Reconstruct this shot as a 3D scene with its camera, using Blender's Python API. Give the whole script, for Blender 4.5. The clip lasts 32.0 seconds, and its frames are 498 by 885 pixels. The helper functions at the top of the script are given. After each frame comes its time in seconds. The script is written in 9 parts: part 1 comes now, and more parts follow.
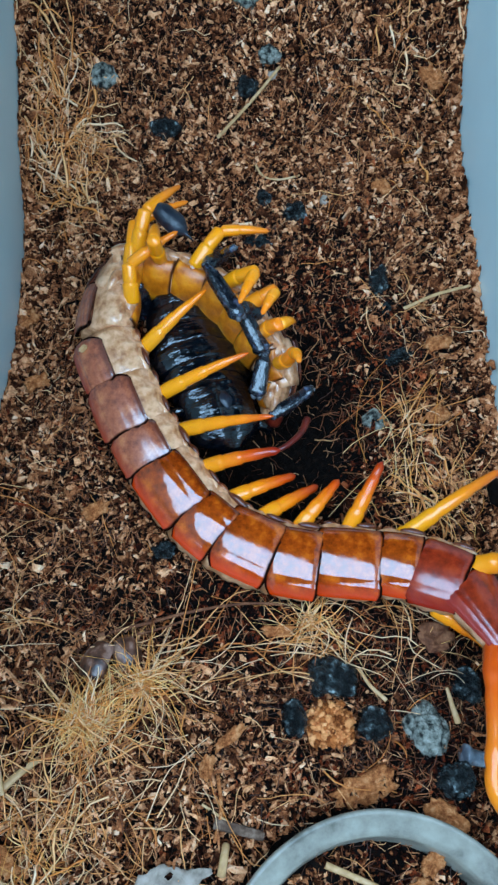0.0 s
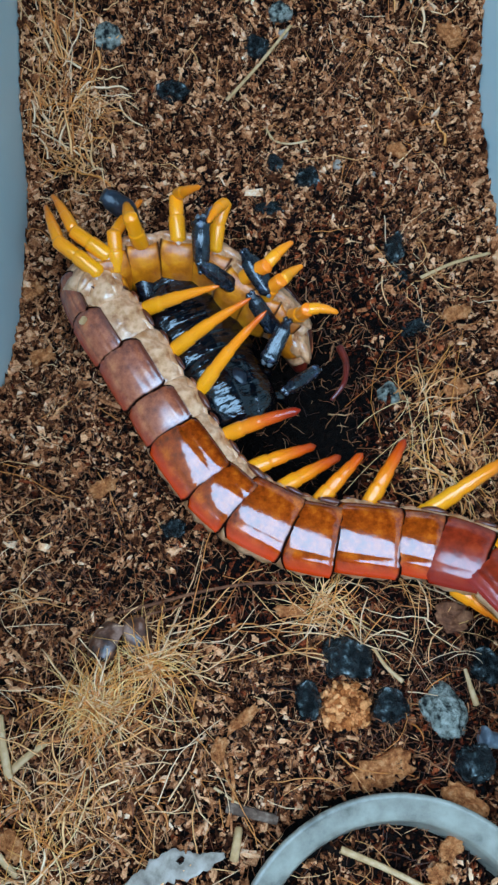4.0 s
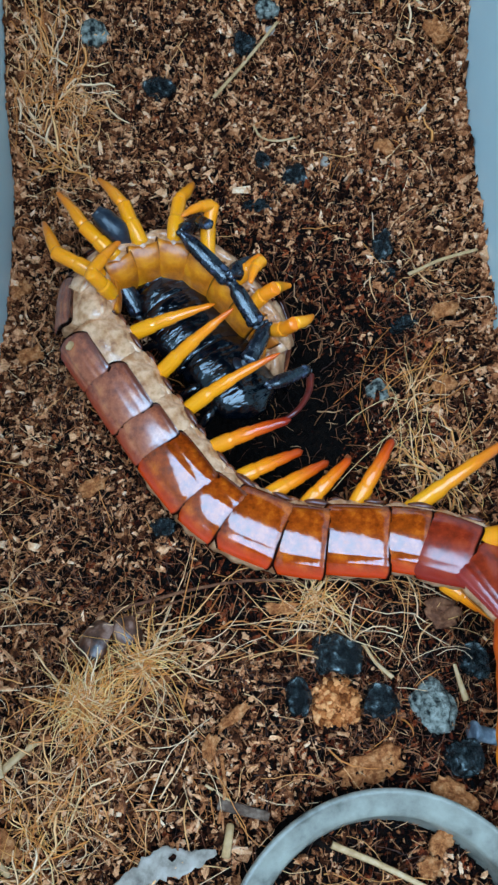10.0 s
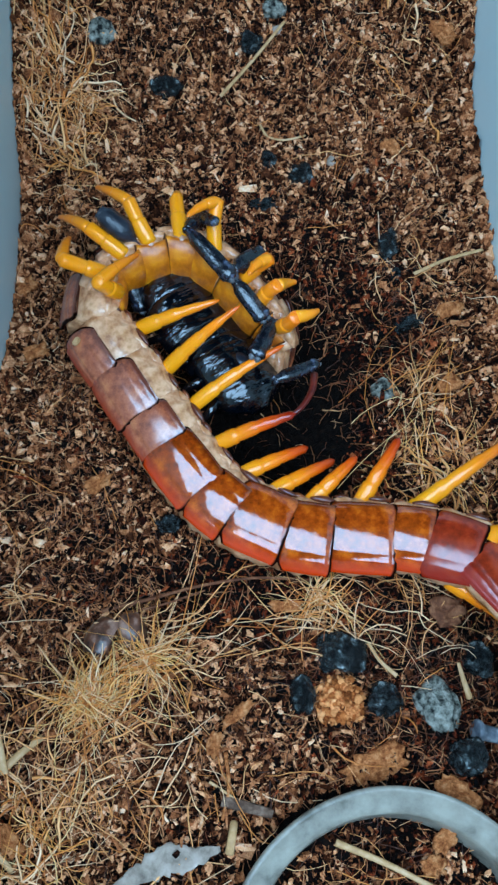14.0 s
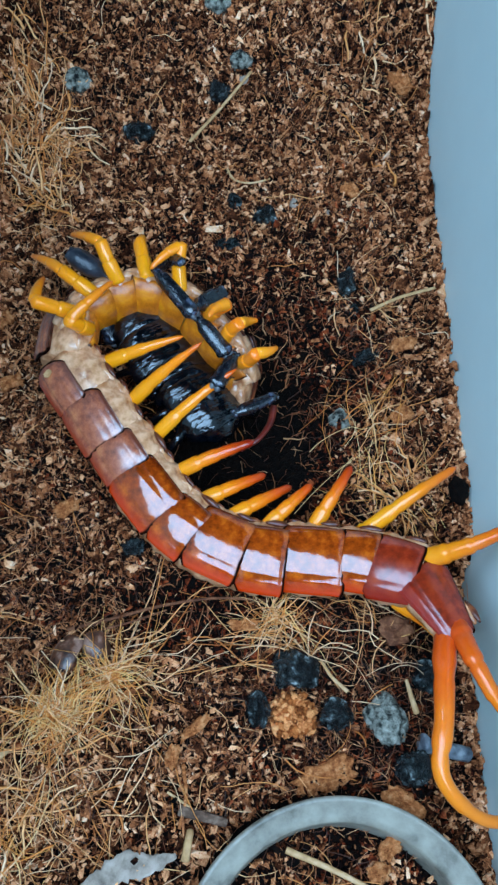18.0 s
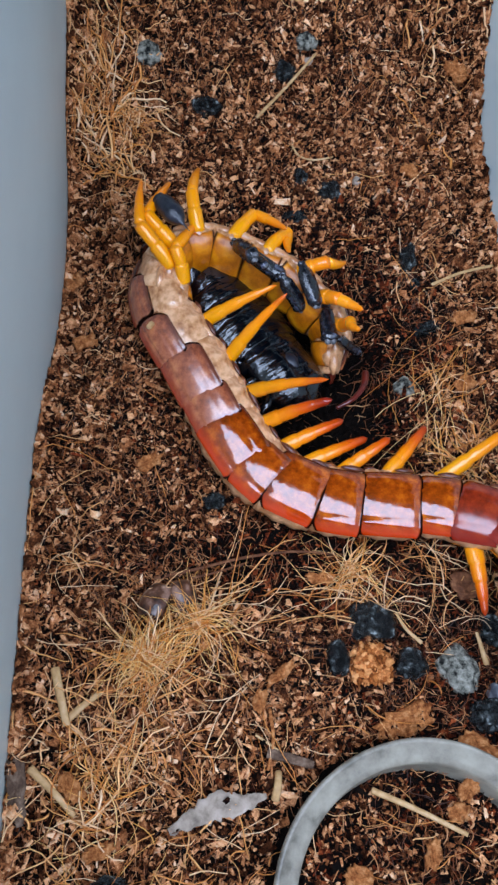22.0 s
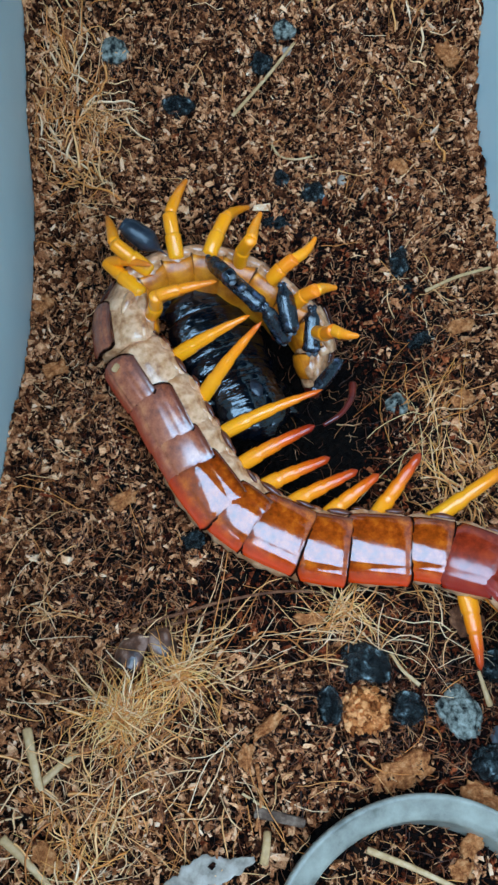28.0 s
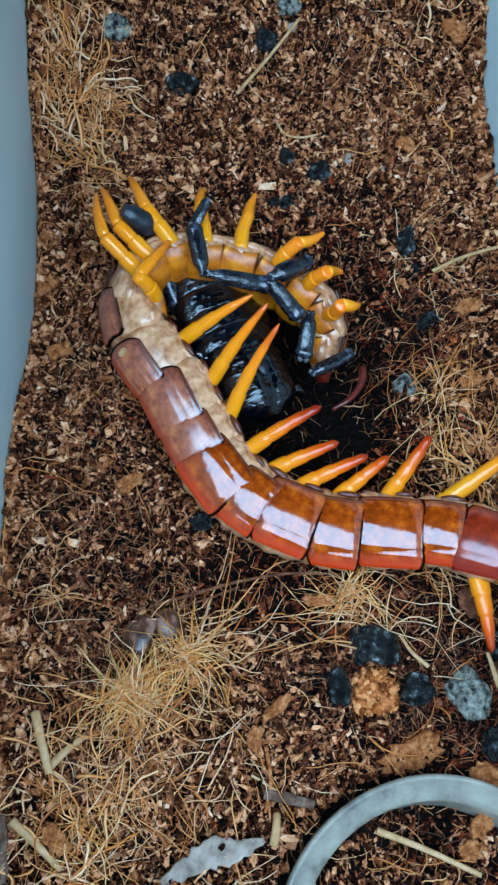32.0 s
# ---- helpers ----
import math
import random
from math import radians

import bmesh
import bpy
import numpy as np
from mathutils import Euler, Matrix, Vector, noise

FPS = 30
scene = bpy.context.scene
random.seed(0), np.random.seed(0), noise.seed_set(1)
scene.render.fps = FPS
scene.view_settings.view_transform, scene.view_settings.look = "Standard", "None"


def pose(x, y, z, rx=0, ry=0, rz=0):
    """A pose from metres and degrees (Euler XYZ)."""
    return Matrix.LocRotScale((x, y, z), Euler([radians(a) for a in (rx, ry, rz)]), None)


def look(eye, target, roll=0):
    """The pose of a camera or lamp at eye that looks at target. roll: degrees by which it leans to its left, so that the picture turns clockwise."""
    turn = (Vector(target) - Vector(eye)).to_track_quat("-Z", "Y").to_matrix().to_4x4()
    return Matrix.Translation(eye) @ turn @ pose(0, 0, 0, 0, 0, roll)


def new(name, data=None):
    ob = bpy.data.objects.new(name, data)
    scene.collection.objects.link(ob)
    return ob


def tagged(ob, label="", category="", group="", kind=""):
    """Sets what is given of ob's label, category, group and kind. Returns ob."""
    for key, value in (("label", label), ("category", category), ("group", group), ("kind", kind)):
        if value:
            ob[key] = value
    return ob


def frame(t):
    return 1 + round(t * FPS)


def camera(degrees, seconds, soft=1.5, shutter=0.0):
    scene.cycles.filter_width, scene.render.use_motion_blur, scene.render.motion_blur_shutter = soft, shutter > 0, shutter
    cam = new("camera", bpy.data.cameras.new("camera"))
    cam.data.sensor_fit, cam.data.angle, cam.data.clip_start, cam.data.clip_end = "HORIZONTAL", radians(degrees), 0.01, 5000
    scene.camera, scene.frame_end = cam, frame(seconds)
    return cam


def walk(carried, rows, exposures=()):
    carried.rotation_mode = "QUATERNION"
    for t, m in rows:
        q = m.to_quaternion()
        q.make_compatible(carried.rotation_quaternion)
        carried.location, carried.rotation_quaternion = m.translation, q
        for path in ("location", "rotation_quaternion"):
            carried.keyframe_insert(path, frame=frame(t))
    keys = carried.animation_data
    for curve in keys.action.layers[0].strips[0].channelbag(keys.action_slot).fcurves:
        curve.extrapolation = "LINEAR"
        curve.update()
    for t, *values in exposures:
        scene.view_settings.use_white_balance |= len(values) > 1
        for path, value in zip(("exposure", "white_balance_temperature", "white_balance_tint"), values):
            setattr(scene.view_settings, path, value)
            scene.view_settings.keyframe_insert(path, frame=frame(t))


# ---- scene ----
cam = camera(34.0, 32.0, soft=2.5)
PATH = [
    (0, -10.46, -57.441, 151.2, 21.023, -3.897, -0.797),
    (0.5, -10.853, -56.907, 150.952, 20.845, -4.002, -0.777),
    (1, -10.3, -56.907, 150.681, 20.822, -3.887, -0.761),
    (1.5, -10.634, -56.888, 150.469, 20.759, -3.974, -0.776),
    (2, -10.277, -56.831, 150.127, 20.549, -3.688, -0.725),
    (2.5, -10.321, -56.358, 148.78, 20.144, -3.507, -0.676),
    (3, -9.787, -55.649, 148.265, 19.773, -3.222, -0.672),
    (3.5, -10.122, -55.685, 146.657, 19.457, -3.048, -0.687),
    (5.5, -10.329, -55.556, 146.671, 19.056, -3.437, -1.113),
    (6, -10.118, -56.09, 146.853, 19.124, -3.593, -1.27),
    (6.5, -10.523, -56.359, 147.05, 19.237, -3.895, -1.502),
    (7, -10.01, -56.321, 147.355, 19.203, -3.833, -1.55),
    (7.5, -9.904, -56.267, 147.339, 19.136, -3.836, -1.573),
    (8, -9.901, -56.142, 146.303, 19.15, -3.683, -1.49),
    (8.5, -9.852, -56.128, 146.138, 19.083, -3.552, -1.423),
    (9, -10.053, -55.748, 146.252, 18.982, -3.58, -1.388),
    (9.5, -10.143, -55.339, 146.734, 18.923, -3.644, -1.366),
    (10, -9.89, -55.277, 147.008, 18.941, -3.554, -1.34),
    (10.5, -9.878, -55.518, 146.962, 19.056, -3.558, -1.274),
    (11, -10.159, -55.346, 147.023, 18.927, -3.603, -1.205),
    (11.5, -10.487, -55.811, 147.007, 18.897, -3.531, -1.107),
    (12, -10.288, -55.655, 144.916, 18.664, -3.41, -0.952),
    (12.5, -10.147, -54.997, 146.202, 18.643, -3.437, -0.873),
    (13, -11.143, -54.889, 147.324, 18.721, -3.521, -0.845),
    (13.5, -11.288, -55.261, 146.848, 18.878, -3.712, -0.891),
    (14, -11.116, -56.01, 146.87, 19.041, -3.756, -1.002),
    (14.5, -10.728, -56.736, 147.159, 19.167, -3.685, -1.075),
    (16.5, -11.024, -57.09, 147.375, 19.535, -3.622, -1.043),
    (17, -12.059, -57.793, 149.343, 19.819, -3.902, -1.016),
    (17.5, -11.047, -57.483, 150.176, 20.176, -4.267, -1),
    (18, -5.518, -57.605, 156.234, 20.421, -4.284, -0.929),
    (18.5, -6.475, -62.4, 166.323, 20.557, -4.892, -0.892),
    (19, -11.95, -68.917, 171.131, 20.728, -5.284, -0.797),
    (19.5, -18.464, -76.069, 179.519, 20.78, -5.692, -0.728),
    (20, -26.58, -80.952, 174.966, 20.782, -6.038, -0.688),
    (20.5, -29.993, -75.822, 163.511, 20.931, -6.703, -0.704),
    (21, -28.364, -73.57, 159.16, 21.059, -7.099, -0.816),
    (21.5, -29.745, -70.175, 158.107, 21.084, -7.415, -0.871),
    (22, -30.328, -68.799, 154.52, 21.262, -7.759, -0.889),
    (22.5, -28.026, -68.041, 157.205, 21.278, -7.652, -0.957),
    (23, -30.592, -62.696, 161.231, 21.3, -7.503, -1.084),
    (23.5, -28.031, -57.912, 159.517, 21.18, -7.302, -1.33),
    (24, -23.127, -56.191, 161.664, 21.174, -7.02, -1.566),
    (24.5, -25.472, -57.971, 155.466, 20.791, -6.762, -1.705),
    (25, -24.158, -56.82, 152.371, 20.524, -6.548, -1.791),
    (25.5, -22.875, -56.683, 151.641, 20.249, -6.185, -1.8),
    (27.5, -21.145, -54.118, 150.96, 19.641, -5.563, -2.093),
    (28, -21.378, -54.342, 149.471, 19.355, -5.674, -2.183),
    (28.5, -21.024, -54.499, 149.392, 19.117, -5.545, -2.262),
    (29, -21.525, -54.543, 149.39, 19.003, -5.564, -2.267),
    (29.5, -21.267, -54.75, 149.673, 18.911, -5.517, -2.299),
    (30, -21.044, -54.425, 148.776, 18.733, -5.431, -2.292),
    (30.5, -21.294, -54.212, 148.371, 18.59, -5.527, -2.394),
    (31, -21.841, -54.431, 148.622, 18.528, -5.58, -2.423),
    (31.5, -22.447, -54.647, 148.314, 18.484, -5.664, -2.406),
    (32, -22.807, -54.746, 147.831, 18.413, -5.689, -2.386),
]
walk(cam, [(t, pose(x / 1000, y / 1000, z / 1000, a, b, c)) for t, x, y, z, a, b, c in PATH],
     exposures=[(0, -0.05, 6100, 18), (17.6, -0.05, 6100, 18), (19.0, -0.08, 6700, 35), (20.0, -0.05, 7900, 48), (22.0, -0.08, 7400, 42), (24.2, -0.08, 6800, 35), (26.0, -0.05, 6350, 28), (28.0, -0.05, 6150, 18), (32.0, -0.05, 6150, 18)])

# ---- world, light ----
MM = 0.001
world = bpy.data.worlds.new("world")
scene.world = world
world.use_nodes = True
world.node_tree.nodes["Background"].inputs[0].default_value = (0.60, 0.76, 1.0, 1)
world.node_tree.nodes["Background"].inputs[1].default_value = 0.02
scene.view_settings.exposure = 0.0

panel = bpy.data.lights.new("soft_panel_light", "AREA")
panel.shape, panel.size, panel.size_y = "RECTANGLE", 0.56, 0.25
panel.energy, panel.color = 4.7, (0.425, 0.745, 1.0)
panel_ob = new("soft_panel_light", panel)
panel_ob.matrix_world = look((-0.050, -0.10, 0.345), (-0.01, -0.01, 0))


# ---- materials ----
def material(name, rough=0.5, metal=0.0, coat=0.0, spec=0.5):
    m = bpy.data.materials.new(name)
    m.use_nodes = True
    nt = m.node_tree
    b = nt.nodes["Principled BSDF"]
    b.inputs["Roughness"].default_value = rough
    b.inputs["Metallic"].default_value = metal
    b.inputs["Coat Weight"].default_value = coat
    b.inputs["Coat Roughness"].default_value = 0.08
    b.inputs["Specular IOR Level"].default_value = spec
    return m, nt, b


def node(nt, kind, **values):
    n = nt.nodes.new(kind)
    for k, v in values.items():
        n.inputs[k.replace("_", " ")].default_value = v
    return n


def ramp(nt, fac, stops):
    r = nt.nodes.new("ShaderNodeValToRGB")
    while len(r.color_ramp.elements) < len(stops):
        r.color_ramp.elements.new(0.5)
    for e, (p, c) in zip(r.color_ramp.elements, stops):
        e.position, e.color = p, (*c, 1)
    nt.links.new(fac, r.inputs[0])
    return r.outputs[0]


def coords(nt):
    return nt.nodes.new("ShaderNodeTexCoord").outputs["Object"]


def noise_of(nt, scale, detail=4.0, vec=None, rough=0.6):
    n = node(nt, "ShaderNodeTexNoise", Scale=scale, Detail=detail, Roughness=rough)
    nt.links.new(vec if vec is not None else coords(nt), n.inputs["Vector"])
    return n.outputs["Fac"]


def bump(nt, b, height, strength=0.4, dist=0.0002):
    n = node(nt, "ShaderNodeBump", Strength=strength, Distance=dist)
    nt.links.new(height, n.inputs["Height"])
    nt.links.new(n.outputs[0], b.inputs["Normal"])


def mix(nt, fac, a, c, kind="MIX"):
    n = nt.nodes.new("ShaderNodeMix")
    n.data_type, n.blend_type = "RGBA", kind
    for sock, v in ((n.inputs[0], fac), (n.inputs[6], a), (n.inputs[7], c)):
        if isinstance(v, bpy.types.NodeSocket):
            nt.links.new(v, sock)
        elif isinstance(v, (tuple, list)):
            sock.default_value = (*v, 1)
        else:
            sock.default_value = v
    return n.outputs[2]


def math_node(nt, op, a, c=0.0):
    n = nt.nodes.new("ShaderNodeMath")
    n.operation = op
    for sock, v in ((n.inputs[0], a), (n.inputs[1], c)):
        if isinstance(v, bpy.types.NodeSocket):
            nt.links.new(v, sock)
        else:
            sock.default_value = v
    return n.outputs[0]


def separate(nt, vec):
    n = nt.nodes.new("ShaderNodeSeparateXYZ")
    nt.links.new(vec, n.inputs[0])
    return n.outputs


def grainy(name, stops, scale, rough=0.7, strength=0.5, dist=0.0003, spec=0.3, island=0.0, clods=0.0):
    """A mottled surface: fine noise into a colour ramp, relief from the same noise, and a shift from piece to piece."""
    m, nt, b = material(name, rough, spec=spec)
    f = noise_of(nt, scale, 6.0)
    if island:
        r = nt.nodes.new("ShaderNodeNewGeometry").outputs["Random Per Island"]
        f2 = math_node(nt, "ADD", math_node(nt, "MULTIPLY", f, 1 - island), math_node(nt, "MULTIPLY", r, island))
        if clods:
            tone = math_node(nt, "MULTIPLY", math_node(nt, "SUBTRACT", noise_of(nt, 230, 3.0, None, 0.55), 0.5), clods)
            f2 = math_node(nt, "ADD", f2, tone)
    else:
        f2 = f
    nt.links.new(ramp(nt, f2, stops), b.inputs["Base Color"])
    bump(nt, b, noise_of(nt, scale * 2.2, 5.0), strength, dist)
    return m


# Near black: the shade between crumbs and in the hollow is in the colour.
SHADED_SOIL = grainy("peat", [(0.3, (0.0012, 0.0007, 0.0005)), (0.55, (0.006, 0.0026, 0.0014)), (0.75, (0.014, 0.005, 0.002)), (0.95, (0.04, 0.016, 0.006))], 700, 0.9, 0.9, 0.0006, 0.1)
CHIP = grainy("dry_coir_crumb", [(0.20, (0.006, 0.0018, 0.0011)), (0.38, (0.085, 0.0215, 0.0078)), (0.54, (0.44, 0.134, 0.047)), (0.72, (0.88, 0.385, 0.175)), (1.0, (0.99, 0.74, 0.51))], 2600, 0.85, 0.6, 0.0003, 0.05, island=0.46, clods=0.8)
# Damp red-brown coir; the same dark colour paints shade beside the body.
DAMP_SHADE = grainy("damp_shade_coir_crumb", [(0.36, (0.0012, 0.00041, 0.000246)), (0.55, (0.018, 0.00294, 0.00107)), (0.68, (0.17, 0.0246, 0.00658)), (0.85, (0.52, 0.114, 0.0345)), (1.0, (0.88, 0.368, 0.173))], 2600, 0.75, 0.6, 0.0003, 0.08, island=0.46, clods=0.8)
# Brown dust, its colour darkened to deepen the shade between crumbs.
SHADED_DUST = grainy("shaded_coir_dust", [(0.25, (0.003, 0.000957, 0.000602)), (0.52, (0.02, 0.00478, 0.00189)), (0.72, (0.1, 0.0235, 0.00774)), (0.90, (0.34, 0.0957, 0.0344))], 2600, 0.85, 0.6, 0.0003, 0.05, island=0.46, clods=0.8)
GOLD = grainy("golden_fibre", [(0.05, (0.62, 0.15, 0.018)), (0.3, (0.97, 0.33, 0.050)), (0.6, (0.99, 0.50, 0.14)), (1.0, (0.99, 0.72, 0.40))], 900, 0.4, 0.3, 0.0001, 0.35, island=0.7)
ROOT = grainy("dark_root", [(0.25, (0.05, 0.01281, 0.005)), (0.5, (0.15, 0.04575, 0.018)), (0.75, (0.34, 0.1281, 0.055))], 700, 0.7, 0.8, 0.0004, 0.2)
HAIR = grainy("brown_husk_hair", [(0.15, (0.03, 0.00608, 0.00172)), (0.50, (0.24, 0.0574, 0.0155)), (0.78, (0.62, 0.217, 0.0731)), (1.0, (0.95, 0.522, 0.258))], 900, 0.5, 0.3, 0.0001, 0.4, island=0.8)
FIBRE = grainy("coir_fibre", [(0.04, (0.36, 0.0799, 0.0144)), (0.27, (0.8, 0.249, 0.0495)), (0.55, (0.98, 0.444, 0.162)), (1.0, (0.99, 0.675, 0.432))], 900, 0.45, 0.3, 0.0001, 0.3, island=0.75)
BARK = grainy("bark_chip", [(0.24, (0.09, 0.0195, 0.0054)), (0.38, (0.34, 0.0843, 0.0234)), (0.54, (0.66, 0.204, 0.063)), (0.74, (0.92, 0.417, 0.171))], 1000, 0.85, 1.0, 0.0012, 0.08)
CLUMP = grainy("matted_husk", [(0.2, (0.1, 0.0195, 0.0045)), (0.42, (0.5, 0.129, 0.0306)), (0.70, (0.9, 0.328, 0.108)), (1.0, (0.98, 0.55, 0.27))], 2200, 0.85, 0.8, 0.0004, 0.06, island=0.5)
STRAW = grainy("straw", [(0.2, (0.2736, 0.122, 0.0426)), (0.5, (0.5016, 0.263, 0.109)), (0.8, (0.6536, 0.392, 0.219))], 500, 0.5, 0.4, 0.0002)
PUMICE = grainy("pumice", [(0.38, (0.00468, 0.00444, 0.0037)), (0.44, (0.101, 0.0962, 0.074)), (0.54, (0.312, 0.289, 0.229)), (0.72, (0.577, 0.525, 0.437))], 620, 0.8, 1.0, 0.0016)
SLATE = grainy("dark_pebble", [(0.42, (0.003, 0.003, 0.003)), (0.54, (0.020, 0.024, 0.023)), (0.62, (0.10, 0.115, 0.11)), (0.70, (0.50, 0.54, 0.52))], 520, 0.18, 1.0, 0.0016)
WHITE = grainy("pale_scrap", [(0.28, (0.0962, 0.0622, 0.0434)), (0.5, (0.311, 0.224, 0.167)), (0.75, (0.488, 0.361, 0.291))], 350, 0.7, 0.4, 0.0003)
TWIG = grainy("dark_twig", [(0.25, (0.035, 0.016, 0.010)), (0.5, (0.12, 0.060, 0.036)), (0.75, (0.30, 0.18, 0.12))], 600, 0.8, 0.9, 0.0006)
PLASTIC = grainy("frosted_plastic", [(0.3, (0.55, 0.63, 0.60)), (0.7, (0.61, 0.69, 0.65))], 25, 0.42, 0.12, 0.0004, 0.4)
ROOM = grainy("room_paint", [(0.3, (0.19, 0.20, 0.22)), (0.7, (0.23, 0.24, 0.26))], 4, 0.9, 0.1, 0.001)
TABLE = grainy("table_laminate", [(0.3, (0.40, 0.33, 0.26)), (0.7, (0.48, 0.40, 0.32))], 8, 0.5, 0.1, 0.001)


def dish_material():
    m, nt, b = material("milky_plastic", 0.42, spec=0.4)
    nt.links.new(ramp(nt, noise_of(nt, 160, 5.0), [(0.36, (0.13, 0.108, 0.082)), (0.46, (0.24, 0.20, 0.155)), (0.62, (0.34, 0.29, 0.225))]), b.inputs["Base Color"])
    b.inputs["Subsurface Weight"].default_value = 0.25
    b.inputs["Subsurface Radius"].default_value = (0.003, 0.003, 0.003)
    bump(nt, b, noise_of(nt, 420, 6.0), 0.35, 0.0004)
    return m


DISH = dish_material()


def tergite_material(name, deep, mid, light, margin, rough, coat, centre=None, gloss=0.5, sheen=0.09, ior=1.75):
    """Polished horn: mottled brown, with a dark outline and redder sides that the plate carries of its own."""
    m, nt, b = material(name, rough, coat=coat, spec=0.2)
    b.inputs["Coat Roughness"].default_value = sheen
    b.inputs["Coat IOR"].default_value = ior
    v = coords(nt)
    f = noise_of(nt, 330, 6.0, v, 0.68)
    base = ramp(nt, f, [(0.34, deep), (0.49, mid), (0.68, light)])
    along, across = (nt.nodes.new("ShaderNodeAttribute") for _ in "uv")
    along.attribute_name, across.attribute_name = "along", "across"
    wob = math_node(nt, "MULTIPLY", math_node(nt, "SUBTRACT", noise_of(nt, 420, 3.0, v), 0.5), 0.16)
    side = math_node(nt, "ADD", math_node(nt, "ABSOLUTE", across.outputs["Fac"]), wob)
    edge = math_node(nt, "ADD", math_node(nt, "ABSOLUTE", along.outputs["Fac"]), math_node(nt, "MULTIPLY", wob, 0.4))
    if centre:
        far = math_node(nt, "ADD", math_node(nt, "MULTIPLY", side, 0.6), math_node(nt, "MULTIPLY", edge, 0.35))
        base = mix(nt, ramp(nt, far, [(0.15, (0.25, 0.25, 0.25)), (0.65, (0, 0, 0))]), base, centre)
    outer = math_node(nt, "ADD", across.outputs["Fac"], math_node(nt, "MULTIPLY", wob, 2.0))
    col = mix(nt, ramp(nt, outer, [(0.38, (0, 0, 0)), (0.86, (1, 1, 1))]), base, margin)
    inner = math_node(nt, "SUBTRACT", wob, across.outputs["Fac"])
    col = mix(nt, ramp(nt, inner, [(0.74, (0, 0, 0)), (0.90, (0.8, 0.8, 0.8))]), col, deep)
    dark = math_node(nt, "MAXIMUM", edge, math_node(nt, "SUBTRACT", side, 0.10))
    rim = ramp(nt, dark, [(0.875, (0, 0, 0)), (0.935, (1, 1, 1))])
    col = mix(nt, rim, col, (0.010, 0.0025, 0.0015))
    nt.links.new(math_node(nt, "MULTIPLY", math_node(nt, "SUBTRACT", 1.0, rim), coat), b.inputs["Coat Weight"])
    nt.links.new(math_node(nt, "MULTIPLY", math_node(nt, "SUBTRACT", 1.08, rim), gloss), b.inputs["Specular IOR Level"])
    nt.links.new(col, b.inputs["Base Color"])
    r = ramp(nt, noise_of(nt, 700, 5.0, v), [(0.3, (rough * 0.7,) * 3), (0.7, (rough * 1.35,) * 3)])
    nt.links.new(r, b.inputs["Roughness"])
    h = math_node(nt, "ADD", noise_of(nt, 170, 3.0, v), math_node(nt, "MULTIPLY", noise_of(nt, 1500, 3.0, v), 0.05))
    n = node(nt, "ShaderNodeBump", Strength=0.24, Distance=0.0006)
    nt.links.new(h, n.inputs["Height"])
    nt.links.new(n.outputs[0], b.inputs["Normal"])
    nt.links.new(n.outputs[0], b.inputs["Coat Normal"])
    return m


TERGITE = tergite_material("chestnut_plate", (0.060, 0.007, 0.001), (0.31, 0.035, 0.002), (0.66, 0.120, 0.006), (0.60, 0.034, 0.0006), 0.30, 1.0, (0.40, 0.066, 0.004), 0.0)
TERGITE_RED = tergite_material("red_plate", (0.11, 0.007, 0.002), (0.27, 0.018, 0.004), (0.40, 0.045, 0.010), (0.28, 0.010, 0.002), 0.30, 0.85, (0.33, 0.04, 0.010), 0.0, 0.2)
TERGITE_MAUVE = tergite_material("mauve_plate", (0.10, 0.016, 0.006), (0.35, 0.070, 0.024), (0.62, 0.18, 0.060), (0.38, 0.034, 0.007), 0.42, 1.0, (0.36, 0.080, 0.026), 0.15, 0.24, 1.8)


def skin_material():
    m, nt, b = material("pleural_skin", 0.30, coat=0.5, spec=0.4)
    v = coords(nt)
    big = noise_of(nt, 260, 3.0, v)
    folds = noise_of(nt, 900, 5.0, v, 0.7)
    f = math_node(nt, "ADD", math_node(nt, "MULTIPLY", big, 0.75), math_node(nt, "MULTIPLY", folds, 0.25))
    pale = ramp(nt, f, [(0.36, (0.28, 0.080, 0.024)), (0.45, (0.52, 0.215, 0.090)), (0.54, (0.70, 0.34, 0.175)), (0.70, (0.86, 0.49, 0.30))])
    rust = ramp(nt, noise_of(nt, 150, 4.0, v), [(0.54, (0, 0, 0)), (0.62, (1, 1, 1))])
    nt.links.new(mix(nt, math_node(nt, "MULTIPLY", rust, 0.65), pale, (0.34, 0.090, 0.016)), b.inputs["Base Color"])
    b.inputs["Subsurface Weight"].default_value = 0.1
    b.inputs["Subsurface Radius"].default_value = (0.001, 0.0006, 0.0004)
    st = nt.nodes.new("ShaderNodeMapping")
    st.inputs["Scale"].default_value = (1.0, 0.35, 0.35)
    nt.links.new(v, st.inputs[0])
    bump(nt, b, math_node(nt, "ADD", noise_of(nt, 330, 2.0, st.outputs[0], 0.4), math_node(nt, "MULTIPLY", folds, 0.12)), 0.45, 0.0009)
    return m


SKIN = skin_material()


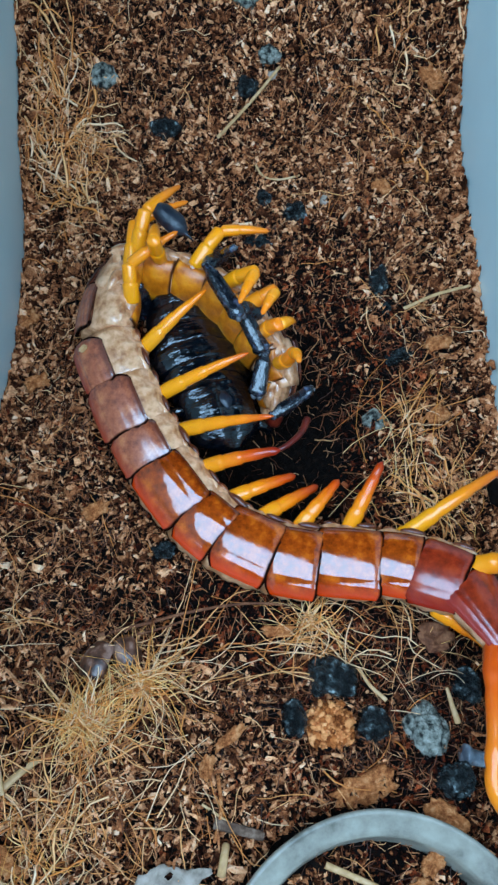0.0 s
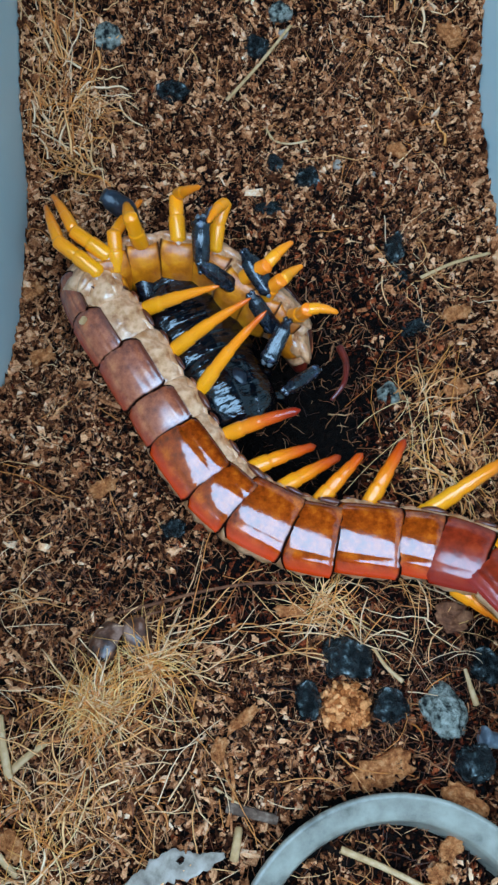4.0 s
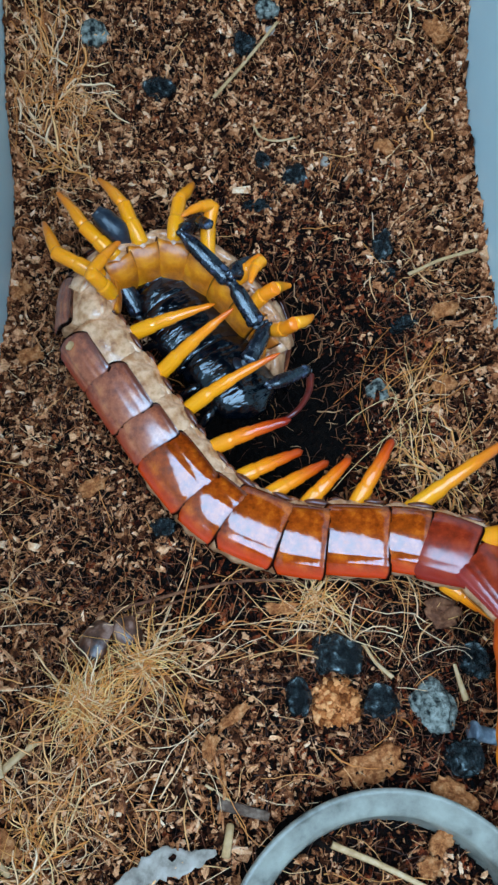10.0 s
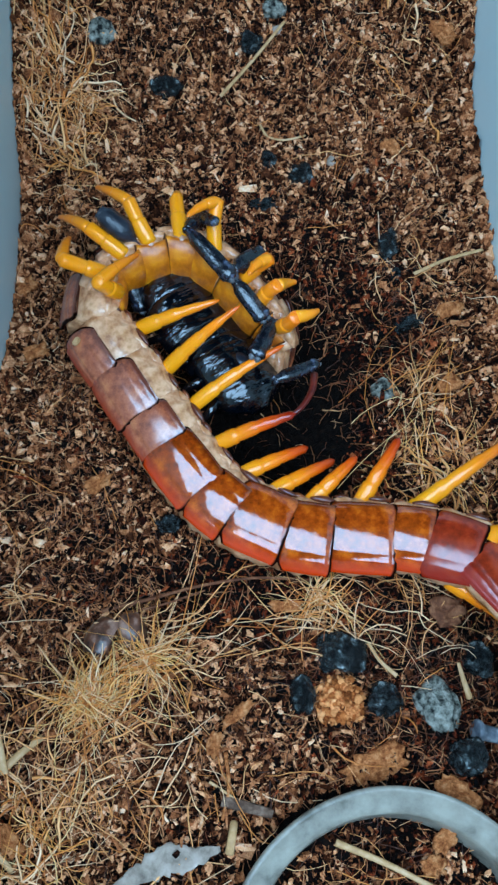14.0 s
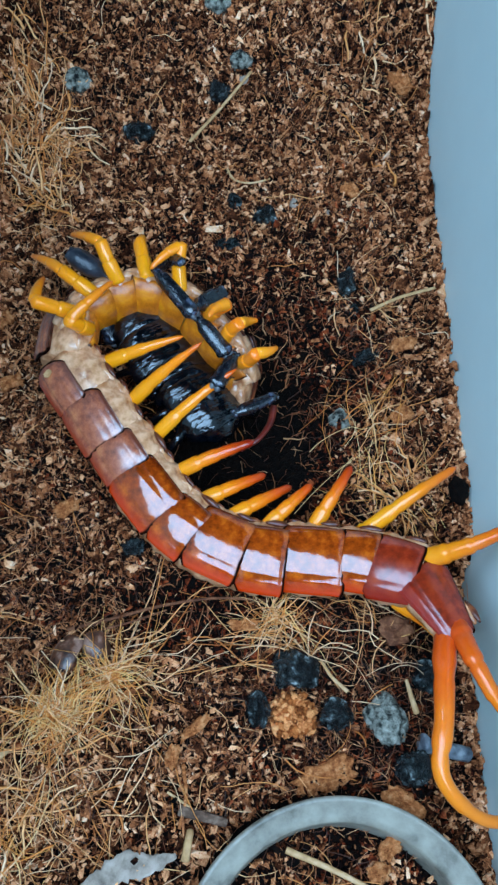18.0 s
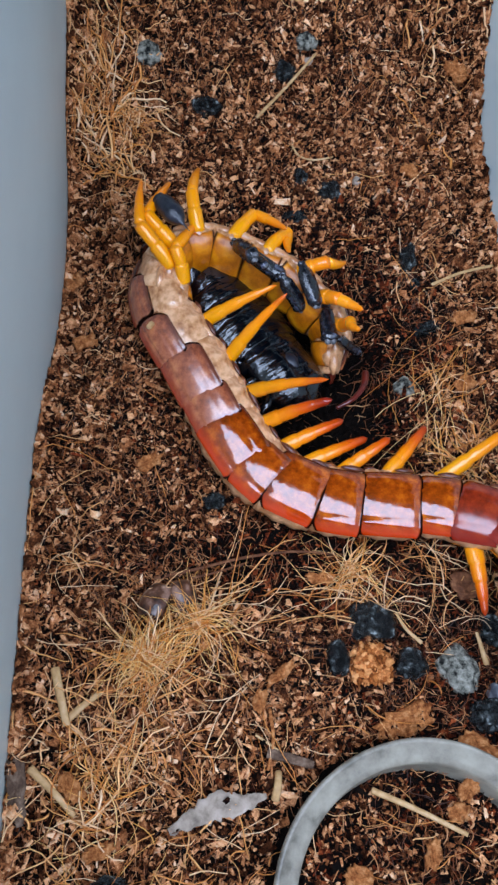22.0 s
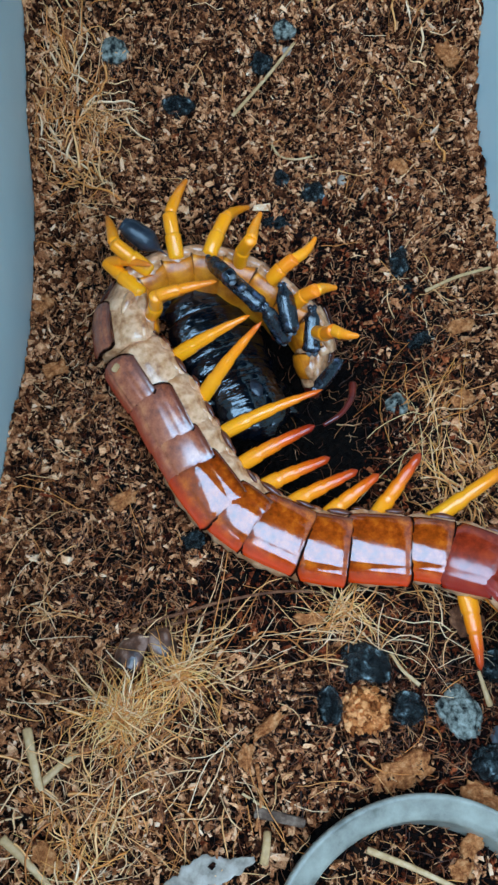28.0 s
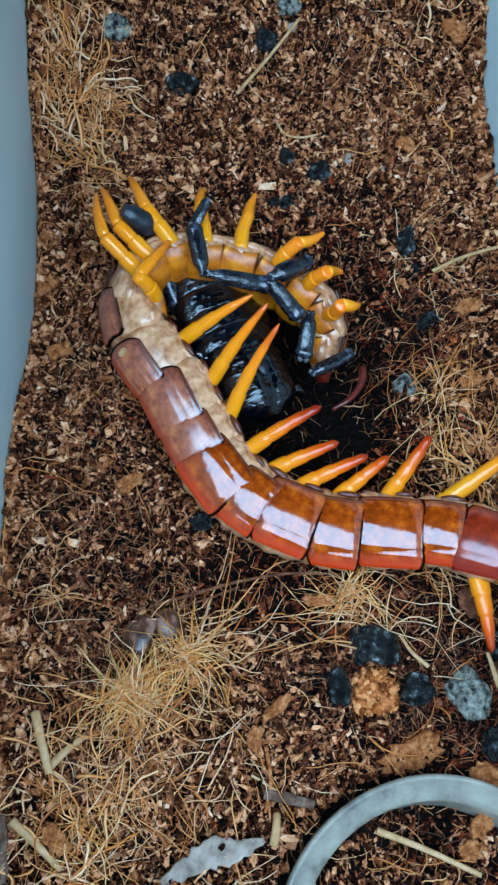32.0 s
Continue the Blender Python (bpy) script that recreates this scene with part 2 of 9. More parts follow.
def amber(name, stops, length):
    """Glossy leg horn whose own colour runs along the leg, from the hip at x = 0 to the claw."""
    m, nt, b = material(name, 0.34, coat=0.7, spec=0.1)
    v = coords(nt)
    x = separate(nt, v)[0]
    f = math_node(nt, "ADD", math_node(nt, "DIVIDE", x, length), math_node(nt, "MULTIPLY", math_node(nt, "SUBTRACT", noise_of(nt, 500, 4.0, v), 0.5), 0.22))
    nt.links.new(ramp(nt, f, stops), b.inputs["Base Color"])
    b.inputs["Subsurface Weight"].default_value = 0.06
    b.inputs["Subsurface Radius"].default_value = (0.0012, 0.0006, 0.0002)
    bump(nt, b, noise_of(nt, 900, 4.0, v), 0.25, 0.0002)
    return m


LEG_YELLOW = amber("yellow_leg", [(0.0, (0.90, 0.302, 0.0024)), (0.5, (0.93, 0.248, 0.0018)), (0.8, (0.88, 0.181, 0.0018)), (1.0, (0.66, 0.0829, 0.0024))], 0.019)
LEG_TIP = amber("yellow_leg_end", [(0.0, (0.93, 0.257, 0.0024)), (0.6, (0.90, 0.211, 0.0024)), (1.0, (0.74, 0.15, 0.006))], 0.010)
LEG_ORANGE = amber("orange_leg", [(0.0, (0.92, 0.30, 0.006)), (0.42, (0.88, 0.19, 0.002)), (0.72, (0.66, 0.068, 0.001)), (1.0, (0.28, 0.012, 0.001))], 0.0145)
LEG_EMBER = amber("ember_leg", [(0.0, (0.93, 0.288, 0.006)), (0.5, (0.90, 0.198, 0.004)), (1.0, (0.74, 0.09, 0.005))], 0.012)
LEG_HIND = amber("amber_hind_leg", [(0.0, (0.92, 0.324, 0.005)), (0.4, (0.90, 0.234, 0.003)), (0.75, (0.80, 0.126, 0.003)), (1.0, (0.55, 0.0405, 0.003))], -0.021)
LEG_RUST = amber("rust_leg", [(0.0, (0.50, 0.030, 0.004)), (0.35, (0.74, 0.09, 0.003)), (0.7, (0.86, 0.20, 0.005)), (1.0, (0.76, 0.18, 0.012))], -0.034)


def sternite_material():
    """Amber belly horn, mottled, with a dark brown seam at each end of the plate."""
    m, nt, b = material("amber_sternite", 0.34, spec=0.5)
    v = coords(nt)
    base = ramp(nt, noise_of(nt, 260, 4.0, v), [(0.28, (0.30, 0.050, 0.002)), (0.5, (0.62, 0.16, 0.003)), (0.74, (0.88, 0.32, 0.008))])
    gen = separate(nt, nt.nodes.new("ShaderNodeTexCoord").outputs["Generated"])
    wob = math_node(nt, "MULTIPLY", math_node(nt, "SUBTRACT", noise_of(nt, 380, 3.0, v), 0.5), 0.10)
    seam = math_node(nt, "ADD", math_node(nt, "ABSOLUTE", math_node(nt, "SUBTRACT", gen[0], 0.5)), wob)
    nt.links.new(mix(nt, ramp(nt, seam, [(0.41, (0, 0, 0)), (0.47, (1, 1, 1))]), base, (0.06, 0.012, 0.002)), b.inputs["Base Color"])
    bump(nt, b, noise_of(nt, 500, 4.0, v), 0.35, 0.0004)
    return m


STERNITE = sternite_material()
PLEURITE = grainy("dark_pleurite", [(0.32, (0.030, 0.006, 0.002)), (0.5, (0.12, 0.022, 0.006)), (0.7, (0.30, 0.075, 0.018))], 420, 0.28, 0.4, 0.0003, 0.5)
HEAD = grainy("head_horn", [(0.3, (0.05, 0.005, 0.003)), (0.5, (0.13, 0.010, 0.005)), (0.7, (0.20, 0.022, 0.008))], 300, 0.3, 0.3, 0.0003, 0.5)


def black_horn(name, rough, strength, tint, pale=3.5, grain=(1.0, 0.14, 0.5)):
    """Wet black horn with fine wrinkles."""
    m, nt, b = material(name, rough, coat=0.0, spec=0.8)
    v = coords(nt)
    st = nt.nodes.new("ShaderNodeMapping")
    st.inputs["Scale"].default_value = grain
    nt.links.new(v, st.inputs[0])
    nt.links.new(ramp(nt, noise_of(nt, 500, 5.0, v), [(0.35, tuple(0.25 * c for c in tint)), (0.6, tint), (0.80, tuple(pale * c for c in tint))]), b.inputs["Base Color"])
    nt.links.new(ramp(nt, noise_of(nt, 900, 5.0, v), [(0.35, (rough * 0.6,) * 3), (0.7, (rough * 1.6,) * 3)]), b.inputs["Roughness"])
    n = node(nt, "ShaderNodeBump", Strength=strength, Distance=0.0008)
    h = math_node(nt, "ADD", noise_of(nt, 480, 4.0, st.outputs[0], 0.55), math_node(nt, "MULTIPLY", noise_of(nt, 170, 2.0, v), 1.6))
    nt.links.new(h, n.inputs["Height"])
    nt.links.new(n.outputs[0], b.inputs["Normal"])
    return m


BLACK = black_horn("black_horn", 0.12, 0.95, (0.0012, 0.0026, 0.0045))
LIMB = black_horn("black_limb_horn", 0.24, 0.6, (0.007, 0.008, 0.012), 18.0, (0.22, 1.0, 1.0))
GREYHORN = grainy("dull_grey_horn", [(0.35, (0.005, 0.006, 0.009)), (0.6, (0.018, 0.020, 0.028)), (0.9, (0.10, 0.10, 0.12))], 450, 0.32, 0.5, 0.0004, 0.5)
JOINT = grainy("pale_joint", [(0.35, (0.02, 0.02, 0.024)), (0.6, (0.12, 0.12, 0.125)), (0.85, (0.42, 0.40, 0.38))], 600, 0.4, 0.4, 0.0003, 0.5)


# ---- mesh helpers ----
def mesh_object(name, verts, faces, mat, parent=None, smooth=True, label=""):
    me = bpy.data.meshes.new(name)
    me.from_pydata(verts.tolist() if isinstance(verts, np.ndarray) else [tuple(float(c) for c in v) for v in verts], [], faces)
    me.update()
    if smooth:
        me.shade_smooth()
    me.materials.append(mat)
    ob = new(name, me)
    ob.parent = parent
    if label:
        ob["label"] = label
    return ob


def empty(name, label, category, group="", kind=""):
    return tagged(new(name), label, category, group, kind)


def loft(rings, caps=True):
    """Closed rings of equal count, joined end to end."""
    n = len(rings[0])
    verts = [p for r in rings for p in r]
    faces = []
    for k in range(len(rings) - 1):
        for j in range(n):
            a, b = k * n + j, k * n + (j + 1) % n
            faces.append((a, b, b + n, a + n))
    if caps:
        faces.append(tuple(range(n - 1, -1, -1)))
        faces.append(tuple(range((len(rings) - 1) * n, len(rings) * n)))
    return verts, faces


def ring_x(x, ry, rz, n=16, power=2.0, cy=0.0, cz=0.0):
    """A rounded-box ring round the x axis."""
    out = []
    for j in range(n):
        a = 2 * math.pi * j / n
        c, s = math.cos(a), math.sin(a)
        out.append((x, cy + ry * math.copysign(abs(c) ** (2 / power), c), cz + rz * math.copysign(abs(s) ** (2 / power), s)))
    return out


def tube(points, radii, n=10):
    """A tube along a polyline of points."""
    pts = [Vector(p) for p in points]
    rings, side = [], None
    for k, p in enumerate(pts):
        d = (pts[min(k + 1, len(pts) - 1)] - pts[max(k - 1, 0)]).normalized()
        if side is None:
            side = d.orthogonal().normalized()
        side = (side - d * side.dot(d)).normalized()
        up = d.cross(side)
        rings.append([p + radii[k] * (math.cos(2 * math.pi * j / n) * side + math.sin(2 * math.pi * j / n) * up) for j in range(n)])
    return loft(rings)


def spline(points, count):
    """Points evenly along a smooth curve through the given ones."""
    p = [Vector(v) for v in points]
    p = [p[0] * 2 - p[1]] + p + [p[-1] * 2 - p[-2]]
    out = []
    for k in range(count):
        u = k / (count - 1) * (len(p) - 3)
        i = min(int(u), len(p) - 4)
        t = u - i
        a, b, c, d = p[i : i + 4]
        out.append(0.5 * (2 * b + (c - a) * t + (2 * a - 5 * b + 4 * c - d) * t * t + (3 * b - a - 3 * c + d) * t ** 3))
    return out


def smoothstep(a, b, x):
    t = np.clip((np.asarray(x, float) - a) / (b - a), 0, 1)
    return t * t * (3 - 2 * t)


# ---- the soil's lie, in millimetres ----
def lumps(x, y, scale, seed):
    """Cheap smooth noise from a few crossed waves."""
    r = np.random.RandomState(seed)
    out = 0
    for k in range(7):
        a, p = r.uniform(0, 6.28), r.uniform(0, 6.28, 2)
        f = r.uniform(0.6, 1.6) / scale
        out = out + np.sin((x * math.cos(a) + y * math.sin(a)) * f * 6.28 + p[0])
    return out / 7


def ground_height(x, y):
    x, y = np.asarray(x, float), np.asarray(y, float)
    z = 24 * smoothstep(72, 125, y)
    z = z - 10 * smoothstep(-30, -46, x) * smoothstep(-8, 20, y) * smoothstep(75, 55, y)
    z = z - 9 * smoothstep(34, 47, x) * smoothstep(-20, -30, y) * smoothstep(26, 31, np.hypot(x - 20.3, y + 93.3))
    z = z - 11 * np.exp(-(((x - 5) / 19) ** 2 + ((y - 5) / 24) ** 2) ** 2)
    z = z - 3 * np.exp(-(((x - 22) / 18) ** 2 + ((y - 22) / 18) ** 2))
    z = z - 3.5 * np.exp(-(((x - 24) / 16) ** 2 + ((y + 46) / 11) ** 2))
    z = z - 2.5 * np.exp(-(((x + 4) / 22) ** 2 + ((y + 38) / 7) ** 2))
    z = z + 2.5 * np.exp(-(((x + 22) / 12) ** 2 + ((y + 47) / 9) ** 2))
    z = z + smoothstep(45.5, 51, np.abs(x)) * (1.4 + 1.5 * lumps(x * 0.2, y, 7, 6))
    return z + 1.1 * lumps(x, y, 26, 3) + 0.6 * lumps(x, y, 9, 4) + 1.3 * lumps(x, y, 4.6, 12) + 1.1 * lumps(x, y, 2.4, 13)


def on_ground(x, y, lift=0.0):
    return Vector((x * MM, y * MM, (float(ground_height(x, y)) + lift) * MM))


# ---- the box, the table, the room ----
X_WALL, Y_BACK, Y_FRONT = 51.0, 168.0, -140.0


def west_face(y):
    """The thin west side bows inwards a little along its middle."""
    return -X_WALL + 2.2 * np.exp(-((np.asarray(y, float) - 36) / 32) ** 2)


def slab(name, lo, hi, mat, label, category, bevel=0.0008):
    bm = bmesh.new()
    bmesh.ops.create_cube(bm, size=1)
    for v in bm.verts:
        v.co = Vector([lo[k] + (v.co[k] + 0.5) * (hi[k] - lo[k]) for k in range(3)])
    if bevel:
        bmesh.ops.bevel(bm, geom=bm.edges[:], offset=bevel, segments=2, affect="EDGES")
    me = bpy.data.meshes.new(name)
    bm.to_mesh(me)
    bm.free()
    me.materials.append(mat)
    return tagged(new(name, me), label, category, kind="structure")


def build_box():
    t, top, low = 2.0, 94.0, -40.0
    a, b, c = X_WALL, Y_FRONT, Y_BACK
    lab = "frosted pale plastic side of the open tub"
    rings = []
    for y in np.linspace(b, c, 60):
        x = float(west_face(y))
        rings.append([(p * MM, y * MM, z * MM) for p, z in ((x - t, low), (x, low), (x, top - 0.8), (x - 0.8, top), (x - t + 0.8, top), (x - t, top - 0.8))])
    west = mesh_object("wall_west", *loft(rings), PLASTIC, smooth=False)
    tagged(west, lab, "tub wall", kind="structure")
    slab("wall_east", (a * MM, b * MM, low * MM), ((a + t) * MM, c * MM, top * MM), PLASTIC, lab, "tub wall")
    slab("wall_north", ((-a - t) * MM, (c + 0.05) * MM, low * MM), ((a + t) * MM, (c + t) * MM, top * MM), PLASTIC, lab, "tub wall")
    slab("wall_south", ((-a - t) * MM, (b - t) * MM, low * MM), ((a + t) * MM, (b - 0.05) * MM, top * MM), PLASTIC, lab, "tub wall")
    slab("tub_floor", ((-a - t) * MM, (b - t) * MM, (low - t) * MM), ((a + t) * MM, (c + t) * MM, (low - 0.05) * MM), PLASTIC, "frosted plastic bottom of the tub", "tub floor")
    slab("table_top", (-0.8, -1.0, -0.072), (0.8, 0.8, -0.0422), TABLE, "light laminate table top under the tub", "table top", 0.003)
    slab("floor", (-1.8, -2.2, -0.82), (1.8, 1.8, -0.79), TABLE, "plain room floor", "floor", 0)
    slab("ceiling", (-1.8, -2.2, 1.70), (1.8, 1.8, 1.74), ROOM, "plain white room ceiling", "ceiling", 0)
    for n, lo, hi in (("room_wall_1", (-1.84, -2.2, -0.79), (-1.8, 1.8, 1.70)), ("room_wall_2", (1.8, -2.2, -0.79), (1.84, 1.8, 1.70)),
                      ("room_wall_3", (-1.84, 1.8, -0.79), (1.84, 1.84, 1.70)), ("room_wall_4", (-1.84, -2.24, -0.79), (1.84, -2.2, 1.70))):
        slab(n, lo, hi, ROOM, "plain painted room wall", "room wall", 0)


build_box()


def build_ground():
    nx, ny = 205, 616
    xs, ys = np.linspace(-X_WALL + 0.05, X_WALL - 0.05, nx), np.linspace(Y_FRONT + 0.05, Y_BACK - 0.05, ny)
    gx, gy = np.meshgrid(xs, ys)
    rng = np.random.RandomState(5)
    gz = ground_height(gx, gy) + 0.35 * rng.randn(ny, nx)
    verts = np.stack([gx, gy, gz], -1).reshape(-1, 3) * MM
    i = np.arange((ny - 1) * nx).reshape(ny - 1, nx)[:, :-1].ravel()
    faces = np.stack([i, i + 1, i + nx + 1, i + nx], 1).tolist()
    ob = mesh_object("ground", verts, faces, SHADED_SOIL, smooth=False)
    tagged(ob, "crumbly coir and peat soil filling the tub, near black with gap shade in its colour", "soil", kind="structure")
    return ob


build_ground()


def crumbs(name, label, count, seed, size, mat, where, flat=0.8, lift=0.25, stretch=(0.8, 2.1)):
    """Many small broken crumbs as one mesh: jagged six-sided splinters, each turned and stretched its own way."""
    rng = np.random.RandomState(seed)
    x, y = where(rng, count)
    count = len(x)
    s = size[0] * np.exp(rng.randn(count) * size[1])
    base = np.array([(a, b, c) for a in (-1, 1) for b in (-1, 1) for c in (-1, 1)], float) * 0.62
    tri = np.array([(0, 1, 3), (0, 3, 2), (4, 6, 7), (4, 7, 5), (0, 4, 5), (0, 5, 1), (2, 3, 7), (2, 7, 6), (0, 2, 6), (0, 6, 4), (1, 5, 7), (1, 7, 3)])
    v = base[None] + rng.randn(count, 8, 3) * 0.30
    v *= np.stack([s * rng.uniform(*stretch, count), s * rng.uniform(0.5, 1.05, count), s * flat * rng.uniform(0.5, 1.2, count)], -1)[:, None]
    q = rng.randn(count, 4)
    q[:, 1:3] *= 0.85
    q /= np.linalg.norm(q, axis=1)[:, None]
    w, a, b, c = q.T
    R = np.stack([1 - 2 * (b * b + c * c), 2 * (a * b - c * w), 2 * (a * c + b * w), 2 * (a * b + c * w), 1 - 2 * (a * a + c * c), 2 * (b * c - a * w),
                  2 * (a * c - b * w), 2 * (b * c + a * w), 1 - 2 * (a * a + b * b)], -1).reshape(-1, 3, 3)
    v = np.einsum("nij,nkj->nki", R, v)
    v[..., 0] += x[:, None]
    v[..., 1] += y[:, None]
    v[..., 2] += (ground_height(x, y) + s * lift + rng.uniform(-0.4, 1.2, count))[:, None]
    v[..., 0] = np.clip(v[..., 0], west_face(v[..., 1]) + 0.1, X_WALL - 0.1)
    faces = (tri[None] + 8 * np.arange(count)[:, None, None]).reshape(-1, 3).tolist()
    ob = mesh_object(name, v.reshape(-1, 3) * MM, faces, mat, smooth=False)
    return tagged(ob, label, "soil crumbs", kind="stuff")


def damp_share(x, y):
    """Where the dark crumbs lie: freshly dug, damp soil round the hollow and towards the stones, and shade painted in
    the dish and left of and below the body.
    """
    d = np.exp(-(((x - 12) / 30) ** 2 + ((y - 12) / 40) ** 2) ** 1.5) + 0.95 * np.exp(-(((x - 30) / 26) ** 2 + ((y + 50) / 23) ** 2) ** 1.5) + 0.7 * np.exp(-((np.hypot(x - 20, y + 93) / 24) ** 2) ** 1.5) + 0.3 * np.exp(-(((x + 31) / 11) ** 2 + ((y - 2) / 34) ** 2) ** 1.5) + 0.9 * np.exp(-(((x - 2) / 40) ** 2 + ((y + 33) / 8) ** 2) ** 1.5)
    return np.clip(d + 0.35 * lumps(x, y, 30, 9), 0, 1)


def strewn(damp):
    # damp picks the dark crumbs, painted shade included.
    def where(rng, n):
        x, y = rng.uniform(-50.5, 50.5, n), rng.uniform(-125, 145, n)
        d = damp_share(x, y)
        keep = rng.uniform(0, 1, n) < (d if damp else 1 - d)
        # No crumbs here: the bare near-black ground paints the hollow's shade.
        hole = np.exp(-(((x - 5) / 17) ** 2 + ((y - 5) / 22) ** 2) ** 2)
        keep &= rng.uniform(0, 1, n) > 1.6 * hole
        dish = np.hypot(x - 20.3, y + 93.3)
        keep &= (dish < 21.5) | (dish > 27.5)
        return x[keep], y[keep]
    return where


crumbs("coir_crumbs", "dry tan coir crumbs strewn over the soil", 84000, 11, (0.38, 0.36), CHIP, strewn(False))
crumbs("damp_shade_coir_crumbs", "dark red-brown coir crumbs, damp round the hollow and painted shade by the body", 86000, 13, (0.325, 0.34), DAMP_SHADE, strewn(True))
crumbs("fine_coir_crumbs", "fine brown coir dust darkened as shade between the crumbs", 60000, 15, (0.28, 0.30), SHADED_DUST, strewn(False))
crumbs("husk_splinters", "thin tan husk splinters strewn over the dry soil", 9000, 18, (0.30, 0.30), CHIP, strewn(False), 0.6, 1.2, (2.2, 5.0))
crumbs("damp_shade_husk_splinters", "thin red-brown husk splinters strewn over the damp and painted-shade soil", 6000, 19, (0.28, 0.30), DAMP_SHADE, strewn(True), 0.6, 1.2, (2.2, 5.0))
crumbs("coarse_coir_crumbs", "coarser tan husk bits strewn over the soil", 2600, 12, (0.62, 0.28), CHIP, strewn(False), 0.6, 0.5)
crumbs("coarse_damp_shade_crumbs", "coarser dark husk bits strewn over the damp and painted-shade soil", 800, 14, (0.58, 0.28), DAMP_SHADE, strewn(True), 0.65, 0.5)


def along_walls(rng, n):
    y = rng.uniform(-125, 140, n)
    x = np.where(rng.uniform(0, 1, n) < 0.5, west_face(y) + 0.1 + np.abs(rng.randn(n)) * 1.1, 50.9 - np.abs(rng.randn(n)) * 1.1)
    return x, y


crumbs("wall_crumbs", "brown coir crumbs heaped ragged along the tub walls", 9000, 17, (0.40, 0.40), CHIP, along_walls, 0.9, 1.2)


def fibres(name, label, seed, spots, mat, width=0.125, curl=1.0):
    """Thin curled husk fibres as one mesh of three-sided threads. A spot: x, y, spread in x and y, count, main direction or None, length, lift."""
    rng = np.random.RandomState(seed)
    allv, allf, base = [], [], 0
    seg = 7
    for sx, sy, wx, wy, count, way, length, lift in spots:
        x0, y0 = sx + wx * rng.randn(count), sy + wy * rng.randn(count)
        ang = rng.uniform(0, 2 * np.pi, count) if way in (None, "star") else np.radians(way) + 0.5 * rng.randn(count)
        L = length * np.exp(0.4 * rng.randn(count))
        if way == "star":
            x0, y0 = x0 + 0.42 * L * np.cos(ang), y0 + 0.42 * L * np.sin(ang)
        bend, bend2 = rng.randn(count) * 0.9 * curl, rng.randn(count) * 0.7 * curl
        r = width * np.exp(0.3 * rng.randn(count))
        h0, tilt = rng.uniform(0.1, 1.0, count) * lift, rng.randn(count) * 0.16
        px, py, d = x0 - 0.5 * L * np.cos(ang), y0 - 0.5 * L * np.sin(ang), ang - 0.5 * bend
        pts = []
        for k in range(seg):
            u = k / (seg - 1)
            keep = np.clip(px, west_face(py) + 0.7, 50.3)
            pz = ground_height(keep, py) + 0.5 + h0 + tilt * L * (u - 0.5) + 0.5 * lift * np.sin(np.pi * u)
            pts.append(np.stack([keep, py, pz], -1))
            px, py = px + np.cos(d) * L / (seg - 1), py + np.sin(d) * L / (seg - 1)
            d = d + (bend + bend2 * (u - 0.5) * 4) / (seg - 1) + rng.randn(count) * 0.13
        P = np.stack(pts, 1)
        T = np.gradient(P, axis=1)
        side = np.stack([-T[..., 1], T[..., 0], np.zeros(T.shape[:2])], -1)
        side /= np.linalg.norm(side, axis=-1, keepdims=True) + 1e-9
        rr = (r[:, None] * np.linspace(1.0, 0.55, seg)[None])[..., None]
        up = np.array([0, 0, 1.0])
        ring = np.stack([P + side * rr, P + up * rr * 1.2, P - side * rr], 2)
        allv.append(ring.reshape(-1, 3))
        k, j = np.meshgrid(np.arange(seg - 1), np.arange(3), indexing="ij")
        a, b = k * 3 + j, k * 3 + (j + 1) % 3
        f = np.stack([a, b, b + 3, a + 3], -1).reshape(-1, 4)
        allf.append((f[None] + base + (3 * seg) * np.arange(count)[:, None, None]).reshape(-1, 4))
        base += 3 * seg * count
    ob = mesh_object(name, np.concatenate(allv) * MM, np.concatenate(allf).tolist(), mat)
    return tagged(ob, label, "coir fibres", kind="stuff")


# ---- the feeding dish ----
def build_dish():
    dish = empty("dish", "round milky plastic dish sunk in the soil and filled with crumbs", "dish")
    dish.location = (20.3 * MM, -93.3 * MM, 0)
    n = 96

    def circle(r, z, wob=0.0):
        return [((r + wob * math.sin(3 * a + 1)) * math.cos(a) * MM, (r + wob * math.sin(2 * a)) * math.sin(a) * MM, z * MM) for a in (2 * math.pi * j / n for j in range(n))]

    rings = [circle(r, z, 0.12) for r, z in ((25.0, -9), (26.0, 0), (26.9, 5.6), (27.35, 6.9), (27.35, 7.5), (27.0, 7.9), (26.6, 7.85), (26.3, 7.5), (24.4, 6.9), (23.4, 6.3), (23.05, 5.8), (22.8, 4.0), (22.0, 0.5), (21.2, -3), (20.5, -9))]
    v, f = loft(rings, caps=False)
    k = len(rings) - 1
    f += [(k * n + j, k * n + (j + 1) % n, (j + 1) % n, j) for j in range(n)]
    mesh_object("rim", v, f, DISH, dish, label="milky plastic rim with a rounded lip")
    rng = np.random.RandomState(8)
    rings = []
    for r in np.linspace(0.2, 22.4, 26):
        rings.append([(r * math.cos(a) * MM, r * math.sin(a) * MM, (-0.3 + 0.4 * rng.randn() + 0.6 * math.sin(a * 2 + r / 6)) * MM) for a in (2 * math.pi * j / n for j in range(n))])
    v, f = loft(rings, caps=False)
    mesh_object("soil_fill", v, f, SHADED_SOIL, dish, False, "peat inside the dish, near black like the shaded soil")
    return dish


build_dish()


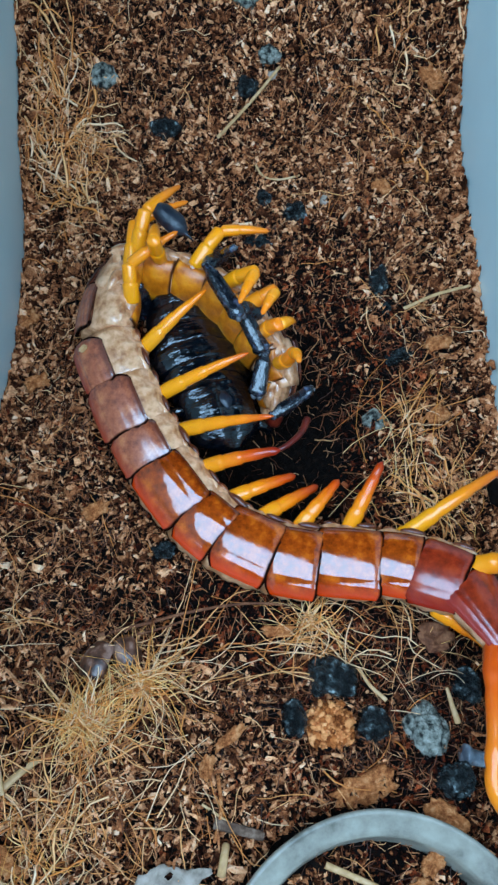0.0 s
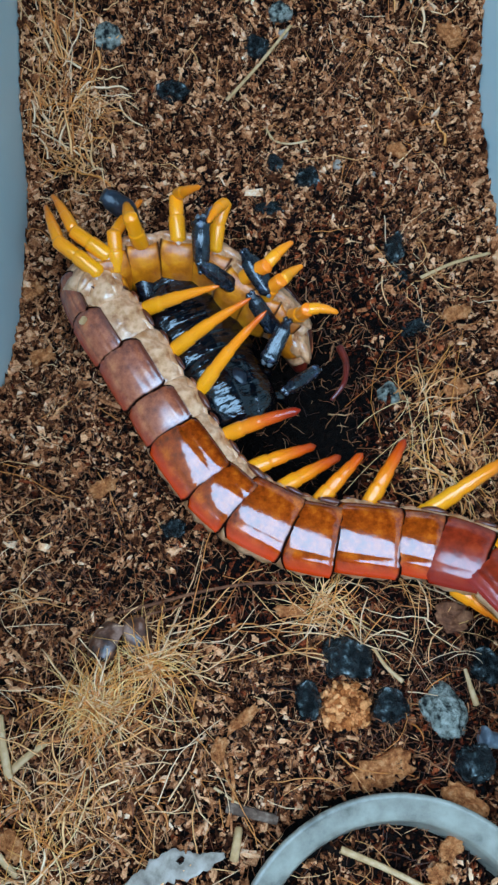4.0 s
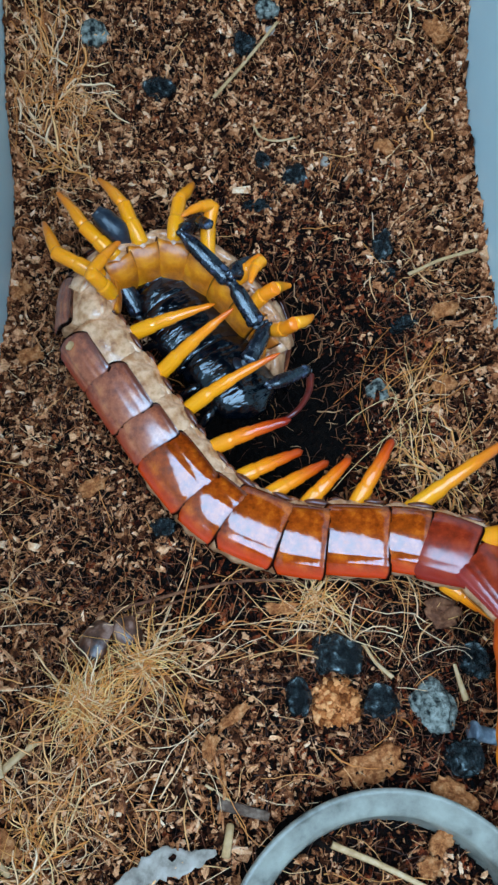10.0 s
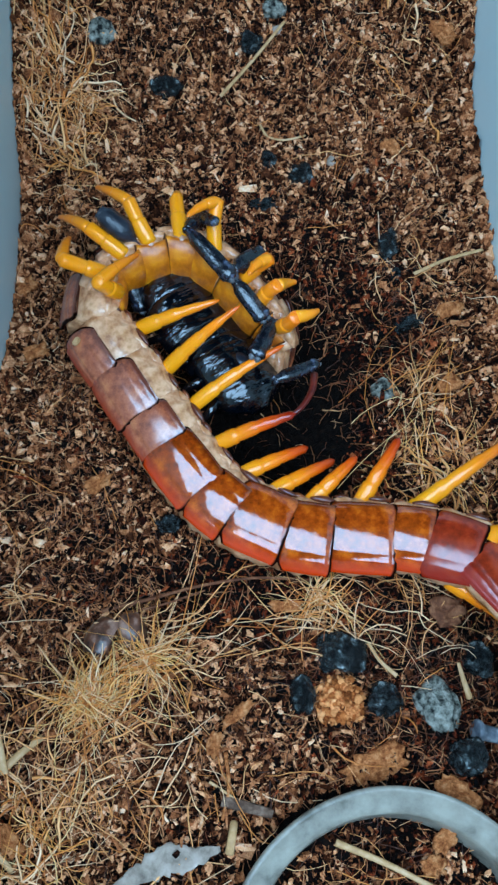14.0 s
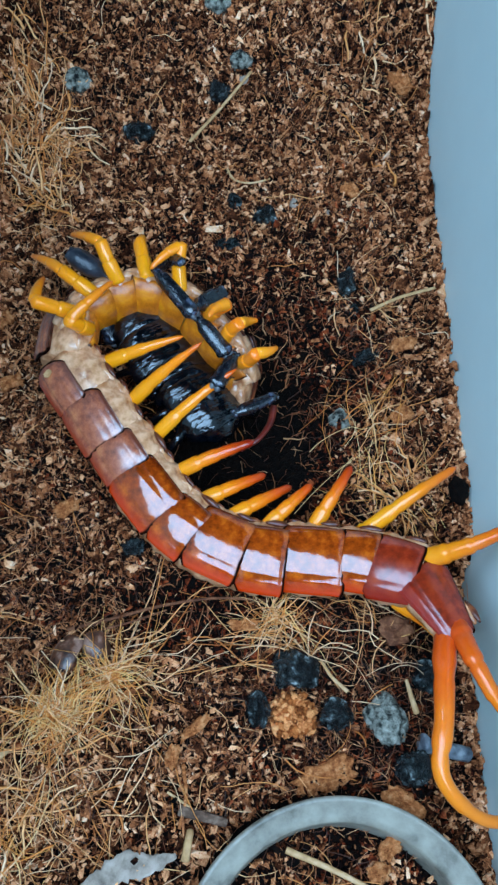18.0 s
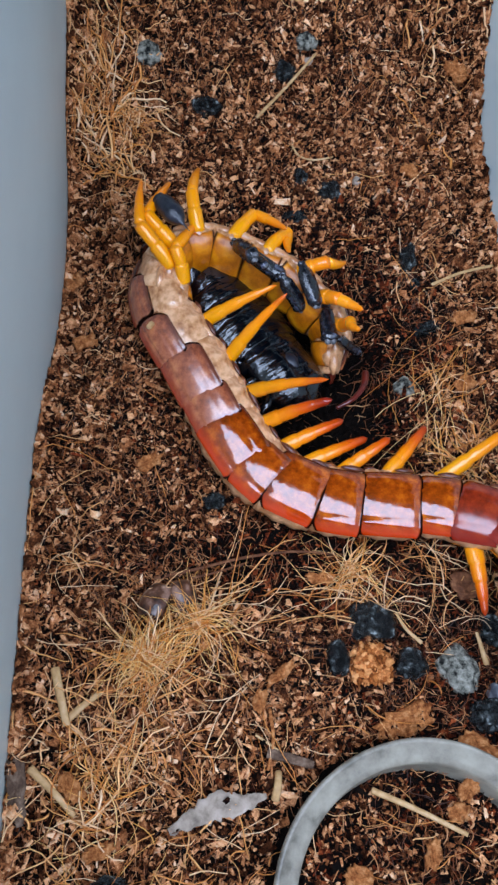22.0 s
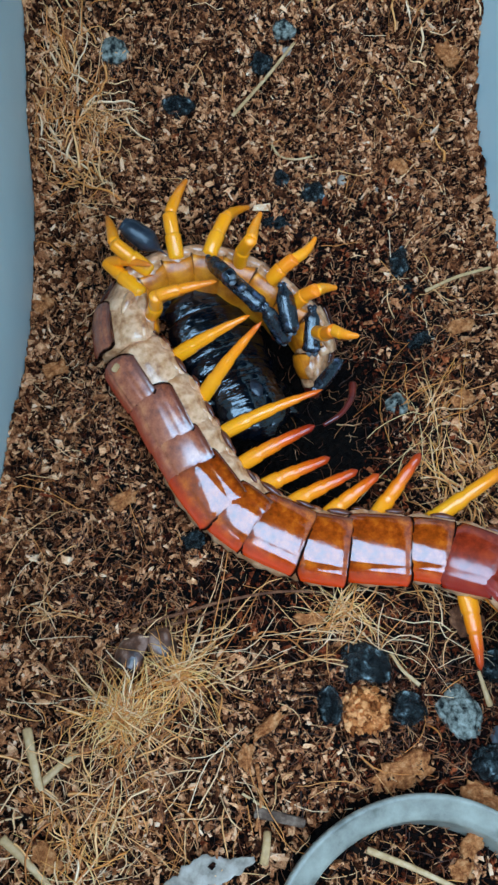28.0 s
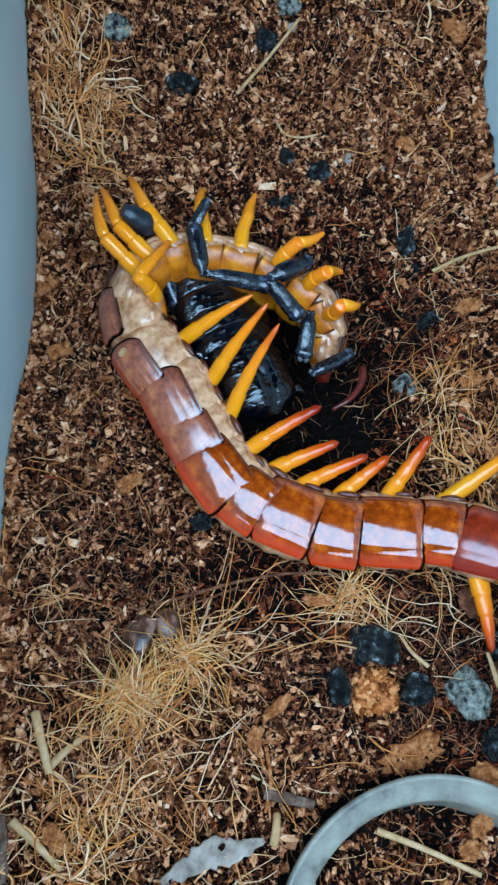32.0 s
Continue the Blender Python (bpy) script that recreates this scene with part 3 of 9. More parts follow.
# ---- fibres ----
fibres("coir_fibres", "loose pale golden coir fibres lying in tufts over the soil", 21, [
    (-18.7, -46, 0.8, 0.6, 46, "star", 9, 3.5), (-28.5, -52, 1.3, 1.5, 90, "star", 6.5, 3.0), (-11, -44, 6, 3, 18, 20, 12, 3.0), (-27, -56, 5, 4, 24, None, 8, 2.0), (12, -35, 1.3, 0.7, 34, "star", 8.5, 2.6), (9, -38, 5, 2, 26, 170, 11, 2.4),
    (-2, -37, 12, 3, 12, 10, 13, 2.0), (-43, -34, 1, 1, 16, "star", 7, 2.0), (34, 7, 2, 3, 20, 60, 11, 3.0), (38, -10, 4, 5, 24, 120, 9, 3.0), (-38, 60, 5, 8, 50, 150, 8, 1.6),
    (-43, 82, 4, 11, 60, 100, 8, 1.8), (-36, 72, 2, 2, 34, "star", 7, 1.6), (-34, -70, 9, 8, 100, None, 8, 1.8), (-14, -66, 12, 6, 50, None, 9, 1.8), (-30, -60, 7, 5, 50, None, 7, 2.0), (-42, -30, 5, 12, 22, None, 9, 1.6),
    (-38, -92, 7, 9, 44, None, 8, 2.0), (-12, -88, 9, 8, 32, None, 8, 2.0), (5, 90, 22, 18, 34, None, 6, 1.2), (36, 85, 8, 16, 40, None, 7, 1.2),
    (36, 33, 8, 10, 26, None, 8, 1.5), (27, -31, 3, 2, 20, 150, 9, 2.4), (25, -46, 12, 8, 30, None, 10, 2.4), (20, -90, 9, 9, 24, None, 6, 2.0), (0, 0, 30, 60, 24, None, 6, 1.2),
    (-20, 110, 22, 14, 40, None, 7, 1.2), (-40, 15, 5, 16, 20, None, 7, 1.0)], FIBRE, 0.10)
fibres("golden_fibres", "bright golden coir fibres spraying from loose tufts", 24, [
    (-18.7, -46.0, 0.9, 0.7, 60, "star", 9.5, 3.6), (-28.5, -52, 1.5, 1.7, 110, "star", 7.0, 3.2), (-23, -49, 2.4, 1.6, 50, 35, 9, 3.2), (12, -35, 1.4, 0.8, 36, "star", 9, 2.8),
    (33, 3, 3, 6, 16, 70, 13, 3.0), (38, -12, 4, 6, 16, 115, 12, 3.0), (28, -8, 3, 3, 14, 60, 12, 2.6), (-36, -72, 6, 6, 50, None, 8, 2.0), (40, -30, 4, 5, 18, None, 10, 2.4)], GOLD, 0.072)
fibres("husk_strips", "broad pale husk strips lying by the tub wall", 23, [
    (-40, 64, 4, 7, 34, 140, 8, 1.4), (-43, 84, 3.5, 10, 60, 110, 7, 1.4), (-34, 76, 4, 4, 20, None, 7, 1.4), (38, 90, 7, 12, 18, None, 6, 1.2), (-36, -66, 8, 8, 24, None, 7, 1.6), (37, -8, 3, 5, 12, 110, 8, 2.0)], FIBRE, 0.24, 0.7)
fibres("husk_hairs", "fine brown husk hairs matted between the crumbs", 22, [
    (-30, 60, 14, 30, 2500, None, 3.0, 0.6), (22, 60, 18, 34, 3000, None, 2.8, 0.6), (-30, -50, 13, 26, 2200, None, 3.2, 0.8), (22, -50, 18, 14, 1900, None, 3.2, 0.8),
    (36, 0, 8, 26, 1000, None, 3.0, 0.7), (0, 105, 26, 16, 1800, None, 2.8, 0.6), (-36, 5, 8, 22, 1000, None, 3.0, 0.7), (20, -92, 9, 9, 500, None, 2.8, 1.2)], HAIR, 0.072, 0.55)


# ---- the centipede ----
centipede = empty("centipede", "large glossy chestnut centipede with yellow legs coiled round a scorpion", "centipede")


def segment(name, length, width, height, plate, wide, belly=60, taper=0.0, shift=0.0):
    """One ring of the body. The x axis runs to the head, z is the back. Skin with a horn plate above and an amber plate below."""
    L, w, h = length * MM, width * MM, height * MM
    rng = random.Random(name + str(length))
    rings = []
    for k in range(11):
        u = -1 + 2 * k / 10
        s = 0.90 + 0.10 * math.cos(u * math.pi / 2) + 0.012 * math.sin(u * 9 + 1)
        s *= 1 + taper * u - max(0, taper) * 0.3
        rings.append([(x, y * (1 + 0.03 * math.sin(9 * u + 4 * z / h)), z) for x, y, z in ring_x(u * (L / 2 + 0.9 * MM), w / 2 * s * 0.97, h / 2 * s * 0.96, 28, 2.25)])
    body = mesh_object(name, *loft(rings), SKIN, centipede, label="wrinkled tan skin between the plates")
    n, m = 15, 25

    def plate_point(u, v, off, wide, tall, grow):
        a = v * math.radians(wide) + (math.radians(shift) if wide < 59 and belly != wide else 0.0)
        c, s = math.sin(a), math.cos(a)
        k = grow * (0.98 + 0.02 * math.cos(u * math.pi / 2))
        k *= 1 + taper * u - max(0, taper) * 0.3
        y = (w / 2 * k + off) * math.copysign(abs(c) ** (2 / 2.25), c)
        z = (h / 2 * k * tall + off) * math.copysign(abs(s) ** (2 / 2.25), s)
        return y, z

    def shell(sign, wide, thick, half, grow, rim):
        top, low, us, vs = [], [], [], []
        for i in range(n):
            u = -1 + 2 * i / (n - 1)
            for j in range(m):
                v = -1 + 2 * j / (m - 1)
                round_ = half * (1 - (0.22 * abs(v) ** 6 if sign > 0 else 0.03 * abs(v) ** 6))
                y, z = plate_point(u, v, 0.25 * MM, wide, 1.0, grow)
                bead = rim * MM * (math.exp(-((abs(v) - 0.93) / 0.04) ** 2) + 0.7 * math.exp(-((u + 0.97) / 0.05) ** 2))
                dip = -0.12 * MM * math.exp(-((abs(v) - 0.42) / 0.05) ** 2) * (1 if rim else 0)
                g = 1 + (bead + dip) / (h / 2)
                step = 0.22 * MM * (-u) + 0.42 * MM * math.cos(u * math.pi / 2) ** 0.8 * max(0.0, 1 - v ** 4) - 0.45 * MM * abs(u) ** 10
                bow = -0.75 * MM * v * v if sign > 0 else 0
                if sign < 0:
                    z += 0.75 * MM * (math.cos(u * math.pi / 2) ** 0.6 - 0.55)
                top.append((u * round_ + bow, y * g, sign * (z * g) + (step if sign > 0 else 0)))
                us.append(u)
                vs.append(v)
                low.append((u * round_ * 0.98 + bow, y * (1 - thick), sign * z * (1 - thick)))
        verts, faces, N = top + low, [], n * m
        for i in range(n - 1):
            for j in range(m - 1):
                a = i * m + j
                q = (a, a + m, a + m + 1, a + 1)
                faces.append(q if sign < 0 else q[::-1])
                q = tuple(N + t for t in q)
                faces.append(q[::-1] if sign < 0 else q)
        edge = [j for j in range(m)] + [i * m + m - 1 for i in range(1, n)] + [(n - 1) * m + j for j in range(m - 2, -1, -1)] + [i * m for i in range(n - 2, 0, -1)]
        for a, b in zip(edge, edge[1:] + edge[:1]):
            faces.append((a, b, N + b, N + a))
        return verts, faces, us + us, vs + vs

    v, f, us, vs = shell(1, wide, 0.10, L / 2 + 0.85 * MM, 1.02, 0.22)
    ob = mesh_object("tergite", v, f, plate, body, label="polished brown back plate with a dark hind edge")
    for title, values in (("along", us), ("across", vs)):
        ob.data.attributes.new(title, "FLOAT", "POINT").data.foreach_set("value", values)
    knob = [ring_x((-0.5 + k / 8) * 5.2 * MM, 1.5 * math.sin(math.pi * (0.08 + 0.84 * k / 8)) * (1 + 0.12 * math.sin(3 * k + length)) * MM,
                   1.6 * math.sin(math.pi * (0.08 + 0.84 * k / 8)) * MM, 14, 2.0, -w / 2 + 1.1 * MM, -0.5 * MM) for k in range(9)]
    mesh_object("hip", *loft(knob), SKIN, body)
    fold_v, fold_f = [], []
    for x0, sx, sy, sz, py, pz in ((-0.26, 3.0, 1.2, 1.1, 0.82, 0.13), (0.24, 2.8, 1.2, 1.1, 0.84, 0.11)):
        t = rng.uniform(0.85, 1.15)
        lobe = [ring_x(x0 * L + (k / 8 - 0.5) * 2 * sx * t * MM, sy * t * math.sin(math.pi * (0.07 + 0.86 * k / 8)) * MM, sz * t * math.sin(math.pi * (0.07 + 0.86 * k / 8)) * MM, 12, 2.0, -w / 2 * py, h / 2 * pz * 2) for k in range(9)]
        lv, lf = loft(lobe)
        fold_f += [tuple(q + len(fold_v) for q in face) for face in lf]
        fold_v += list(lv)
    mesh_object("skin_fold", fold_v, fold_f, SKIN, body, label="swollen tan skin folds above the hip")
    for x0, sx, sy, sz, py, pz in () if belly > 80 else ((-0.30, 2.0, 0.6, 0.6, 0.97, 0.20), (0.30, 1.3, 0.5, 0.6, 0.99, 0.12)):
        t = rng.uniform(0.8, 1.2)
        patch = [ring_x(x0 * L + (k / 8 - 0.5) * 2 * sx * t * MM, sy * t * math.sin(math.pi * (0.07 + 0.86 * k / 8)) * MM, sz * t * math.sin(math.pi * (0.07 + 0.86 * k / 8)) * MM, 12, 2.0, -w / 2 * py, h / 2 * pz * 2) for k in range(9)]
        mesh_object("pleurite", *loft(patch), PLEURITE, body, label="small dark red-brown side plate")
    v, f, us, vs = shell(-1, belly, 0.05, (L / 2 - 0.05 * MM) * (0.86 if belly > 80 else 1.0), 0.985, 0.0)
    mesh_object("sternite", v, f, STERNITE, body, label="amber belly plate")
    return body


SEGMENTS = {}
SIZES = (
    ("L", 13.4, 9.4, 6.3),
    ("K", 8.4, 13.2, 8.2),
    ("J", 7.1, 12.8, 8.4),
    ("I", 11.2, 14.0, 8.8),
    ("H", 7.8, 14.0, 8.8),
    ("G", 9.6, 14.2, 9.0),
    ("F", 6.6, 14.0, 9.0),
    ("E", 10.9, 14.2, 9.0),
    ("D", 6.8, 14.0, 9.0),
    ("C", 10.1, 14.0, 9.0),
    ("B", 8.9, 13.6, 9.0),
    ("A", 9.2, 13.4, 9.0),
    ("Z1", 7.4, 12.3, 8.2),
    ("Z2", 7.4, 13.2, 8.8),
    ("Z3", 7.5, 13.2, 8.8),
    ("Z4", 8.3, 13.2, 8.8),
    ("Z5", 8.6, 13.2, 8.8),
    ("Z6", 8.1, 13.2, 8.8),
    ("Z7", 7.4, 13.2, 8.8),
    ("Z8", 7.4, 11.6, 8.0),
    ("Z9", 6.4, 8.8, 6.4),
)
for key, length, width, height in SIZES:
    plate = TERGITE_RED if key in "LK" else TERGITE_MAUVE if key in "ABCD" or key[0] == "Z" else TERGITE
    SEGMENTS[key] = segment("body_segment", length, width, height, plate, {"A": 28, "B": 33, "C": 41, "D": 42, "E": 45, "F": 48, "G": 55, "H": 57, "I": 57, "J": 57, "K": 58, "L": 62}.get(key, 20 if key == "Z1" else 18 if key[0] == "Z" else 56), 82 if key[0] in "ZA" else 55,
                            {"L": 0.28, "K": 0.06, "Z8": -0.08, "Z9": -0.22}.get(key, 0.0), {"Z1": 28, "A": 22, "B": 30, "C": 20, "D": 16, "E": 10, "F": 7, "G": 7, "H": 7, "I": 7, "J": 7, "K": 6}.get(key, 0.0))


def leg_mesh(name, length, r0, r1, joints, mat, parent, bow=0.0, label="", n=12):
    """A leg along x: podomeres that swell to their far ends, with a collar at each joint."""
    L = length * MM
    rings, cuts = [], [0.0, *joints, 1.0]
    for k in range(46):
        u = k / 45
        i = max(q for q in range(len(cuts) - 1) if cuts[q] <= u + 1e-9 and q < len(cuts) - 1)
        f = (u - cuts[i]) / (cuts[i + 1] - cuts[i])
        a, b = (1.06 * (r0 + (r1 - r0) * c ** 1.5) for c in (cuts[i], cuts[i + 1]))
        r = (a * 0.93 + (b * 1.06 - a * 0.93) * f) * (1 + 0.03 * math.sin(math.pi * f))
        r *= 1 - 0.12 * math.exp(-(f / 0.05) ** 2) * (u > 0.02) - 0.06 * math.exp(-((1 - f) / 0.04) ** 2) * (u < 0.98)
        r *= min(1, 0.6 + 8 * u)
        if u > 0.93:
            r *= 1 - 0.85 * ((u - 0.93) / 0.07) ** 1.5
        rings.append(ring_x(u * L, r * MM, r * 0.93 * MM, n, 2.0, 0.0, bow * MM * math.sin(math.pi * u)))
    return mesh_object(name, *loft(rings), mat, parent, label=label)


UPPER, LOWER, LEGS = {}, {}, {}
for key, l1, l2 in (
    ("A", 7.6, 11.0),
    ("Z1", 10.5, 11.0),
    ("Z2", 8.6, 11.0),
    ("Z3", 8.8, 10.5),
    ("Z4", 8.9, 9.3),
    ("Z5", 9.2, 7.7),
    ("Z6", 6.6, 6.4),
    ("Z7", 6.2, 5.7),
    ("Z8", 7.0, 5.5),
):
    mat_a, mat_b = (LEG_EMBER, LEG_EMBER) if key in ("Z6", "Z7", "Z8") else (LEG_YELLOW, LEG_TIP)
    UPPER[key] = leg_mesh("upper_leg", l1 + 0.7, 1.5, 1.2, (0.52,), mat_a, centipede, 0.5)
    LOWER[key] = leg_mesh("lower_leg", l2 + 0.4, 1.2, 0.38, (0.40, 0.72), mat_b, centipede, 0.5)
for key, l1 in (
    ("B", 17.0),
    ("C", 19.3),
    ("D", 20.8),
    ("E", 16.1),
    ("F", 14.1),
    ("G", 14.3),
    ("H", 12.6),
    ("I", 14.5),
):
    LEGS[key] = leg_mesh("leg", l1, 1.5, 0.36 if key in "BCD" else 0.66, (0.30, 0.54, 0.78), LEG_YELLOW if key in "BCD" else LEG_ORANGE, centipede, 0.8)
LEGS["far"] = leg_mesh("leg", 14.0, 1.75, 0.5, (0.3, 0.55, 0.78), LEG_ORANGE, centipede, 0.6)


def bent_leg(name, points, r0, r1, mat, parent, label=""):
    pts = spline([Vector(p) * MM for p in points], 40)
    rad = []
    for k in range(40):
        u = k / 39
        r = (r0 + (r1 - r0) * u) * MM
        for j in (0.26, 0.5, 0.74):
            r *= 1 + 0.10 * math.exp(-((u - j + 0.03) / 0.03) ** 2) - 0.15 * math.exp(-((u - j - 0.012) / 0.014) ** 2)
        rad.append(r * (1 if u < 0.96 else 1 - 0.7 * (u - 0.96) / 0.04))
    return mesh_object(name, *tube(pts, rad, 12), mat, parent, label=label)


bent_leg("leg", [(-0.1, -5.5, -1.9), (-1.9, -7.2, -0.4), (-9.7, -14.4, 1.8), (-16.0, -21.2, -1.4)], 2.1, 0.7, LEG_HIND, SEGMENTS["J"], "amber leg with a red tip")
bent_leg("leg", [(-4.8, -3.4, 0.6), (-12.8, -7.2, 3.8), (-21.8, -14.7, 3.1)], 2.1, 0.7, LEG_HIND, SEGMENTS["K"], "amber leg with a red tip")
bent_leg("tail_leg", [(-4.7, 0.6, -0.3), (-8.4, 3.7, 0.4), (-17.3, 9.2, -1.1), (-24.5, 13.7, -4.0), (-31.4, 10.2, -8.9), (-34.3, 2.1, -12.2)], 2.25, 0.8, LEG_RUST, SEGMENTS["L"], "long rust-orange hind leg")
bent_leg("tail_leg", [(-3.7, -1.2, 0.1), (-7.5, -0.1, 1.8), (-12.8, 0.9, 2.9), (-19.2, 0.9, 1.4), (-26.5, -1.4, -2.6)], 2.25, 0.8, LEG_RUST, SEGMENTS["L"], "long rust-orange hind leg")


def build_head():
    """The head shield and its feelers, below the coil's end; x to the front."""
    rings = []
    for k in range(14):
        u = k / 13
        r = math.sin(math.pi * (0.12 + 0.80 * u)) ** 0.5
        rings.append(ring_x((u * 8.4 - 3) * MM, 4.2 * r * MM, 2.2 * r * MM, 24, 2.3))
    head = mesh_object("head", *loft(rings), HEAD, SEGMENTS["Z9"], label="dark red head shield")
    head.location = (1.0 * MM, 4.0 * MM, 0)
    pts = spline([Vector(p) * MM for p in [(3.8, -4.5, 7.3), (6.4, -8.5, 6.5), (9.0, -11.7, 4.1), (10.9, -12.1, 0.8)]], 26)
    mesh_object("feeler", *tube(pts, [(0.75 - 0.4 * k / 25) * (1 + 0.08 * (k % 2)) * MM for k in range(26)], 8), HEAD, SEGMENTS["Z9"], label="dark red beaded feeler")


def build_fleck():
    """A pale crumb stuck to one back plate."""
    bm = bmesh.new()
    bmesh.ops.create_cube(bm, size=2.0, matrix=Matrix.LocRotScale(Vector((3.0, 3.4, 4.9)) * MM, Euler((0.2, 0.1, 0.5)), Vector((0.55, 0.85, 0.4)) * MM))
    bmesh.ops.bevel(bm, geom=bm.edges[:], offset=0.00022, segments=2, affect="EDGES")
    me = bpy.data.meshes.new("stuck_crumb")
    bm.to_mesh(me)
    bm.free()
    me.materials.append(STRAW)
    ob = new("stuck_crumb", me)
    ob.parent = SEGMENTS["B"]
    ob["label"] = "pale crumb stuck to the plate"


build_fleck()


build_head()


# ---- the scorpion ----
scorpion = empty("scorpion", "black shiny scorpion held on its side in the centipede's coil", "scorpion")


def build_scorpion_body():
    """x to the front, z the back; the eye mound at the origin."""
    rings = []
    for k in range(22):
        u = k / 21
        w = 7.2 - 0.4 * u if u < 0.55 else 7.0 - 2.6 * ((u - 0.55) / 0.45) ** 2
        w *= min(1, 0.6 + 4 * u) * min(1, 0.35 + 4 * (1 - u))
        h = 4.2 * min(1, 0.6 + 4 * u) * min(1, 0.4 + 2.4 * (1 - u))
        ring = []
        for x, y, z in ring_x((-6 + u * 15) * MM, 1.08 * w * MM, h * MM, 40, 2.0, 0, -3.6 * MM):
            top = max(0.0, (z / MM + 3.6) / 4.2)
            groove = -0.75 * math.exp(-(y / MM / 0.7) ** 2) * smoothstep(0.35, 0.9, u) + 0.45 * math.exp(-((abs(y / MM) - 2.4) / 1.2) ** 2) - 0.35 * math.exp(-((u - 0.62) / 0.05) ** 2)
            ring.append((x, y, z + float(groove) * top * MM))
        rings.append(ring)
    front = mesh_object("carapace", *loft(rings), BLACK, scorpion, label="black wet-looking front shield")
    mound = [ring_x((-2.0 + 4.0 * k / 8) * MM, 1.5 * math.sin(math.pi * (0.1 + 0.8 * k / 8)) * MM, 1.0 * math.sin(math.pi * (0.1 + 0.8 * k / 8)) * MM, 14, 2, 0, 0.25 * MM) for k in range(9)]
    mesh_object("eye_mound", *loft(mound), GREYHORN, front, label="dull raised eye mound")
    x = -4.2
    for ln, w in ((2.4, 8.0), (3.4, 8.8), (4.4, 9.4), (4.6, 9.2), (4.2, 8.2), (3.4, 6.4)):
        rings = []
        for k in range(11):
            u = k / 10
            s = 0.985 + 0.045 * math.sin(math.pi * min(1, 0.10 + u * 0.85)) - 0.035 * smoothstep(0.85, 1.0, u)
            ring = []
            for px, y, z in ring_x((x - u * (ln + 0.5)) * MM, w * float(s) * MM, 4.9 * float(s) * MM, 40, 1.9, 0, -4.4 * MM):
                t = y / (w * MM)
                ring.append((px + 0.9 * MM * t * t, y, z + 0.10 * MM * math.sin(9 * t + 3 * ln) * math.sin(math.pi * u)))
            rings.append(ring)
        mesh_object("back_ring", *loft(rings), BLACK, front)
        x -= ln
    for s in (-1, 1):
        for k in range(4):
            a = math.radians(-35 + 38 * k)
            pts = [(2 - 3 * k, s * 5.0, -4.5), (3 - 4 * k + 3 * math.sin(-a), s * 8.6, -4.2), (2.5 - 4 * k + 5 * math.sin(-a), s * 10.8, -7.5)]
            p = spline([Vector(v) * MM for v in pts], 12)
            mesh_object("walking_leg", *tube(p, [(1.25 - 0.6 * j / 11) * MM for j in range(12)], 10), BLACK, front)
    return front


SCORPION_BODY = build_scorpion_body()


def limb(name, length, r0, r1, r2, mat, label, joint=True):
    """A rigid limb piece along x, centred at its middle: flat-sided with ridged edges, a narrow neck and a flared far end with a pale knob."""
    L = length * MM
    rings = []
    for k in range(28):
        u = k / 27
        r = (r0 * (1 - u) ** 2 + 2 * r1 * u * (1 - u) + r2 * u * u) * MM
        r *= min(1, 0.50 + 2.2 * u) * min(1, 0.60 + 6 * (1 - u)) * (1 + 0.16 * math.exp(-((u - 0.88) / 0.06) ** 2) - 0.10 * math.exp(-((u - 0.12) / 0.05) ** 2))
        ring = []
        for j in range(24):
            a = 2 * math.pi * j / 24
            facet = math.cos(math.pi / 5) / math.cos((a + 0.35) % (2 * math.pi / 5) - math.pi / 5)
            q = 1.12 * (0.35 + 0.65 * facet)
            ring.append(((u - 0.5) * L, r * q * math.cos(a), r * 0.86 * q * math.sin(a)))
        rings.append(ring)
    ob = mesh_object(name, *loft(rings), mat, scorpion, label=label)
    if joint:
        for s, r, m in ((-1, r0 * 0.62, mat), (1, r2 * 0.66, JOINT)):
            for side in (-1, 1):
                knob = [ring_x((s * 0.48 * L + (k - 3) * 0.26 * r * MM), r * 0.7 * math.sin(math.pi * (k + 0.6) / 7.2) * MM, r * 0.85 * math.sin(math.pi * (k + 0.6) / 7.2) * MM, 10, 2.0, side * r * 0.55 * MM) for k in range(7)]
                mesh_object("joint_knob", *loft(knob), m, ob)
    return ob


BARS = {}
BARS["femur"] = limb("upper_limb", 13.3, 1.15, 1.67, 1.44, LIMB, "black ridged leg piece")
BARS["patella"] = limb("middle_limb", 9.5, 1.26, 1.72, 1.44, LIMB, "black ridged leg piece")
BARS["tibia"] = limb("lower_limb", 8.9, 1.26, 1.72, 1.49, LIMB, "dull dark grey leg piece")
BARS["pincer"] = limb("pincer", 9.5, 1.26, 2.42, 1.15, LIMB, "swollen black pincer")
BARS["foot"] = limb("limb_end", 9.8, 1.26, 1.38, 0.92, LIMB, "thin dark leg end")
BARS["tail"] = limb("tail_ring", 9.6, 1.61, 1.95, 1.72, LIMB, "black tail ring")
BARS["fore"] = limb("fore_limb", 10.0, 1.15, 2.01, 1.32, LIMB, "dull dark grey fore limb piece")
BARS["foretip"] = limb("fore_limb_end", 6.5, 1.03, 1.38, 0.69, LIMB, "thin dark limb end")


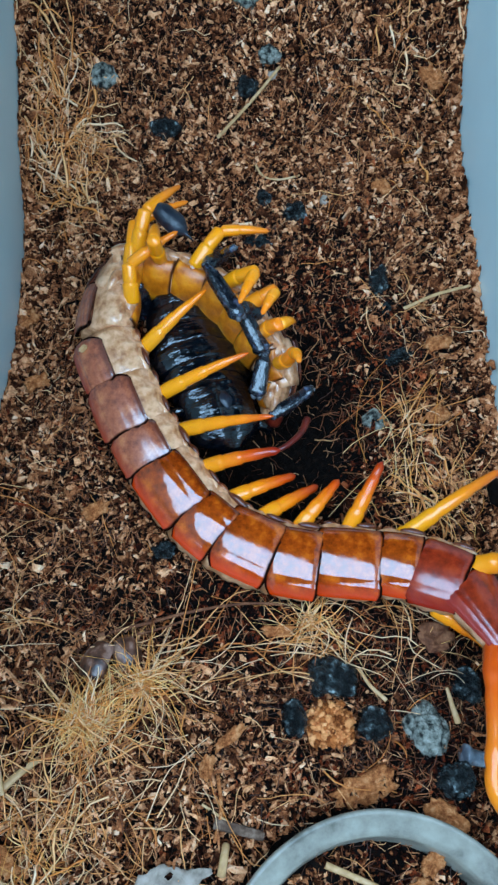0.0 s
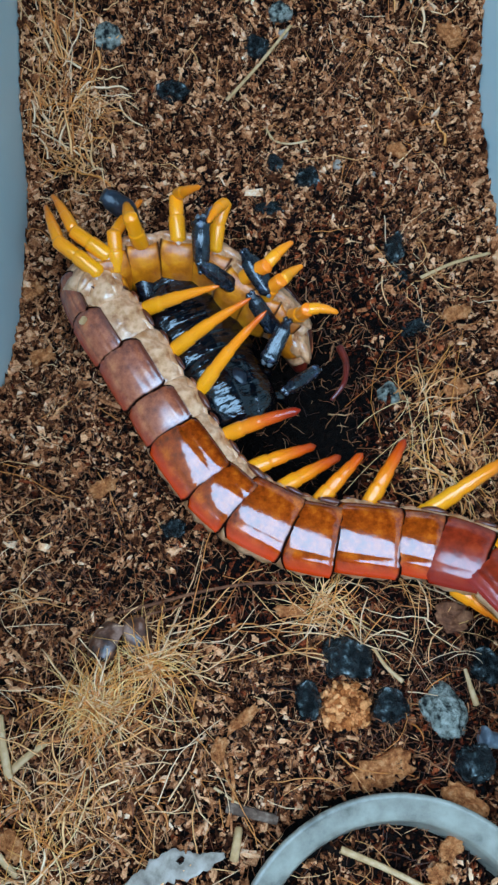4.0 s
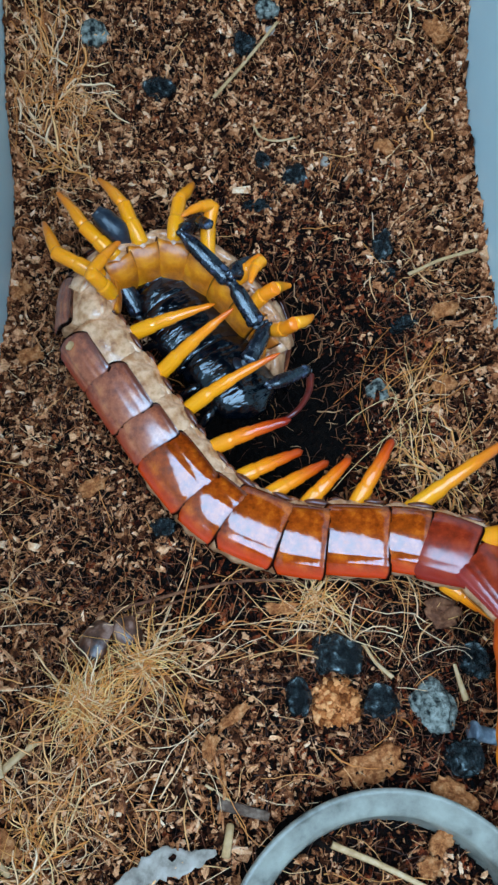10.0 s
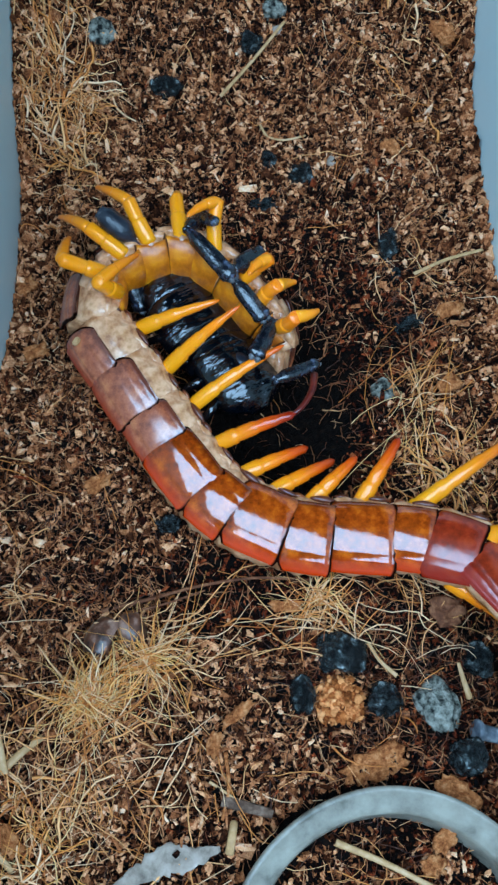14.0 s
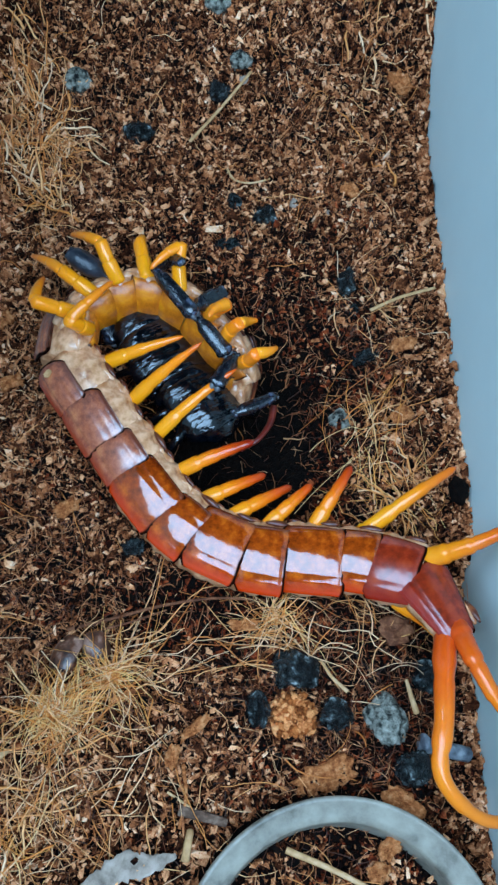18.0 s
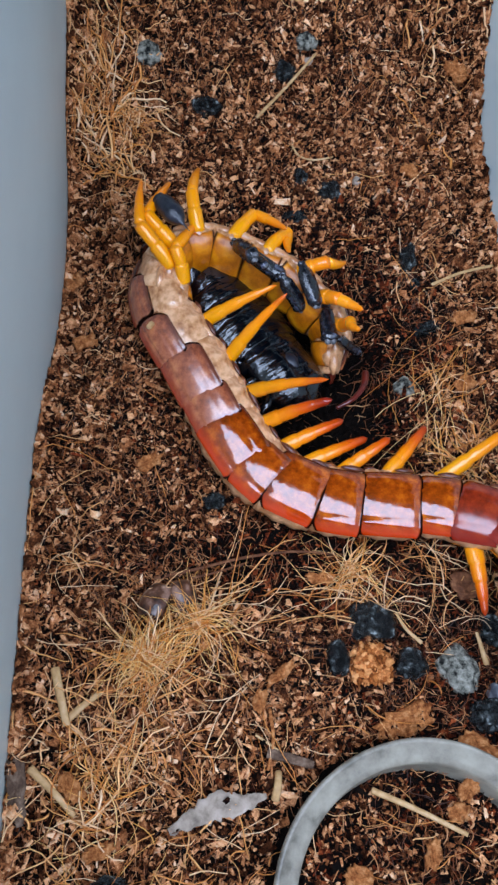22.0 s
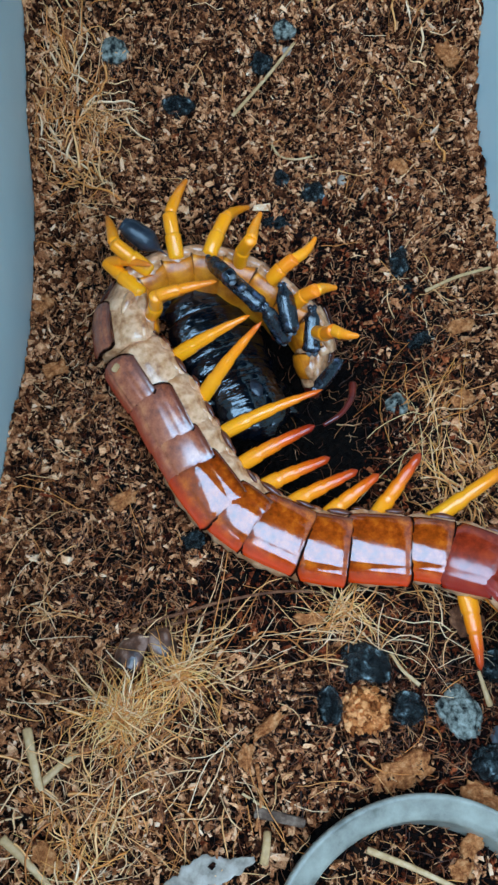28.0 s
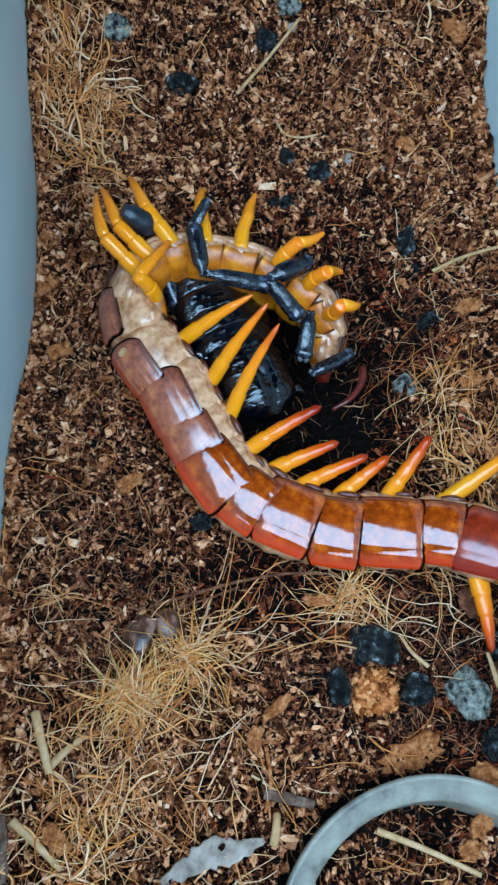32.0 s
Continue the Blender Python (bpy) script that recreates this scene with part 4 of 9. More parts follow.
def build_sting():
    """The bulb of the sting and its thorn, along x, thorn at the far end."""
    L = 10.3
    rings = []
    for k in range(26):
        u = k / 25
        q = (u - 0.38) / 0.40
        r = 2.25 * math.sqrt(max(0.0, 1 - q * q))
        r = max(r, 1.5 * (1 - smoothstep(0.62, 0.90, u)) * (u > 0.5), 0.40 * (1 - u) / 0.3, 1.0 * (u < 0.06)) * (1 + 0.05 * math.sin(14 * u))
        rings.append(ring_x((u - 0.5) * L * MM, max(0.08, float(r)) * MM, max(0.08, float(r) * 0.85) * MM, 16, 2.0, 0, -0.6 * u * u * MM))
    return mesh_object("sting", *loft(rings), GREYHORN, scorpion, label="dark grey sting bulb with a thorn")


BARS["sting"] = build_sting()


# ---- loose things on the soil ----
def blob(name, at, size, mat, label, category, seed, rough=0.22, group="", squash=0.75, turn=0.0, sink=0.3):
    """A weathered lump: a fine sphere pushed about by noise at two scales. Size in millimetres across."""
    bm = bmesh.new()
    bmesh.ops.create_icosphere(bm, subdivisions=4, radius=1.0)
    off = Vector((seed * 3.1, seed * 1.7, seed * 2.3))
    for v in bm.verts:
        d = noise.noise(v.co * 1.3 + off) * rough * 1.6 + (0.3 - abs(noise.noise(v.co * 2.0 + off)) * 1.6) * rough * 0.7 + noise.noise(v.co * 6 + off) * rough * 0.22
        v.co *= 1 + d
    r = size[0] / 2, size[1] / 2, min(size) / 2 * squash * 1.3
    for v in bm.verts:
        v.co = Vector((v.co.x * r[0], v.co.y * r[1], v.co.z * r[2])) * MM
    me = bpy.data.meshes.new(name)
    bm.to_mesh(me)
    bm.free()
    me.shade_smooth()
    me.materials.append(mat)
    ob = new(name, me)
    ob.location = on_ground(*at, r[2] * (1 - 2 * sink))
    ob.rotation_euler = (0, 0, math.radians(turn))
    return tagged(ob, label, category, group)


DARK = "small dark blue-grey stone half sunk in the soil"
PALE = "pale grey-green porous stone half sunk in the soil"
for k, (x, y, w, d, mat, turn) in enumerate((
        (-31.9, 87.8, 6.6, 5.6, PUMICE, 10), (5.8, 92.5, 5.0, 4.4, PUMICE, 0), (0.7, 103, 6.2, 5.4, PUMICE, 40), (31.7, -53.9, 7.4, 9.6, PUMICE, 10), (27.1, 6.8, 5.2, 4.6, PUMICE, 0), (-39.7, -91.9, 9.0, 6.0, PUMICE, -25))):
    blob("grey_stone", (x, y), (w, d), mat, PALE, "stone", k + 1, 0.22, "grey stones", turn=turn, sink=0.4)
for k, (x, y, w, d, turn) in enumerate((
        (-17.6, 76.7, 4.4, 7.0, 80), (0.9, 86.0, 5.0, 4.2, 0), (29.5, 38.6, 4.4, 7.6, -15), (30.9, 32.6, 2.6, 2.6, 0), (33.0, 21.0, 6.5, 3.0, 20), (11.4, 54.8, 5.4, 4.4, 0),
        (4.8, 58.4, 3.4, 3.6, 0), (3.3, 47.4, 6.0, 3.0, 0), (15.4, -45.0, 9.6, 7.4, -10), (7.8, -51.6, 4.2, 6.6, 10), (22.4, -53.0, 6.0, 6.0, 0), (35.6, -62.0, 6.4, 6.0, 0),
        (-15.6, -21.6, 4.4, 3.4, 0), (-33.0, -89.0, 6.2, 5.0, 0), (40.5, -46.0, 6.0, 6.5, 0))):
    blob("dark_stone", (x, y), (w, d), SLATE, DARK, "stone", k + 20, 0.26, "dark stones", turn=turn, sink=0.30, squash=1.0)
blob("white_grain", (18.3, 58.6), (2.1, 2.5), WHITE, "small white mineral grain on the soil", "grain", 51, 0.15, "white grains", turn=20)
blob("white_grain", (26.3, 57.2), (1.4, 1.5), WHITE, "small white mineral grain on the soil", "grain", 52, 0.15, "white grains")
blob("white_grain", (6.8, 89.2), (2.6, 2.3), WHITE, "small white mineral grain on the soil", "grain", 53, 0.15, "white grains")


def build_clump():
    """A matted ball of husk bits: crumbs packed over a dome, joined."""
    rng = np.random.RandomState(33)
    bm = bmesh.new()
    for k in range(480):
        a, e = rng.uniform(0, 6.28), math.asin(rng.uniform(0.0, 1.0))
        p = Vector((4.1 * math.cos(a) * math.cos(e), 4.2 * math.sin(a) * math.cos(e), 3.4 * math.sin(e))) * rng.uniform(0.74, 1.12) * MM
        m = Matrix.LocRotScale(p, Euler(rng.uniform(0, 6.28, 3)), Vector(rng.uniform(0.25, 1.0, 3)) * MM * rng.uniform(0.5, 1.1))
        bmesh.ops.create_icosphere(bm, subdivisions=1, radius=1.0, matrix=m)
    bmesh.ops.create_icosphere(bm, subdivisions=2, radius=1.0, matrix=Matrix.Diagonal((3.7 * MM, 3.8 * MM, 3.0 * MM, 1)))
    me = bpy.data.meshes.new("coir_clump")
    bm.to_mesh(me)
    bm.free()
    me.materials.append(CLUMP)
    ob = tagged(new("coir_clump", me), "round matted clump of tan husk bits", "clump")
    ob.location = on_ground(14.2, -52.9, 0.4)


build_clump()
blob("soil_lump", (48.8, -11.0), (3.6, 5.6), SHADED_SOIL, "dark lump of damp peat against the tub wall", "lump", 61, 0.3, sink=0.1, squash=1.0)


def chip(name, at, size, turn, mat, label, seed, thick=1.1, tilt=(0, 0), group="bark chips", lift=1.0, category="bark chip"):
    """A torn flake: a ragged outline with thickness, curled a little, rough on top."""
    rng = random.Random(seed)
    n, rows_ = 22, 7
    L, W = size[0] / 2, size[1] / 2
    verts, faces = [], []
    edge = [1 + rng.uniform(-0.26, 0.22) for _ in range(n)]
    for side in (1, -1):
        for k in range(rows_):
            q = (k + 0.02) / (rows_ - 1)
            for j in range(n):
                a = 2 * math.pi * j / n
                r = q * (edge[j] if q > 0.5 else 1)
                x, y = L * r * math.copysign(abs(math.cos(a)) ** 0.75, math.cos(a)), W * r * math.copysign(abs(math.sin(a)) ** 0.75, math.sin(a))
                z = side * thick / 2 * (1 - 0.5 * q ** 4) + 0.9 * thick * noise.noise(Vector((x * 0.5, y * 1.6, seed))) + 0.4 * noise.noise(Vector((x * 0.9, y * 4.0, seed + 3))) + 0.10 * (x / L) ** 2 * L * 0.6
                verts.append((x * MM, y * MM, z * MM))
    m = rows_ * n
    for s in (0, 1):
        for k in range(rows_ - 1):
            for j in range(n):
                a, b = s * m + k * n + j, s * m + k * n + (j + 1) % n
                f = (a, b, b + n, a + n)
                faces.append(f[::-1] if s == 0 else f)
    last = (rows_ - 1) * n
    faces += [(last + (j + 1) % n, last + j, m + last + j, m + last + (j + 1) % n) for j in range(n)]
    ob = mesh_object(name, verts, faces, mat)
    ob.location = on_ground(*at, lift)
    ob.rotation_euler = (math.radians(tilt[0]), math.radians(tilt[1]), math.radians(turn))
    return tagged(ob, label, category, group)


FLAKE = "ragged brown bark flake lying on the soil"
for k, (x, y, l, w, turn, mat, tilt) in enumerate((
        (20.0, -62.8, 11.5, 5.2, 20, BARK, (10, 0)), (34.4, -37.6, 7.5, 5.0, 10, ROOT, (0, 10)), (5.3, -36.4, 5.5, 2.2, 0, BARK, (0, 0)), (33.0, -67.8, 7.5, 4.5, -30, BARK, (0, 0)),
        (-3.6, -54.5, 7.6, 2.0, 38, BARK, (0, 0)), (-46.4, 31.7, 5.0, 4.0, 60, BARK, (0, 10)), (44.0, 89.0, 7.2, 4.6, -60, BARK, (10, 0)), (-30.0, -100, 8.0, 5.0, 10, TWIG, (0, 0)),
        (-49.0, -73, 3.4, 10.0, 10, TWIG, (0, 0)), (-40.1, -73.2, 5.6, 3.6, -40, BARK, (0, 0)), (-43.2, 15.6, 5.2, 3.6, 20, BARK, (0, 0)), (30.0, -74.6, 5.0, 3.0, 50, BARK, (0, 0)),
        (22.5, -85.0, 5.0, 2.8, 80, BARK, (0, 0)), (9.0, -88.0, 5.4, 3.6, -20, BARK, (0, 0)), (28.0, -78.5, 4.2, 3.2, 0, BARK, (0, 0)), (31.5, 62.0, 4.6, 3.4, -40, BARK, (0, 0)),
        (38.6, 6.0, 5.2, 3.6, 20, BARK, (10, 0)), (40.5, 22.5, 6.0, 3.0, 20, BARK, (0, 0)), (-7.5, -59.5, 4.5, 2.4, 80, BARK, (0, 0)),
        (-28.5, -14.0, 5.2, 3.0, 30, BARK, (0, 0)), (13.0, -69.5, 5.0, 2.4, -20, BARK, (0, 0)), (-35.0, -83.0, 5.0, 2.5, 20, BARK, (0, 0)))):
    chip("bark_chip", (x, y), (l, w), turn, mat, FLAKE if mat is BARK else "dark red-brown damp bark flake on the soil" if mat is ROOT else "flat grey weathered bark flake on the soil", k + 3, tilt=tilt, lift=2.6)


def stalk(name, points, r0, r1, mat, label, category="stalk", group="", flat=0.6, lift=1.2):
    """A dry stem lying over the soil: points in millimetres on the ground plan."""
    pts = spline([on_ground(x, y, lift + h) for x, y, h in points], 24)
    v, f = tube(pts, [(r0 + (r1 - r0) * k / 23) * 0.85 * (1 + 0.03 * math.sin(k * 1.9)) * MM for k in range(24)], 8)
    mid = sum(pts, Vector()) / len(pts)
    ob = mesh_object(name, [Vector(q) - mid for q in v], f, mat)
    ob.location = mid
    ob.scale = (1, 1, flat)
    return tagged(ob, label, category, group)


stalk("straw", [(-5.7, 73.5, 0.6), (1.5, 82, 1.2), (8.6, 90.2, 0.8)], 0.5, 0.42, STRAW, "straight dry straw stalk lying on the soil", group="straws")
stalk("straw", [(12, -74.5, 2.4), (20, -77.8, 2.6), (28.6, -82, 2.4)], 0.7, 0.5, STRAW, "flat yellow straw lying in the dish", group="straws")
stalk("straw", [(36, -46.6, 0.6), (36.6, -49.6, 0.8), (37.6, -52.6, 0.2)], 0.4, 0.75, STRAW, "pale frayed straw stub beside the stones", group="straws")
stalk("straw", [(-44.0, -53.6, 1.2), (-42.8, -58, 1.4), (-41.3, -63.2, 1.0)], 1.0, 0.8, STRAW, "split yellow straw piece on the soil", group="straws")
stalk("straw", [(-41.6, -62.4, 0.6), (-39, -60, 0.9), (-35.6, -57.6, 0.6)], 0.9, 0.6, STRAW, "short pale straw piece on the soil", group="straws")
stalk("straw", [(-5.1, -75.7, 0.5), (-4.7, -73.4, 0.8), (-4.3, -71.4, 0.5)], 0.9, 0.8, STRAW, "short yellow straw stub on the soil", group="straws")
stalk("straw", [(-47.1, -69.9, 1.0), (-43, -73.6, 1.4), (-39.3, -77.5, 0.8)], 0.9, 0.6, STRAW, "grey-yellow frayed straw on the soil", group="straws")
stalk("straw", [(34.3, 31.4, 0.8), (41, 34, 1.2), (49.0, 36.6, 0.8)], 0.5, 0.45, STRAW, "thin pale straw reaching the tub wall", group="straws")
stalk("straw", [(-8.3, -65.1, 0.8), (-5, -67.2, 1.2), (-1.8, -69.4, 0.9)], 0.30, 0.22, STRAW, "thin pale straw sliver on the soil", group="straws")
stalk("straw", [(20.0, -42.9, 2.2), (22, -46, 1.8), (24.8, -48.7, 1.6)], 0.35, 0.5, STRAW, "thin pale straw sliver on the soil", group="straws")
stalk("husk_curl", [(3.0, 67.4, 0.3), (4.6, 64.6, 0.5), (7.6, 63.6, 0.6), (10.6, 64.0, 0.5), (12.9, 65.4, 0.3)], 0.32, 0.32, STRAW, "thin pale curved husk strip on the soil", "husk strip")
stalk("brown_root", [(-27, -37.2, 0.8), (-19, -35.2, 1.6), (-10, -33.0, 2.0), (0, -31.6, 2.0), (10.5, -32.0, 1.2)], 0.42, 0.28, ROOT, "long thin brown root lying on the soil", "root")
stalk("brown_root", [(-24, -38.0, 0.6), (-16, -36.0, 1.2), (-9, -33.6, 1.2)], 0.3, 0.2, ROOT, "thin brown root lying on the soil", "root")
stalk("twig", [(-6.2, -68.0, 0.3), (-2.4, -69.0, 0.6), (2.0, -70.2, 0.4)], 1.15, 0.95, TWIG, "short dark grey-brown twig on the soil", "twig")
stalk("twig", [(-5.6, -60.6, 0.4), (-5.1, -66, 0.7), (-6.2, -71, 0.4)], 0.4, 0.35, BARK, "thin brown twig on the soil", "twig")


def scrap(name, outline, label, seed, lift=1.0, thick=0.35):
    """A crumpled flat scrap along a middle line: x, y, half-width."""
    pts = spline([Vector((x, y, 0)) for x, y, w in outline], 30)
    wid = [v.x for v in spline([Vector((w, 0, 0)) for x, y, w in outline], 30)]
    verts, faces = [], []
    m = 7
    level = sum(float(ground_height(p.x, p.y)) for p in pts) / len(pts)
    for side in (1, -1):
        for k, p in enumerate(pts):
            d = (pts[min(k + 1, 29)] - pts[max(k - 1, 0)]).normalized()
            n_ = Vector((-d.y, d.x, 0))
            for j in range(m):
                u = -1 + 2 * j / (m - 1)
                q = p + n_ * u * wid[k] * (1 + 0.55 * noise.noise(Vector((k * 0.55, seed, 1 if u > 0 else 5))))
                h = lift + 1.5 + 0.9 * noise.noise(Vector((q.x * 0.25, q.y * 0.25, seed))) + 0.35 * noise.noise(Vector((q.x, q.y, seed))) + side * thick / 2
                verts.append(Vector((q.x * MM, q.y * MM, (level + h) * MM)))
    N = 30 * m
    for s in (0, 1):
        for k in range(29):
            for j in range(m - 1):
                a = s * N + k * m + j
                f = (a, a + 1, a + m + 1, a + m)
                faces.append(f[::-1] if s == 0 else f)
    rim = [j for j in range(m)] + [k * m + m - 1 for k in range(1, 30)] + [29 * m + j for j in range(m - 2, -1, -1)] + [k * m for k in range(28, 0, -1)]
    faces += [(a, b, N + b, N + a) for a, b in zip(rim, rim[1:] + rim[:1])]
    mid = sum((Vector(v) for v in verts), Vector()) / len(verts)
    ob = mesh_object(name, [Vector(v) - mid for v in verts], faces, WHITE)
    ob.location = mid
    return tagged(ob, label, "scrap")


scrap("pale_scrap", [(-23.4, -80.4, 0.6), (-19, -78.2, 1.6), (-15, -76.4, 2.3), (-11, -76.2, 1.6), (-6.6, -75.0, 0.4)], "torn crumpled whitish husk scrap on the soil", 3)
scrap("pale_scrap", [(-45, -104.5, 2.2), (-39.5, -100.5, 2.4), (-36.3, -96.5, 1.7), (-34.4, -92.6, 1.7), (-31, -90.9, 2.3), (-27.6, -91.2, 1.6)], "curled pale paper-like husk strip on the soil", 5, 1.6)
scrap("pale_scrap", [(24, -99.5, 1.2), (27, -95.5, 2.0), (31, -92.5, 1.4)], "crumpled whitish scrap inside the dish", 7, 1.2)


def build_shell():
    """A broken casing: two curved halves lying apart, mauve-brown outside and pale inside."""
    m, nt, b = material("casing_horn", 0.34, coat=0.15)
    nt.links.new(ramp(nt, noise_of(nt, 320, 4.0), [(0.36, (0.016, 0.005, 0.003)), (0.5, (0.12, 0.038, 0.018)), (0.68, (0.40, 0.21, 0.15))]), b.inputs["Base Color"])
    bump(nt, b, noise_of(nt, 700, 4.0), 0.4, 0.0004)
    casing = empty("broken_casing", "broken hollow mauve-brown insect casing on the soil", "casing")
    casing.location = on_ground(-24.2, -41.6, 0.9)
    for name, spot, turn, reach, length, radius in (("half_shell", (-2.4, -0.4, 0.6), (-30, 12, 66), (10, 165), 6.6, 3.1), ("half_shell", (2.7, 1.0, 0.5), (28, 0, 104), (-30, 130), 5.4, 2.7)):
        verts, faces, n, k_ = [], [], 16, 14
        for side in (0, 1):
            for k in range(k_):
                u = k / (k_ - 1)
                r = radius * (0.55 + 0.45 * math.sin(math.pi * (0.1 + 0.8 * u))) - side * 0.3
                for q in range(n):
                    ang = math.radians(reach[0] + (reach[1] - reach[0]) * q / (n - 1) + 11 * math.sin(7 * u + length) * (q in (0, 1, n - 1)))
                    verts.append(((u - 0.5) * length * MM, r * math.cos(ang) * MM, r * math.sin(ang) * MM * 0.8))
        N = n * k_
        for s in (0, 1):
            for k in range(k_ - 1):
                for q in range(n - 1):
                    p = s * N + k * n + q
                    f = (p, p + n, p + n + 1, p + 1)
                    faces.append(f if s == 0 else f[::-1])
        rim = [q for q in range(n)] + [k * n + n - 1 for k in range(1, k_)] + [(k_ - 1) * n + q for q in range(n - 2, -1, -1)] + [k * n for k in range(k_ - 2, 0, -1)]
        faces += [(p, q, N + q, N + p) for p, q in zip(rim, rim[1:] + rim[:1])]
        ob = mesh_object(name, verts, faces, m, casing)
        ob.location = Vector(spot) * MM
        ob.rotation_euler = [math.radians(v) for v in turn]


build_shell()


def build_plug():
    """A short dull tube end with a flared lip, lying on its side."""
    m, nt, b = material("dull_blue_grey", 0.4)
    nt.links.new(ramp(nt, noise_of(nt, 420, 5.0), [(0.35, (0.03, 0.035, 0.045)), (0.55, (0.14, 0.15, 0.17)), (0.8, (0.42, 0.42, 0.42))]), b.inputs["Base Color"])
    bump(nt, b, noise_of(nt, 900, 4.0), 0.4, 0.0003)
    prof = [(0, 1.2), (0, 1.8), (0.35, 2.05), (0.9, 1.9), (1.5, 1.45), (3, 1.35), (5, 1.4), (7.5, 1.45), (10.0, 1.4), (10.4, 1.0)]
    plug = empty("grey_plug", "dull blue-grey flared tube end lying on the soil", "plug")
    mesh_object("stem", *loft([ring_x(x * MM, r * MM, r * MM, 20) for x, r in prof]), m, plug)
    plug.location = on_ground(37.8, -58.0, 2.6)
    plug.rotation_euler = (0, math.radians(14), math.radians(-12))


build_plug()


# ---- what moves ----
def go(ob, rows):
    """Rows of seconds, millimetres and degrees."""
    walk(ob, [(t, pose(x * MM, y * MM, z * MM, a, b, c)) for t, x, y, z, a, b, c in rows])


